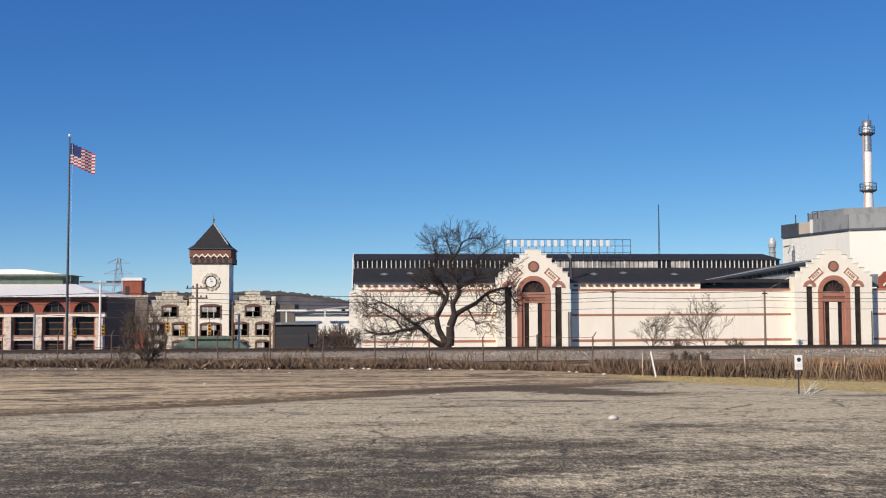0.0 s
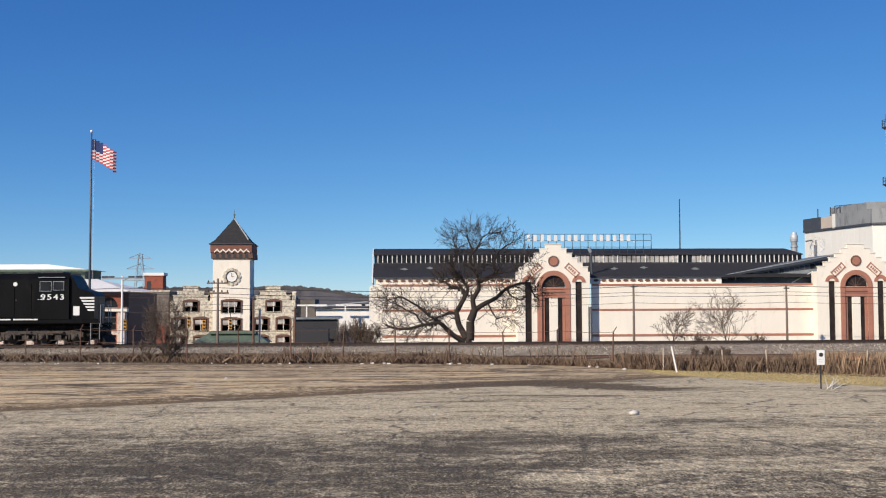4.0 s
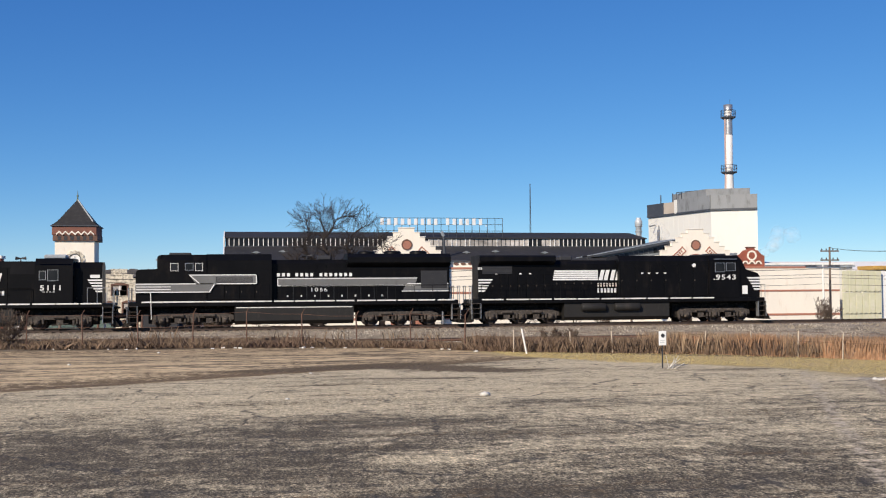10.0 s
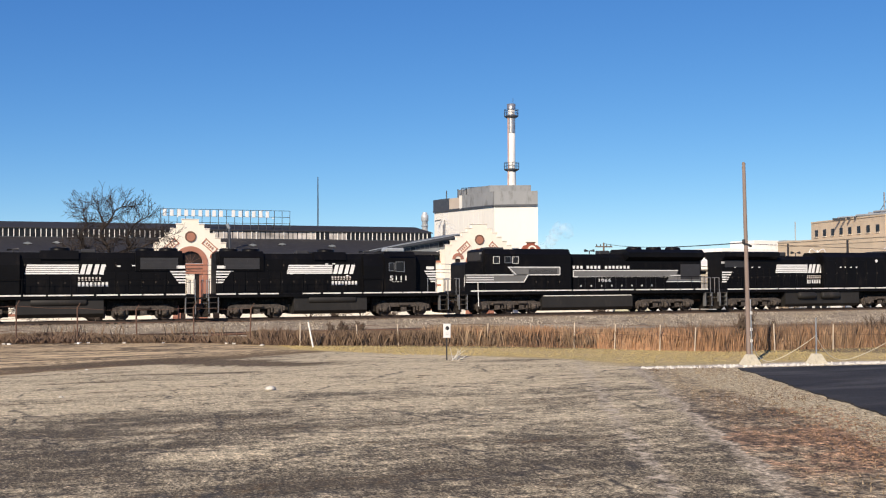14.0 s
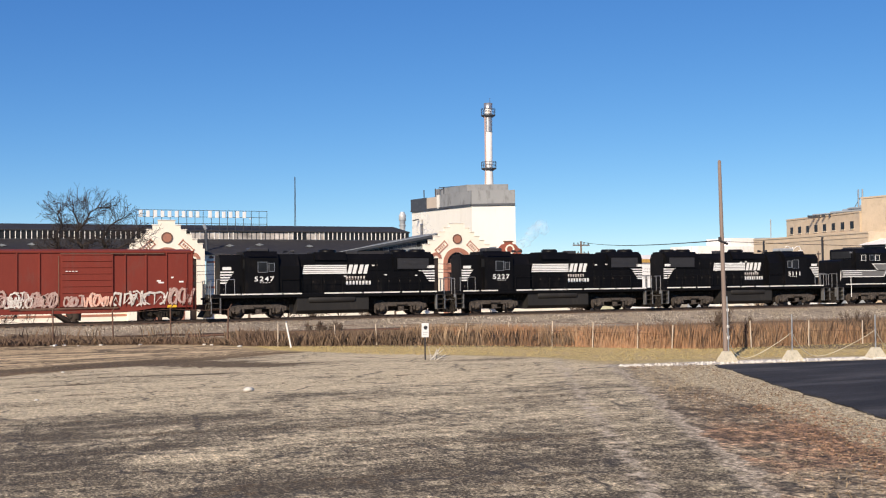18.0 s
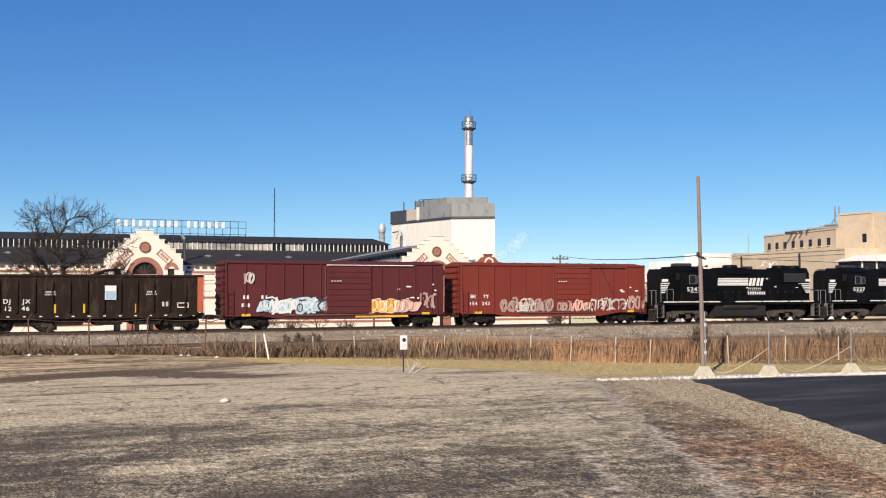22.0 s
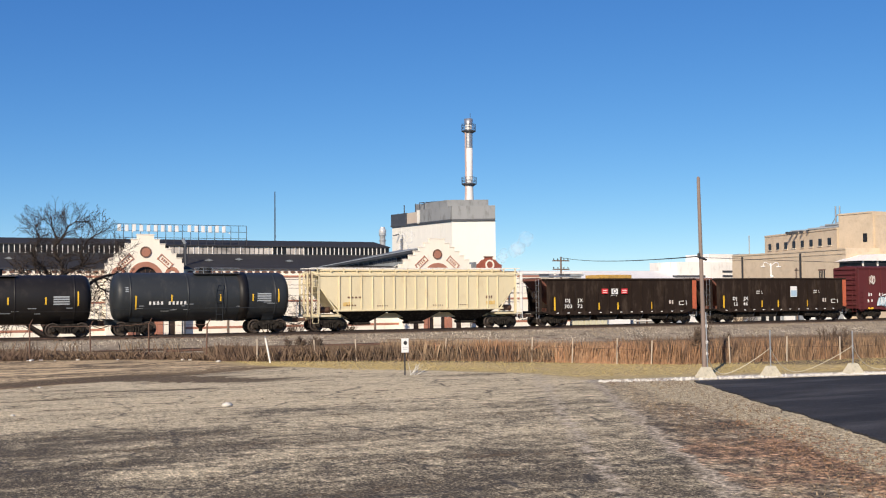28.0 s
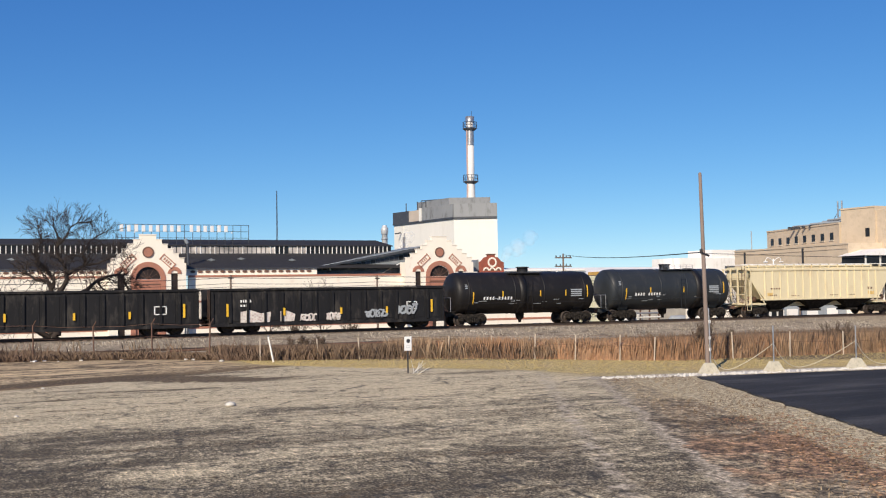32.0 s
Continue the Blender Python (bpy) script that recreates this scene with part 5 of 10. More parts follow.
def west_background():
    dark = surf("soot_dark_brick", (0.17, 0.145, 0.125), 0.9, var=0.3, scale=0.7, fine=5, dirt=(0.30, 0.26, 0.22), amount=0.4)
    b = thing("old_workshop", "weathered dark brick workshop with pale parapet", "workshop", (-40.2, 188, -3.0))
    part("wall", Mesh().box(-4.5, 3.8, 0, 20, 0, 9.0), dark, b)
    part("coping", Mesh().box(-4.6, 3.9, -0.1, 0.6, 8.9, 9.2), STONE, b)
    part("lower_wall", Mesh().box(-4.5, 3.8, -3.0, 0.0, 0, 3.2), RED_BRICK, b)
    t = thing("brick_stair_tower", "small red brick stair tower with white roof", "tower", (-40.6, 195, -3.0))
    part("shaft", Mesh().box(-1.5, 1.7, 0, 3, 0, 12.0), RED_BRICK, t)
    part("cap", Mesh().box(-1.7, 1.9, -0.2, 3.2, 11.9, 12.4), WHITE, t)
    part("opening", Mesh().box(-1.1, -0.4, -0.05, 0.1, 9.4, 10.9), IRON, t)
    w = thing("white_shed", "long white metal shed with low pitched roof", "shed", (-7.4, 176, -3.0))
    part("wall", Mesh().box(-3.4, 7.2, 0, 14, 0, 6.2), WHITE, w)
    part("roof", Mesh().prism([(-3.9, 6.1), (7.2, 7.2), (7.2, 7.4), (-3.9, 6.3)], "y", -0.5, 15), PALE_GREY, w)
    part("gutter", Mesh().box(-3.9, 7.2, -0.6, -0.4, 6.0, 6.25), DARK_GREY, w)
    s = thing("parked_trailer", "box trailer beside the dark shed, body darkened for shade", "trailer", (-9.3, 160, -3.0))
    # body coloured near black for the shadow this low block lies in
    part("body", Mesh().box(-2.6, 1.4, 0, 3, 1.0, 3.1, 0.08), IRON, s)
    part("chassis", Mesh().box(-2.5, 1.7, 0.2, 2.8, 0.6, 1.0), IRON, s)
    for x in (-1.7, 1.0):
        part("wheel", Mesh().lathe([(0.0, 0), (0.5, 0), (0.5, 0.3), (0, 0.3)], "y", (x, 0.1, 0.5), 14), IRON, s)
    d = thing("dark_shed", "low open-fronted shed, its wall darkened for shade", "shed", (-11.5, 165, -3.0))
    # wall takes the same near black in place of shade
    part("wall", Mesh().box(-2, 4.5, 0, 8, 0, 4.4), IRON, d)
    part("roof", Mesh().box(-2.3, 4.8, -0.4, 8.3, 4.4, 4.65), GREY_ROOF, d)
    for x in (-12.1, -6.0, -1.9):
        p = thing("roof_frame", "white steel pipe frame over the shed", "steel frame", (x, 173.5, -3.0))
        part("post", Mesh().box(-0.1, 0.1, 0, 0.2, 0, 6.6), WHITE, p)
        part("beam", Mesh().box(-1.5, 3.2, 0, 0.2, 6.4, 6.65), WHITE, p)
    # pylon far behind
    py = thing("transmission_pylon", "grey steel lattice transmission pylon in the distance", "pylon", (-88, 400, -3.0))
    hp = 3.4 + (12.6 - 3.4) * 400 / 190 + 3
    m = Mesh()
    for sx in (-1, 1):
        for sy in (-1, 1):
            m.tube((sx * 3, sy * 3, 0), (sx * 0.5, sy * 0.5, hp), 0.14, n=4)
    for i in range(9):
        z0, z1 = hp * i / 9, hp * (i + 1) / 9
        r0, r1 = 3 - 2.5 * i / 9, 3 - 2.5 * (i + 1) / 9
        m.tube((-r0, -r0, z0), (r1, -r1, z1), 0.08, n=3).tube((r0, -r0, z0), (-r1, -r1, z1), 0.08, n=3)
    part("tower", m, STEEL, py)
    for z, w_ in ((hp * 0.62, 6.0), (hp * 0.78, 5.0), (hp * 0.93, 4.0)):
        part("crossarm", Mesh().tube((-w_, 0, z), (w_, 0, z), 0.14, n=4).tube((-w_, 0, z), (0, 0, z + 1.8), 0.09, n=3).tube((w_, 0, z), (0, 0, z + 1.8), 0.09, n=3), STEEL, py)
    # wooded hills on the skyline
    rng = random.Random(21)
    for name, y0, x0, x1, hh, base in (("hill", 1300, -520, 60, 30, -6), ("hill", 1700, 350, 1500, 19, -6)):
        v, f = [], []
        nn = 160
        for i in range(nn + 1):
            x = x0 + (x1 - x0) * i / nn
            env = math.sin(math.pi * i / nn) ** 0.6
            h = base + (hh - base) * env * (0.82 + 0.25 * noise.noise(Vector((x * 0.006, 0, y0)))) + 2.2 * noise.noise(Vector((x * 0.09, 5, 0)))
            v += [(x, y0 - 150, base), (x, y0 - 40, base + 0.6 * (h - base)), (x, y0, h), (x, y0 + 200, base)]
        for i in range(nn):
            for j in range(3):
                f.append((4 * i + j, 4 * i + j + 1, 4 * i + j + 5, 4 * i + j + 4))
        stuff(name, v, f, HILL, None, "distant wooded winter hillside", "hill", "structure")
        v, f = [], []
        for _ in range(2600):
            x = rng.uniform(x0 + 20, x1 - 20)
            i = (x - x0) / (x1 - x0)
            env = math.sin(math.pi * i) ** 0.6
            h = base + (hh - base) * env * (0.82 + 0.25 * noise.noise(Vector((x * 0.006, 0, y0)))) + 1
            r = rng.uniform(2.2, 4.2)
            q = len(v)
            z = h - rng.uniform(-0.2, 7)
            v += [(x - r, y0 - 3, z), (x + r, y0 - 3, z), (x + r * 0.75, y0 - 4, z + r * 0.55), (x + r * 0.2, y0 - 3, z + r * rng.uniform(0.7, 0.95)), (x - r * 0.6, y0 - 4, z + r * 0.65)]
            f += [(q, q + 1, q + 2, q + 3, q + 4)]
        stuff("hill_woods", v, f, HILL_TREES, None, "bare grey-brown woods on the far hillside", "woods")


# distance haze is mixed into both colours: paler and greyer
HILL = surf("hazy_winter_hillside", (0.12, 0.11, 0.108), 0.95, var=0.3, scale=0.02, fine=0.2, dirt=(0.13, 0.115, 0.10), amount=0.4)
HILL_TREES = weed_material("hazy_bare_woods", (0.085, 0.080, 0.082), (0.16, 0.145, 0.14), (0.12, 0.11, 0.11))
west_background()


# ---- eastern side: yard, tanks, long white sheds, tan building ----
def east_side():
    b = thing("panel_wall", "pale yellow-green panelled wall with dark hooks", "wall", (72.3, FY + 0.3, BASE))
    pale = surf("pale_yellow_panel", (0.60, 0.58, 0.40), 0.8, var=0.08, scale=0.6, dirt=(0.66, 0.62, 0.50), amount=0.5)
    for i in range(6):
        for j in range(3):
            part("panel", Mesh().box(0.02 + i * 0.87, 0.85 + i * 0.87, 0, 0.2, 0.3 + j * 2.65, 2.9 + j * 2.65, 0.03), pale, b)
    part("base", Mesh().box(0, 5.3, 0.05, 0.4, 0, 0.4), GREEN_ROOF, b)
    for j in (2.95, 5.6):
        for i in range(8):
            part("hook", Mesh().tube((0.3 + i * 0.62, -0.06, j), (0.6 + i * 0.62, -0.14, j + 0.16), 0.03, n=4), IRON, b)
    c = thing("white_silo_box", "white steel cabinet tower with rust-stained yellow top", "silo", (79.4, FY + 1, BASE))
    part("body", Mesh().box(-2.15, 2.15, 0, 3.5, 0.35, 5.25 - BASE, 0.05), surf("rust_streaked_white", (0.82, 0.81, 0.78), 0.5, var=0.04, scale=0.8, streak=0.3, dirt=(0.66, 0.42, 0.22), amount=0.12), c)
    part("plinth", Mesh().box(-2.3, 2.3, -0.1, 3.6, 0, 0.35), CONCRETE, c)
    part("top_tray", Mesh().box(-2.5, 2.3, -0.2, 3.6, 5.3 - BASE, 5.8 - BASE, 0.05), surf("yellow_rusty_metal", (0.5, 0.30, 0.07), 0.7, var=0.25, scale=2, dirt=(0.25, 0.13, 0.06), amount=0.5), c)
    # long white roofed sheds
    L = thing("long_white_shed", "long low white shed with bright roof and shaded openings", "shed", (0, 150, -2))
    part("roof", Mesh().prism([(-0.6, 7.7), (7, 9.2), (7, 9.0), (-0.6, 7.5)], "x", 74, 118), WHITE, L)
    part("fascia", Mesh().box(74, 118, -0.75, -0.6, 7.0, 7.75), WHITE, L)
    part("wall", Mesh().box(74, 118, 2, 2.4, -1.0, 8), OFFWHITE, L)
    for i in range(20):
        x = 84 + i * 1.7
        part("opening", Mesh().box(x, x + 1.2, 1.9, 2.02, 5.2, 6.8), PANE, L)
        part("post", Mesh().box(x + 1.25, x + 1.5, -0.4, 0.0, -1.0, 7.2), OFFWHITE, L)
    part("lean_to_roof", Mesh().prism([(-6, 5.0), (0, 6.2), (0, 6.0), (-6, 4.85)], "x", 84, 112), surf("tan_felt_roof", (0.52, 0.46, 0.34), 0.8, var=0.1, scale=0.6), L)
    part("lean_to_wall", Mesh().box(84, 112, -5.8, -5.5, -1.0, 4.9), surf("grey_plank_wall", (0.36, 0.34, 0.30), 0.8, var=0.2, scale=0.7), L)
    rng = random.Random(31)
    # yard clutter in front of the shed
    for i in range(12):
        x, y = 82 + rng.uniform(0, 20), 128 + rng.uniform(0, 12)
        kind = i % 4
        if kind == 0:
            t = thing("storage_tank", "small grey horizontal storage tank on saddles", "tank", (x, y, BASE))
            part("shell", Mesh().lathe([(0.0, -1.6), (0.6, -1.6), (0.85, -1.3), (0.85, 1.3), (0.6, 1.6), (0, 1.6)], "x", (0, 0, 1.7), 16), PALE_GREY, t)
            for q in (-0.9, 0.9):
                part("saddle", Mesh().box(q - 0.15, q + 0.15, -0.6, 0.6, 0, 1.2), CONCRETE, t)
        elif kind == 1:
            t = thing("pipe_rack", "rusty steel pipe rack", "pipe rack", (x, y, BASE))
            for q in (-1.6, 0, 1.6):
                part("post", Mesh().box(q - 0.08, q + 0.08, -0.1, 0.1, 0, 3.6), RUST, t)
            for z in (2.3, 2.9, 3.5):
                part("pipe", Mesh().tube((-2.4, -0.15, z), (2.4, -0.15, z), 0.12, n=8), rng.choice([STEEL, OFFWHITE, RUST]), t)
        elif kind == 2:
            t = thing("storage_container", "weathered white storage container", "container", (x, y, BASE))
            part("shell", Mesh().box(-2.2, 2.2, -1.2, 1.2, 0.15, 2.7, 0.05), OFFWHITE, t)
            for q in range(9):
                part("rib", Mesh().box(-2.1 + q * 0.5, -1.95 + q * 0.5, -1.25, -1.18, 0.3, 2.55), PALE_GREY, t)
            part("skid", Mesh().box(-2.2, 2.2, -1.1, 1.1, 0, 0.15), IRON, t)
        else:
            t = thing("hopper_bin", "grey conical hopper bin on legs", "bin", (x, y, BASE))
            part("bin_shell", Mesh().lathe([(0.15, 1.2), (0.9, 2.3), (0.9, 4.0), (0.2, 4.5), (0, 4.5)], n=14), PALE_GREY, t)
            for q in ((-0.7, -0.7), (0.7, -0.7), (-0.7, 0.7), (0.7, 0.7)):
                part("leg", Mesh().tube((*q, 0), (q[0], q[1], 2.4), 0.07, n=5), RUST, t)
    t = thing("red_nosed_truck", "white truck body with red rear panel behind the track", "truck", (92.5, 118, BASE))
    part("chassis", Mesh().box(-3.6, 1.8, -1.0, 1.0, 0.7, 2.4), IRON, t)
    part("body", Mesh().box(-3.6, 1.4, -1.2, 1.2, 2.4, 4.1, 0.1), WHITE, t)
    part("rear_panel", Mesh().box(1.4, 2.1, -1.2, 1.2, 2.3, 4.2, 0.2), PLACARD_RED, t)
    for q in (-2.6, -1.4, 1.0):
        part("wheel", Mesh().lathe([(0, 0), (0.48, 0), (0.48, 0.3), (0, 0.3)], "y", (q, -1.1, 0.48), 14), IRON, t)
    # arched white annex
    a = thing("arched_annex", "white annex with round dark arches", "annex", (113.2, 150, -2))
    part("wall", Mesh().box(-2.6, 3.2, 0.5, 1.0, -1.0, 8.0), OFFWHITE, a)
    part("cornice", Mesh().box(-2.8, 3.4, 0.3, 1.2, 7.9, 8.3, 0.05), DARK_GREY, a)
    for q in (-1.3, 0.8, 2.6):
        part("arch_opening", Mesh().disc((q, 0.5, 6.3), 0.72, -0.06, 0.05, 16), PANE, a)
        part("arch_leg", Mesh().box(q - 0.72, q + 0.72, 0.44, 0.52, 4.8, 6.3), PANE, a)
    # stepped white block with louvres
    w = thing("white_block", "white flat-roofed block with dark louvres", "building", (118.5, 152, -2))
    part("wall", Mesh().box(-6.5, 6.5, 0, 8, -1.0, 10.6), WHITE, w)
    part("upper", Mesh().box(0.5, 6.3, 0.3, 7, 10.6, 12.0), WHITE, w)
    for z in (7.2, 8.0, 8.8):
        part("louvre", Mesh().box(3.0, 6.0, -0.08, 0.05, z, z + 0.35), DARK_GREY, w)


east_side()


def tan_building():
    b = thing("tan_office_block", "large tan brick factory office with rows of small windows", "office building", (0, 0, BASE))
    # west faces run back from the track at a slight angle
    def wall_pt(p, q, t):
        return (p[0] + (q[0] - p[0]) * t, p[1] + (q[1] - p[1]) * t)
    def block(name, p, q, z1, depth, mat=TAN):
        d = Vector((q[0] - p[0], q[1] - p[1])).normalized()
        n = Vector((-d.y, d.x))
        if n.x < 0:
            n = -n
        out = [p, q, (q[0] + n.x * depth, q[1] + n.y * depth), (p[0] + n.x * depth, p[1] + n.y * depth)]
        ob = part(name, Mesh().prism(out, "z", 0, z1 - BASE), mat, b)
        part("parapet_cap", Mesh().prism([(x - 0.02 * (1 if i < 2 else -1) * 5, y) for i, (x, y) in enumerate(out)], "z", z1 - BASE, z1 + 0.22 - BASE), mat, b)
        return d, n
    lowA, lowB = (113.9, 140.0), (110.7, 112.4)
    midA, midB = (121.0, 140.5), (115.6, 119.0)
    hiA, hiB = (115.5, 118.5), (115.9, 112.6)
    block("low_wing", lowA, lowB, 9.05, 30)
    block("middle_block", midA, midB, 12.3, 30)
    block("high_block", hiA, hiB, 14.2, 30)
    part("front_block", Mesh().box(116.2, 150, 110.5, 118.3, 0, 13.8 - BASE), TAN, b)
    def on_wall(p, q, t0, t1, z0, z1, mat, name, out_=0.12):
        a, c = wall_pt(p, q, t0), wall_pt(p, q, t1)
        d = Vector((q[0] - p[0], q[1] - p[1])).normalized()
        n = Vector((-d.y, d.x))
        if n.x > 0:
            n = -n
        o = n * out_
        return part(name, Mesh().prism([a, c, (c[0] + o.x, c[1] + o.y), (a[0] + o.x, a[1] + o.y)], "z", z0 - BASE, z1 - BASE), mat, b)
    for i in range(8):
        t = 0.06 + i * 0.118
        on_wall(midA, midB, t, t + 0.042, 10.1, 11.15, PANE, "window", 0.04)
        on_wall(midA, midB, t - 0.006, t + 0.048, 9.95, 10.08, STONE, "window_sill", 0.12)
    on_wall(hiA, hiB, 0.72, 0.84, 10.2, 11.4, PANE, "window", 0.04)
    on_wall(lowA, lowB, 0.0, 1.0, 8.45, 8.6, TAN, "string_course", 0.08)
    for t in (0.79, 0.925):
        for z in (4.55, 1.45):
            for q in (0.0, 0.026):
                on_wall(lowA, lowB, t + q, t + q + 0.021, z, z + 1.75, PANE, "window", 0.03)
                on_wall(lowA, lowB, t + q + 0.009, t + q + 0.012, z, z + 1.75, TAN, "glazing_bar", 0.05)
            on_wall(lowA, lowB, t - 0.005, t + 0.052, z - 0.16, z - 0.02, TAN, "window_sill", 0.1)
            on_wall(lowA, lowB, t - 0.005, t + 0.052, z + 1.77, z + 1.95, BROWN_TRIM, "window_lintel", 0.05)
    on_wall(lowA, lowB, 0.10, 0.112, 0.5, 8.9, IRON, "downpipe", 0.15)
    on_wall(lowA, lowB, 0.635, 0.647, 0.5, 8.9, IRON, "downpipe", 0.15)
    # glazed bay with white roof
    g = thing("glazed_bay", "projecting glazed bay with white flat roof", "glazed bay", (109.7, 110.6, 5.6))
    part("glass_wall", Mesh().box(0, 14, -2.0, 2, 0.4, 1.8), PANE, g)
    part("bay_roof", Mesh().prism([(-0.6, 1.8), (14.2, 1.8), (14.2, 2.7), (3, 2.7)], "y", -2.4, 2.2), WHITE, g)
    part("bay_base", Mesh().box(0.2, 14, -1.9, 2, -8.6, 0.4), TAN, g)
    for i in range(5):
        part("bay_post", Mesh().box(0.05 + i * 2.6, 0.3 + i * 2.6, -2.08, -1.98, 0.4, 1.8), OFFWHITE, g)
    # rooftop plant
    r = thing("rooftop_plant", "grey rooftop ducts with two thin stacks", "rooftop plant", (118.2, 126, 12.2))
    for q, z, y0, y1, r_ in ((-0.9, 0.55, -6.8, 0.5, 0.16), (-0.4, 0.75, -6.8, -1.5, 0.18), (-0.9, 0.95, -6.6, -3.0, 0.12), (0.2, 0.5, -6.0, 5.5, 0.14)):
        part("duct", Mesh().tube((q, y0, z), (q, y1, z), r_, n=10), PALE_GREY, r)
    part("duct_cover", Mesh().box(-0.9, 1.0, -6.8, -5.2, 0.5, 1.3, 0.1), PALE_GREY, r)
    for i in range(9):
        part("duct_support", Mesh().box(-1.05, 0.3, -6.8 + i * 1.5, -6.70 + i * 1.5, 0, 0.42), DARK_GREY, r)
    for y in (-5.6, -4.8):
        part("exhaust_pipe", Mesh().tube((-0.6, y, 1.0), (-0.6, y, 3.6), 0.11, n=8), STEEL, r)
    part("stack_stay", Mesh().tube((-0.6, -6.6, 0.8), (-0.6, -5.2, 2.4), 0.06, n=5).tube((-0.6, -3.8, 0.8), (-0.6, -5.2, 2.4), 0.06, n=5), STEEL, r)
    v = thing("vent_mast", "thin grey vent mast on the low roof", "vent", (117.2, 139.8, 8.9))
    part("mast", Mesh().tube((0, 0, 0), (0, 0, 3.6), 0.09, n=6), PALE_GREY, v)
    part("base", Mesh().box(-2.5, 1.5, -0.5, 1, 0.0, 0.6), PALE_GREY, v)
    # enclosing ground-level fence shed to the east
    e = thing("east_shed", "low grey shed beside the tan office block", "shed", (101.5, 111, BASE))
    part("wall", Mesh().box(-3.5, 12, 0, 4, 0, 4.2), PALE_GREY, e)
    part("roof", Mesh().prism([(-0.4, 4.2), (4.4, 4.2), (4.4, 5.1), (-0.4, 4.5)], "x", -4, 12.5), surf("weathered_tan_roof", (0.45, 0.40, 0.33), 0.8, var=0.12), e)
    for i in range(4):
        part("white_door", Mesh().box(-3.0 + i * 3.4, -1.2 + i * 3.4, -0.06, 0.05, 1.6, 3.5), WHITE, e)


tan_building()


def yard_buildings():
    # added block: its sunlit white hides the long shed's shadowed roof end
    h = thing("white_cover_block", "flat-roofed white block added before the long shed's shadowed roof", "storehouse", (70.2, 125.5, BASE))
    part("wall", Mesh().box(-6.2, 6.6, 0, 4, 0, 9.0), OFFWHITE, h)
    part("roof_edge", Mesh().box(-6.4, 6.8, -0.2, 4.2, 9.0, 9.25, 0.04), WHITE, h)
    part("gutter", Mesh().box(-6.4, 6.8, -0.3, -0.2, 8.75, 8.95), PALE_GREY, h)
    k_ = thing("green_roofed_hut", "low white hut with green hipped roof behind the track", "hut", (91.9, 106.0, BASE))
    part("wall", Mesh().box(-1.75, 1.75, 0, 3, 0, 3.9), OFFWHITE, k_)
    m = Mesh()
    a, b = [(-2.05, -0.4, 3.9), (2.05, -0.4, 3.9), (2.05, 3.4, 3.9), (-2.05, 3.4, 3.9)], [(-1.3, 1.5, 4.7), (1.3, 1.5, 4.7)]
    m.face([a[0], a[1], b[1], b[0]]).face([a[1], a[2], b[1]]).face([a[2], a[3], b[0], b[1]]).face([a[3], a[0], b[0]]).face(a)
    part("roof", m, GREEN_ROOF, k_, "green metal hipped roof")
    for x in (-1.1, 0.1, 1.15):
        part("window", Mesh().box(x - 0.33, x + 0.4, -0.05, 0.02, 2.5, 3.6), PANE, k_)
    g = thing("gabled_shed", "small cream gabled shed with thin grey roof", "shed", (91.6, 116.0, BASE))
    part("wall", Mesh().prism([(-2.4, 0), (2.4, 0), (2.4, 4.0), (0, 5.7), (-2.4, 4.0)], "y", 0, 4), CREAM, g)
    for s in (-1, 1):
        part("roof", Mesh().prism([(s * 2.6, 3.88), (s * 2.6, 3.98), (0, 5.84), (0, 5.7)], "y", -0.15, 4.2), GREY_ROOF, g)
    part("door", Mesh().box(-0.6, 0.6, -0.06, 0.02, 0, 2.6), PALE_GREY, g)
    p = thing("twin_street_lamp", "white lamp post with two drooping arms behind the track", "street lamp", (93.9, 108.0, BASE))
    part("shaft", Mesh().lathe([(0.14, 0), (0.10, 5.0), (0.08, 9.9), (0.03, 10.0)], n=10), WHITE, p)
    for s in (-1, 1):
        part("arm", Mesh().path([(s * 1.25 * math.sin(a * 0.26), 0, 9.6 + 0.5 * math.sin(a * 0.5236)) for a in range(7)], 0.05, 6), WHITE, p)
        part("lamp_head", Mesh().box(s * 1.25 - 0.3, s * 1.25 + 0.3, -0.14, 0.14, 9.48, 9.62, 0.05), WHITE, p)
    for z in (7.0, 8.3):
        part("globe", Mesh().lathe([(0.0, -0.2), (0.16, -0.12), (0.2, 0), (0.16, 0.12), (0, 0.2)], c=(0, -0.2, z), n=10), WHITE, p)


yard_buildings()


# ---- rolling stock: each car stands on the rails at z 0, its length along x, the near side at negative y ----
SIDE = -1
SPINNING = []       # wheelsets and their radius


def text_mesh(words, size, depth=0.01):
    """Upright lettering from the built-in font, facing the camera's side, centred on the origin."""
    cu = bpy.data.curves.new("lettering", "FONT")
    cu.body, cu.size, cu.extrude, cu.offset = words, size, depth, 0.012 * size
    cu.align_x, cu.align_y = "CENTER", "CENTER"
    ob = bpy.data.objects.new("lettering", cu)
    scene.collection.objects.link(ob)
    me = bpy.data.meshes.new_from_object(ob)
    bpy.data.objects.remove(ob)
    bpy.data.curves.remove(cu)
    me.transform(Matrix.Rotation(radians(90), 4, "X"))
    return me


def number(words, size, x, y, z, car, wide=1.0):
    """A painted road number, digit by digit."""
    step = 0.60 * size * wide
    for i, ch in enumerate(words):
        me = text_mesh(ch, size)
        me.transform(Matrix.Diagonal((wide, 1, 1, 1)))
        part("road_number", me, LETTER, car, "white painted digit", pose(x + (i - (len(words) - 1) / 2) * step, y, z))


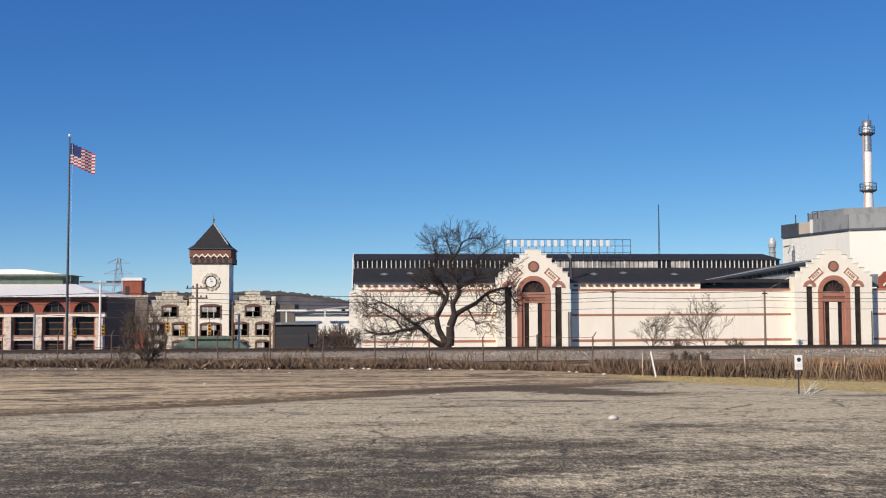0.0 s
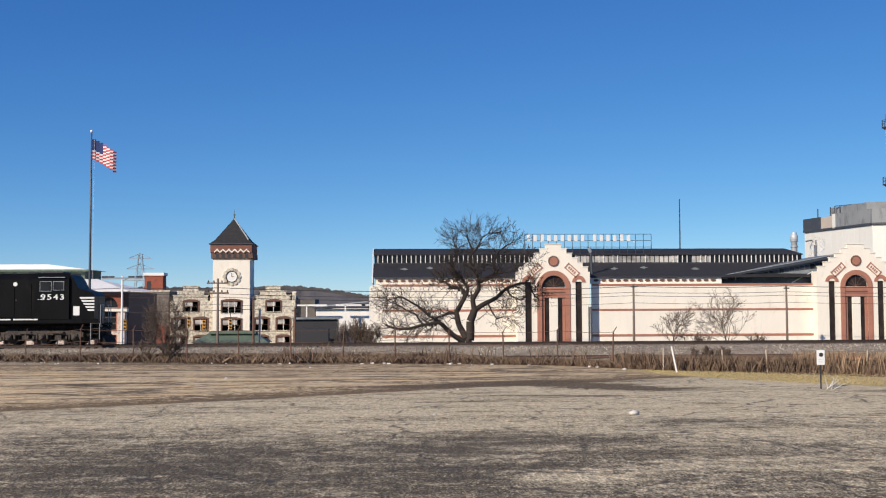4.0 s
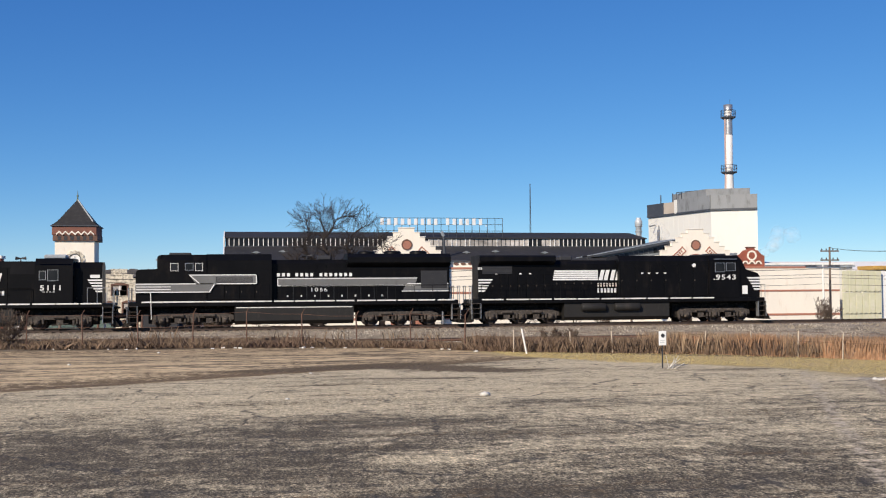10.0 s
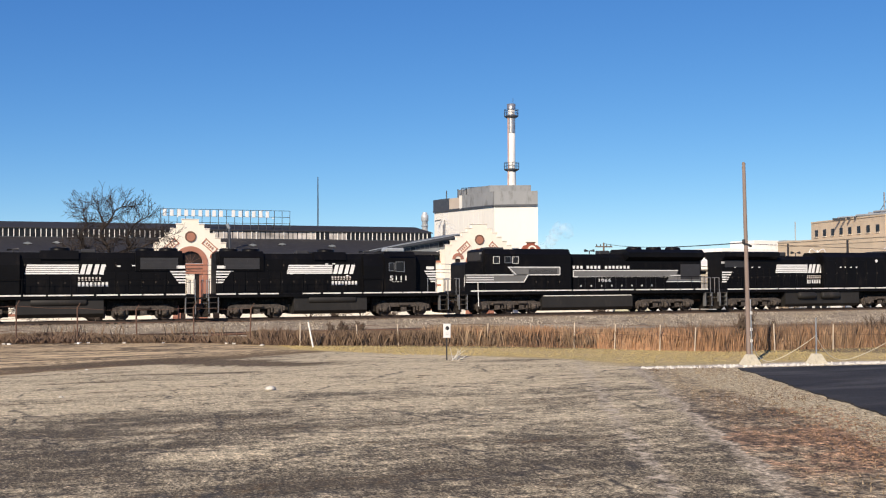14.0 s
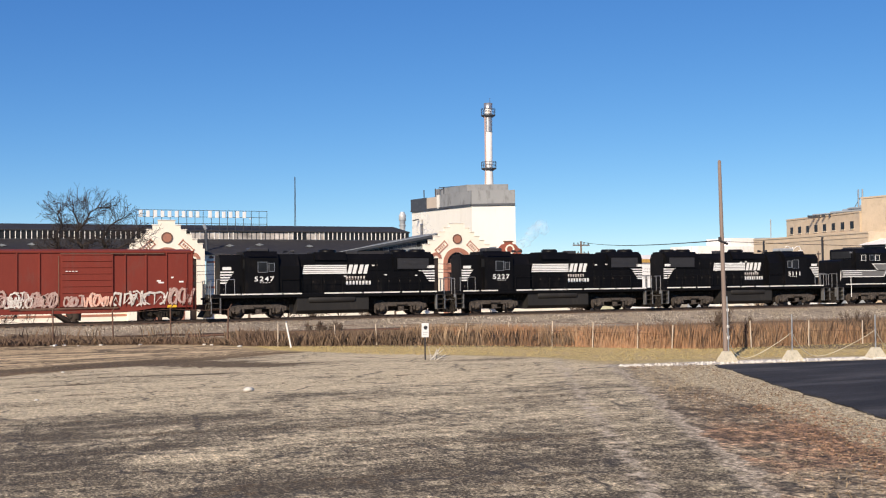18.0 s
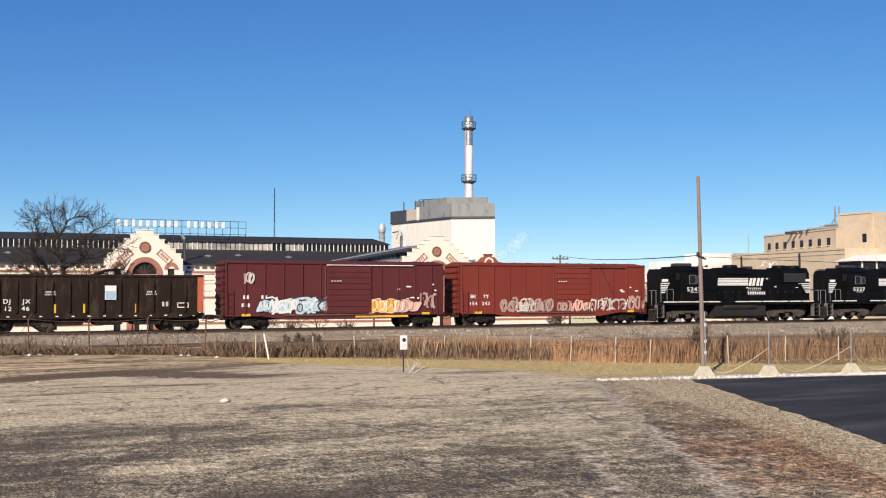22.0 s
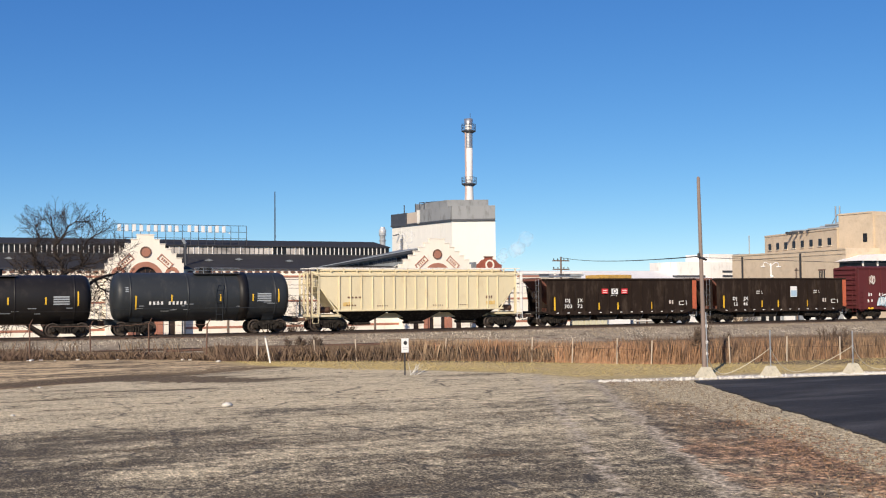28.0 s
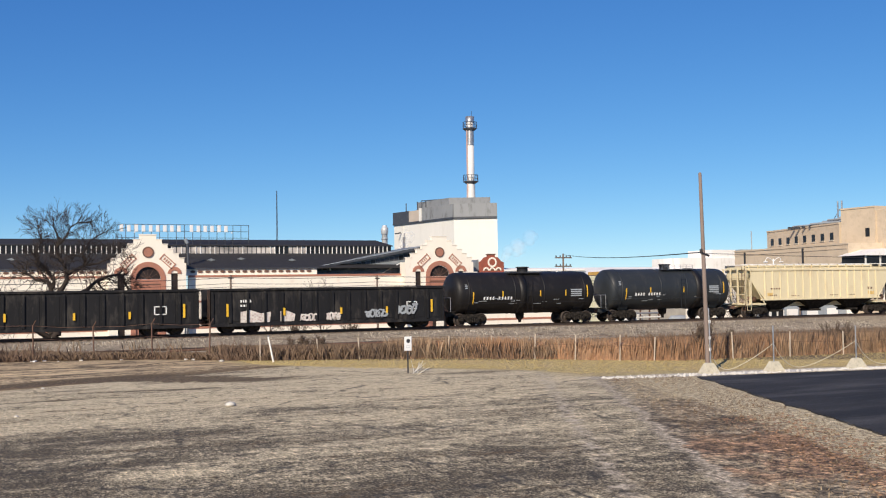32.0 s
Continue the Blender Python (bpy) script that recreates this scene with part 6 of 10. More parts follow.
def bars(car, x0, x1, z0, z1, y, n, mat=LETTER, name="lettering_bar", gap=0.42, slant=0.0):
    """Unreadable or withheld lettering as a row of plain blocks."""
    w = (x1 - x0) / n
    for i in range(n):
        a, b = x0 + i * w, x0 + (i + 1 - gap) * w
        part(name, Mesh().prism([(a, z0), (b, z0), (b + slant, z1), (a + slant, z1)], "y", y - 0.012, y), mat, car)


WHEEL = {}


def wheel_mesh(r):
    if r not in WHEEL:
        m = Mesh()
        for s in (-1, 1):
            y = s * 0.76
            prof = [(0.10, -0.09), (0.16, -0.09), (0.18, -0.03), (r * 0.80, 0.0), (r * 0.84, -0.06), (r, -0.065), (r * 0.985, 0.045), (r * 1.06, 0.055), (r * 1.06, 0.085), (r * 0.80, 0.08), (0.16, 0.07), (0.1, 0.1)]
            m.lathe([(a, -s * b) for a, b in prof], "y", (0, y, 0), 20)
        m.lathe([(0.0, -0.95), (0.09, -0.95), (0.09, 0.95), (0, 0.95)], "y", (0, 0, 0), 10)
        # three spokes' worth of cast bosses show the turning
        for i in range(3):
            a = i * 2.094
            for s in (-1, 1):
                c = (0.55 * r * math.cos(a), s * 0.80, 0.55 * r * math.sin(a))
                m.box(c[0] - 0.04, c[0] + 0.04, c[1] - 0.06, c[1] + 0.06, c[2] - 0.04, c[2] + 0.04)
        WHEEL[r] = m.ready("wheelset")
        WHEEL[r].materials.append(WHEEL_STEEL)
    return WHEEL[r]


def bogie(car, x, axles, r, mat, locomotive):
    """A truck with its side frames and wheelsets."""
    span = axles[-1] - axles[0]
    deep = Mesh().box(-span / 2 - 0.9, span / 2 + 0.9, -0.62, 0.62, 0.30, 1.30, 0.04) if locomotive else Mesh().box(-span / 2 - 0.3, span / 2 + 0.3, -0.6, 0.6, 0.24, 0.86, 0.04)
    b = part("truck", deep, UNDERFRAME, car, "", pose(x, 0, 0))
    for s in (-1, 1):
        y0, y1 = sorted((s * 0.98, s * 1.16))
        m = Mesh()
        if locomotive:
            e = span / 2 + 0.55
            m.prism([(-e, r + 0.02), (-e, r + 0.30), (-e + 0.5, r + 0.42), (e - 0.5, r + 0.42), (e, r + 0.30), (e, r + 0.02), (e - 0.5, r - 0.02), (e - 0.75, r + 0.15),
                     (-e + 0.75, r + 0.15), (-e + 0.5, r - 0.02)], "y", y0, y1)
            for a in axles:
                m.box(a - 0.20, a + 0.20, *sorted((s * 1.0, s * 1.26)), r - 0.20, r + 0.22, 0.05)
                m.lathe([(0.0, 0), (0.15, 0), (0.15, 0.12), (0, 0.12)], "y", (a, s * 1.27 - 0.06, r), 10)
                for q in (-0.33, 0.33):
                    m.tube((a + q, s * 1.1, r - 0.12), (a + q, s * 1.1, r + 0.25), 0.085, n=8)
                m.box(a - 0.62, a - 0.50, *sorted((s * 1.02, s * 1.12)), r - 0.28, r + 0.1)
            for a, c in zip(axles, axles[1:]):
                mid = (a + c) / 2
                m.tube((mid - 0.36, s * 1.22, r + 0.30), (mid + 0.36, s * 1.22, r + 0.30), 0.10, n=8)
                m.box(mid - 0.22, mid + 0.22, *sorted((s * 1.08, s * 1.2)), r - 0.16, r + 0.12, 0.03)
                m.tube((mid - 0.5, s * 1.2, r - 0.22), (mid + 0.5, s * 1.2, r - 0.12), 0.035, n=5)
        else:
            e = span / 2
            m.prism([(-e - 0.22, r + 0.16), (-e - 0.22, r - 0.05), (-e + 0.14, r - 0.05), (-e + 0.22, r + 0.06), (-0.42, r - 0.22), (0.42, r - 0.22), (e - 0.22, r + 0.06), (e - 0.14, r - 0.05),
                     (e + 0.22, r - 0.05), (e + 0.22, r + 0.16), (0.45, r + 0.40), (-0.45, r + 0.40)], "y", y0, y1)
            for q in (-0.17, 0, 0.17):
                m.tube((q, s * 1.17, r - 0.18), (q, s * 1.17, r + 0.12), 0.07, n=8)
            m.box(-0.34, 0.34, *sorted((s * 1.08, s * 1.24)), r + 0.12, r + 0.26, 0.03)
            for a in axles:
                m.box(a - 0.13, a + 0.13, *sorted((s * 1.0, s * 1.25)), r - 0.12, r + 0.16, 0.04)
        part("side_frame", m, mat, b)
    for a in axles:
        w = part("wheelset", wheel_mesh(r), WHEEL_STEEL, b)
        w.matrix_parent_inverse = Matrix.Translation((a, 0, r))
        SPINNING.append((w, r))
    return b


def couplers(car, L):
    for s in (-1, 1):
        m = Mesh()
        e = s * (L / 2)
        m.box(*sorted((e - s * 1.0, e - s * 0.22)), -0.10, 0.10, 0.72, 0.96, 0.02)
        m.box(*sorted((e - s * 0.30, e + s * 0.04)), -0.17, 0.12, 0.66, 1.0, 0.05)
        part("coupler", m, RUST, car)
        m = Mesh().path([(e - s * 0.7, -0.3, 0.9), (e - s * 0.4, -0.32, 0.62), (e, -0.25, 0.5)], 0.03, 5)
        part("brake_hose", m, IRON, car)


def step_well(car, x, w, z1=1.45, n=4, mat=UNDERFRAME):
    """Steps at a corner of a locomotive, on the near and far side."""
    for s in (-1, 1):
        y0, y1 = sorted((s * 1.12, s * 1.52))
        well = part("step_well", Mesh().box(x - w / 2, x + w / 2, *sorted((s * 1.08, s * 1.12)), 0.38, z1), mat, car)
        for i in range(n):
            z = 0.42 + (z1 - 0.42) * i / (n - 1)
            part("step", Mesh().box(x - w / 2, x + w / 2, y0, y1, z - 0.03, z), TRUCK_GREY, well)
        for q in (x - w / 2 - 0.03, x + w / 2):
            part("step_side", Mesh().box(q, q + 0.03, y0, y1 + 0.01 * s, 0.38, z1), STEEL if s < 0 else mat, well)


def handrail(car, x0, x1, zdeck, posts, mat, y=1.48, h=1.0, name="handrail"):
    for s in (-1, 1):
        m = Mesh()
        n = max(2, posts)
        for i in range(n):
            x = x0 + (x1 - x0) * i / (n - 1)
            m.tube((x, s * y, zdeck), (x, s * y, zdeck + h), 0.022, n=5)
        m.tube((x0, s * y, zdeck + h), (x1, s * y, zdeck + h), 0.022, n=5)
        part(name, m, mat, car)


def end_rails(car, x, zdeck, mat, out):
    """Grab rails and plow at one end of a locomotive."""
    for s in (-1, 1):
        m = Mesh()
        for y in (1.35, 0.75):
            m.tube((x, s * y, zdeck - 0.9), (x, s * y, zdeck + 0.95), 0.025, n=5)
        m.path([(x, s * 1.35, zdeck + 0.93), (x, s * 0.45, zdeck + 0.93)], 0.025, 5)
        part("end_railing", m, mat, car)
    for y in (-0.62, -0.5, 0.5, 0.62):
        part("control_hose", Mesh().path([(x, y, 1.15), (x + out * 0.16, y, 1.0), (x + out * 0.2, y, 0.72), (x + out * 0.1, y * 0.95, 0.55)], 0.026, 5), TRUCK_GREY, car)
    part("cut_lever", Mesh().path([(x + out * 0.08, -1.4, 1.05), (x + out * 0.1, -0.4, 1.05), (x + out * 0.25, -0.1, 1.0)], 0.018, 4), STEEL, car)
    part("anticlimber", Mesh().box(*sorted((x, x + out * 0.22)), -1.0, 1.0, 1.30, 1.42, 0.02), UNDERFRAME, car)
    m = Mesh().prism([(-1.45, 0.18), (1.45, 0.18), (1.45, 1.2), (-1.45, 1.2)], "x", *sorted((x - out * 0.12, x + out * 0.02)))
    part("pilot_plate", m, UNDERFRAME, car)
    m = Mesh()
    m.prism([(x, 0.14), (x + out * 0.42, 0.14), (x + out * 0.12, 0.62), (x, 0.75)], "y", -1.35, 1.35)
    part("snow_plow", m, UNDERFRAME, car)


def stripes_at_end(car, xa, xb, z0, z1, y, n=5):
    """Slanting safety bars at a corner: they shorten towards the bottom."""
    for i in range(n):
        t = i / (n - 1)
        za = z1 - (z1 - z0) * i / n
        xc = xa + (xb - xa) * (1 - 0.55 * t)
        m = Mesh().prism([(xa, za - (z1 - z0) / n * 0.55), (xc, za - (z1 - z0) / n * 0.55), (xc + 0.08 * (1 if xb > xa else -1), za), (xa, za)], "y", y - 0.015, y)
        part("safety_stripe", m, LETTER, car)


def logo(car, x0, x1, z0, z1, y, name_bars=True):
    """The railway's mark as plain white shapes: a striped block, slanted bars, and two rows of small bars."""
    w, d = x1 - x0, z1 - z0
    for i in range(5):
        za = z0 + d * i / 5
        part("logo_stripe", Mesh().box(x0 + 0.03 * i, x0 + w * 0.67, y - 0.014, y, za + 0.015, za + d / 5 * 0.88), LETTER, car)
    a = x0 + w * 0.68
    for q, f0 in ((0.0, 0.055), (0.075, 0.055), (0.165, 0.055), (0.245, 0.055)):
        part("logo_shape", Mesh().prism([(a + w * q, z0), (a + w * (q + f0), z0), (a + w * (q + f0) + d * 0.26, z1), (a + w * q + d * 0.26, z1)], "y", y - 0.014, y), LETTER, car, "plain white slanted logo bar")
    if name_bars:
        bars(car, x0 + w * 0.66, x0 + w * 0.97, z0 - d * 0.62, z0 - d * 0.26, y, 7, SPRAY_PALE, gap=0.48)
        bars(car, x0 + w * 0.66, x0 + w * 1.06, z0 - d * 1.20, z0 - d * 0.78, y, 8, gap=0.38)


def sill_stripe(car, x0, x1, z, y, n, seed):
    rng = random.Random(seed)
    w = (x1 - x0) / n
    for i in range(n):
        if rng.random() < 0.04:
            continue
        part("sill_stripe", Mesh().box(x0 + i * w + 0.04, x0 + (i + 1) * w - 0.03 - rng.uniform(0, 0.14), y - 0.02, y, z - 0.045, z + 0.04), STRIPE, car)


def hood_doors(car, x0, x1, z0, z1, y, n, mat=None, name="hood_door"):
    w = (x1 - x0) / n
    for i in range(n):
        for s in (-1, 1):
            yy = sorted((s * y, s * (y + 0.03)))
            part(name, Mesh().box(x0 + i * w + 0.03, x0 + (i + 1) * w - 0.03, *yy, z0, z1, 0.012), mat or NS_BLACK, car)
    for i in range(n):
        part("door_latch", Mesh().box(x0 + i * w + 0.06, x0 + i * w + 0.12, -y - 0.045, -y - 0.03, (z0 + z1) / 2 - 0.05, (z0 + z1) / 2 + 0.05), TRUCK_GREY, car)


def grille(car, x0, x1, z0, z1, y, n=10, mat=IRON):
    for s in (-1, 1):
        m = Mesh()
        m.box(x0, x1, *sorted((s * y, s * (y + 0.02))), z0, z1)
        for i in range(n):
            z = z0 + (z1 - z0) * (i + 0.5) / n
            m.box(x0, x1, *sorted((s * (y + 0.01), s * (y + 0.045))), z - 0.02, z + 0.012)
        part("radiator_grille", m, mat, car)


def fans(car, xs, z, r=0.6):
    for x in xs:
        f = part("roof_fan", Mesh().lathe([(r, 0), (r, 0.16), (r * 0.85, 0.2), (0, 0.2)], "z", (x, 0, z), 18), NS_BLACK, car)
        m = Mesh()
        for i in range(6):
            a = i * math.pi / 6
            m.tube((x - r * math.cos(a) * 0.85, -r * math.sin(a) * 0.85, z + 0.22), (x + r * math.cos(a) * 0.85, r * math.sin(a) * 0.85, z + 0.22), 0.02, n=4)
        part("fan_guard", m, IRON, f)


def horn(car, x, z):
    m = Mesh().tube((x, 0, z), (x, 0, z + 0.28), 0.04, n=6)
    for q, s in ((-0.35, 1), (0.35, -1), (-0.3, 1)):
        m.tube((x, 0.12 * s, z + 0.28), (x + q, 0.12 * s, z + 0.30), 0.03, 0.11, 8)
    part("horn", m, IRON, car)


def cab_window(car, x0, x1, z0, z1, y, trim=STEEL):
    for s in (-1, 1):
        w = part("cab_window", Mesh().box(x0, x1, *sorted((s * y, s * (y + 0.015))), z0, z1), PANE, car)
        m = Mesh()
        a, b = sorted((s * y, s * (y + 0.035)))
        e = 0.028
        for q in ((x0 - e, x0, z0 - e, z1 + e), (x1, x1 + e, z0 - e, z1 + e), (x0, x1, z0 - e, z0), (x0, x1, z1, z1 + e)):
            m.box(q[0], q[1], a, b, q[2], q[3])
        part("window_trim", m, trim, w)


def car_thing(name, label, L):
    c = thing(name, label, "locomotive" if "locomotive" in name else "rail car", (0, TRACK_Y, RAIL_Z), "freight train")
    couplers(c, L)
    return c


def tank_under(car, x0, x1, z0, z1, mat=TANK_STEEL, half=1.35, name="fuel_tank"):
    m = Mesh().prism([(-half, z1), (half, z1), (half, z0 + 0.25), (half - 0.3, z0), (-half + 0.3, z0), (-half, z0 + 0.25)], "x", x0, x1)
    return part(name, m, mat, car)


def wide_locomotive():
    L = 22.3
    c = car_thing("locomotive", "black wide-cab diesel locomotive with white nose stripes leading the train", L)
    o = -L / 2
    X = lambda u: o + u
    part("deck", Mesh().box(X(0.5), X(21.9), -1.5, 1.5, 1.42, 1.70, 0.03), NS_BLACK, c)
    part("centre_sill", Mesh().box(X(0.6), X(21.7), -0.5, 0.5, 0.9, 1.42), UNDERFRAME, c)
    sill_stripe(c, X(1.1), X(21.5), 1.70, -1.5, 12, 2)
    # hood in sections of different height
    part("radiator_hood", Mesh().prism([(-0.95, 1.7), (-0.95, 4.05), (-1.45, 4.32), (-1.45, 4.62), (-1.3, 4.72), (1.3, 4.72), (1.45, 4.62), (1.45, 4.32), (0.95, 4.05), (0.95, 1.7)], "x", X(1.0), X(6.4)), NS_BLACK, c)
    part("engine_hood", Mesh().prism([(-0.95, 1.7), (-0.95, 4.1), (-0.7, 4.38), (0.7, 4.38), (0.95, 4.1), (0.95, 1.7)], "x", X(6.4), X(11.0)), NS_BLACK, c)
    part("inverter_cabinet", Mesh().prism([(-1.42, 1.7), (-1.42, 4.3), (-1.05, 4.7), (1.05, 4.7), (1.42, 4.3), (1.42, 1.7)], "x", X(11.0), X(17.7)), NS_BLACK, c)
    part("cab", Mesh().prism([(-1.5, 1.7), (-1.5, 4.35), (-1.15, 4.72), (1.15, 4.72), (1.5, 4.35), (1.5, 1.7)], "x", X(17.7), X(20.0)), NS_BLACK, c)
    part("cab_front", Mesh().prism([(X(20.0), 1.7), (X(20.0), 4.6), (X(20.25), 4.35), (X(20.55), 3.72), (X(21.45), 3.45), (X(21.6), 3.2), (X(21.6), 1.7)], "y", -1.35, 1.35), NS_BLACK, c)
    hood_doors(c, X(1.3), X(6.3), 1.85, 3.4, 0.95, 8)
    hood_doors(c, X(6.5), X(10.9), 1.85, 3.7, 0.95, 7)
    hood_doors(c, X(11.1), X(17.6), 1.85, 4.05, 1.42, 6, name="cabinet_door")
    grille(c, X(1.3), X(3.4), 3.45, 4.0, 0.96, 6)
    part("exhaust_stack", Mesh().box(X(7.0), X(7.9), -0.4, 0.4, 4.38, 4.72, 0.06), IRON, c)
    horn(c, X(9.2), 4.4)
    cab_window(c, X(18.15), X(18.85), 3.55, 4.15, 1.5)
    cab_window(c, X(19.0), X(19.65), 3.62, 4.15, 1.5)
    part("sun_visor", Mesh().box(X(18.05), X(19.75), -1.62, -1.5, 4.42, 4.46), STEEL, c)
    part("windscreen", Mesh().box(X(20.03), X(20.06), -1.1, 1.1, 3.75, 4.4), PANE, c)
    part("cab_roof_unit", Mesh().box(X(18.0), X(19.4), -0.6, 0.6, 4.7, 4.86, 0.05), IRON, c)
    part("antenna_dome", Mesh().box(X(17.0), X(17.7), -0.4, 0.4, 4.68, 4.8, 0.05), IRON, c)
    stripes_at_end(c, X(21.6), X(20.7), 2.15, 3.15, -1.36)
    stripes_at_end(c, X(1.0), X(1.95), 2.15, 3.1, -0.99)
    part("nose_placard", Mesh().box(X(20.25), X(20.65), -1.38, -1.36, 1.95, 2.55), LETTER, c)
    number("9543", 0.50, X(18.95), -1.52, 3.14, c, 1.35)
    bars(c, X(18.0), X(18.5), 2.98, 3.03, -1.505, 3)
    bars(c, X(0.98), X(1.4), 3.75, 3.92, -0.965, 4)
    logo(c, X(6.3), X(11.2), 2.98, 3.70, -0.99)
    for x in (2.2, 3.9, 4.6, 12.6, 13.1, 13.7, 14.3):
        part("data_mark", Mesh().box(X(x), X(x + 0.16), -1.47 if x > 11 else -1.0, -1.44 if x > 11 else -0.98, 3.42, 3.5), LETTER, c)
    part("emblem", Mesh().disc((X(16.55), -1.46, 4.0), 0.14, -0.015, 0.0, 12), LETTER, c)
    tank_under(c, X(7.0), X(14.7), 0.20, 1.42)
    for a, b in ((8.2, 10.0), (10.6, 12.5)):
        part("air_reservoir", Mesh().lathe([(0, 0), (0.22, 0.02), (0.28, 0.12), (0.28, b - a - 0.12), (0.22, b - a - 0.02), (0, b - a)], "x", (X(a), -1.42, 1.12), 14), TANK_STEEL, c)
    bogie(c, X(4.0), (-2.1, 0, 2.1), 0.53, TRUCK_GREY, True)
    bogie(c, X(18.2), (-2.1, 0, 2.1), 0.53, TRUCK_GREY, True)
    step_well(c, X(0.75), 0.6)
    step_well(c, X(21.7), 0.55)
    handrail(c, X(1.1), X(10.9), 1.7, 8, NS_BLACK)
    end_rails(c, X(0.45), 1.7, STEEL, -1)
    end_rails(c, X(22.0), 1.7, STEEL, 1)
    return c, L


def heritage_locomotive():
    L = 22.6
    c = car_thing("heritage_locomotive", "black diesel locomotive with grey lightning band edged in white", L)
    o = -L / 2
    X = lambda u: o + u
    part("deck", Mesh().box(X(0.5), X(22.1), -1.5, 1.5, 1.42, 1.72, 0.03), NS_BLACK, c)
    part("centre_sill", Mesh().box(X(0.6), X(22.0), -0.5, 0.5, 0.9, 1.42), UNDERFRAME, c)
    sill_stripe(c, X(1.3), X(9.7), 1.72, -1.5, 1, 3)
    sill_stripe(c, X(9.7), X(22.0), 1.72, -1.5, 9, 4)
    part("nose", Mesh().prism([(X(0.95), 1.7), (X(0.95), 3.62), (X(1.03), 3.76), (X(1.2), 3.82), (X(2.32), 3.86), (X(2.36), 1.7)], "y", -1.35, 1.35), NS_BLACK, c)
    part("cab_front", Mesh().prism([(X(2.30), 1.7), (X(2.30), 4.62), (X(2.42), 4.74), (X(2.5), 4.74), (X(2.5), 1.7)], "y", -1.40, 1.40), NS_BLACK, c)
    part("marker_light", Mesh().box(X(2.2), X(2.3), -1.3, -1.1, 4.40, 4.52), STEEL, c)
    part("cab", Mesh().prism([(-1.5, 1.7), (-1.5, 4.4), (-1.15, 4.78), (1.15, 4.78), (1.5, 4.4), (1.5, 1.7)], "x", X(2.5), X(5.4)), NS_BLACK, c)
    part("inverter_cabinet", Mesh().prism([(-1.42, 1.7), (-1.42, 4.4), (-1.0, 4.82), (1.0, 4.82), (1.42, 4.4), (1.42, 1.7)], "x", X(5.4), X(9.6)), NS_BLACK, c)
    part("engine_hood", Mesh().prism([(-0.95, 1.7), (-0.95, 4.2), (-0.75, 4.45), (0.75, 4.45), (0.95, 4.2), (0.95, 1.7)], "x", X(9.6), X(14.6)), NS_BLACK, c)
    part("radiator_hood", Mesh().prism([(-0.98, 1.7), (-0.98, 3.95), (-1.45, 4.25), (-1.45, 4.6), (-1.1, 4.85), (1.1, 4.85), (1.45, 4.6), (1.45, 4.25), (0.98, 3.95), (0.98, 1.7)], "x", X(14.6), X(21.6)), NS_BLACK, c)
    # the lightning band: low at the ends, high in the middle; grey with white edges
    def band(u0, u1, z0, z1, cut0=0.0, cut1=0.0, y=-1.53, name="grey_band"):
        part(name, Mesh().prism([(X(u0), z0), (X(u1), z0), (X(u1 + cut1), z1), (X(u0 + cut0), z1)], "y", y - 0.012, y), NYC_GREY, c)
        for z in (z0, z1):
            q = cut0 if z == z1 else 0
            q1 = cut1 if z == z1 else 0
            part("white_edge", Mesh().box(X(u0 + q), X(u1 + q1), y - 0.018, y, z - 0.03, z + 0.03), LETTER, c)
    band(0.95, 5.55, 2.35, 2.88, 0, 0.5)
    band(4.75, 8.6, 2.88, 3.45, -0.45, 0.0)
    part("white_edge", Mesh().box(X(8.57), X(8.63), -1.548, -1.53, 2.88, 3.45), LETTER, c)
    part("white_edge", Mesh().box(X(9.97), X(10.03), -1.078, -1.06, 2.72, 3.20), LETTER, c)
    part("white_edge", Mesh().prism([(X(4.30), 3.45), (X(4.38), 3.45), (X(5.0), 2.9), (X(4.92), 2.9)], "y", -1.55, -1.53), LETTER, c)
    part("white_edge", Mesh().prism([(X(5.9), 2.9), (X(5.98), 2.9), (X(5.62), 2.32), (X(5.54), 2.32)], "y", -1.55, -1.53), LETTER, c)
    part("dark_vent", Mesh().box(X(6.0), X(8.35), -1.56, -1.542, 2.95, 3.33), IRON, c)
    for i in range(5):
        part("vent_slat", Mesh().box(X(6.05), X(8.3), -1.575, -1.558, 2.99 + i * 0.07, 3.015 + i * 0.07), NYC_GREY, c)
    band(10.0, 19.2, 2.72, 3.20, 0, 0.15, -1.06)
    band(18.3, 21.5, 2.32, 2.82, 0.35, 0.0, -1.06)
    for z in (2.50, 2.67):
        part("lower_line", Mesh().box(X(1.0), X(3.15), -1.55, -1.53, z, z + 0.05), LETTER, c)
    for i in range(4):
        part("nose_line", Mesh().prism([(X(0.95), 2.35 + 0.17 * i), (X(0.95), 2.40 + 0.17 * i), (X(0.86 - 0.0 * i), 2.06 + 0.17 * i), (X(0.86), 2.02 + 0.17 * i)], "y", -1.40, -1.36), LETTER, c)
    part("panel_backing", Mesh().box(X(10.0), X(21.5), -1.046, -0.97, 1.72, 3.9), NS_BLACK, c)
    for a, n in ((9.95, 3), (11.15, 4), (12.75, 7)):
        bars(c, X(a), X(a + n * 0.33), 3.34, 3.56, -1.06, n, gap=0.42)
    number("1066", 0.34, X(12.7), -1.06, 2.44, c, 1.5)
    grille(c, X(19.6), X(21.4), 2.5, 3.7, 1.06, 10)
    hood_doors(c, X(5.6), X(9.5), 1.85, 2.85, 1.42, 4, name="cabinet_door")
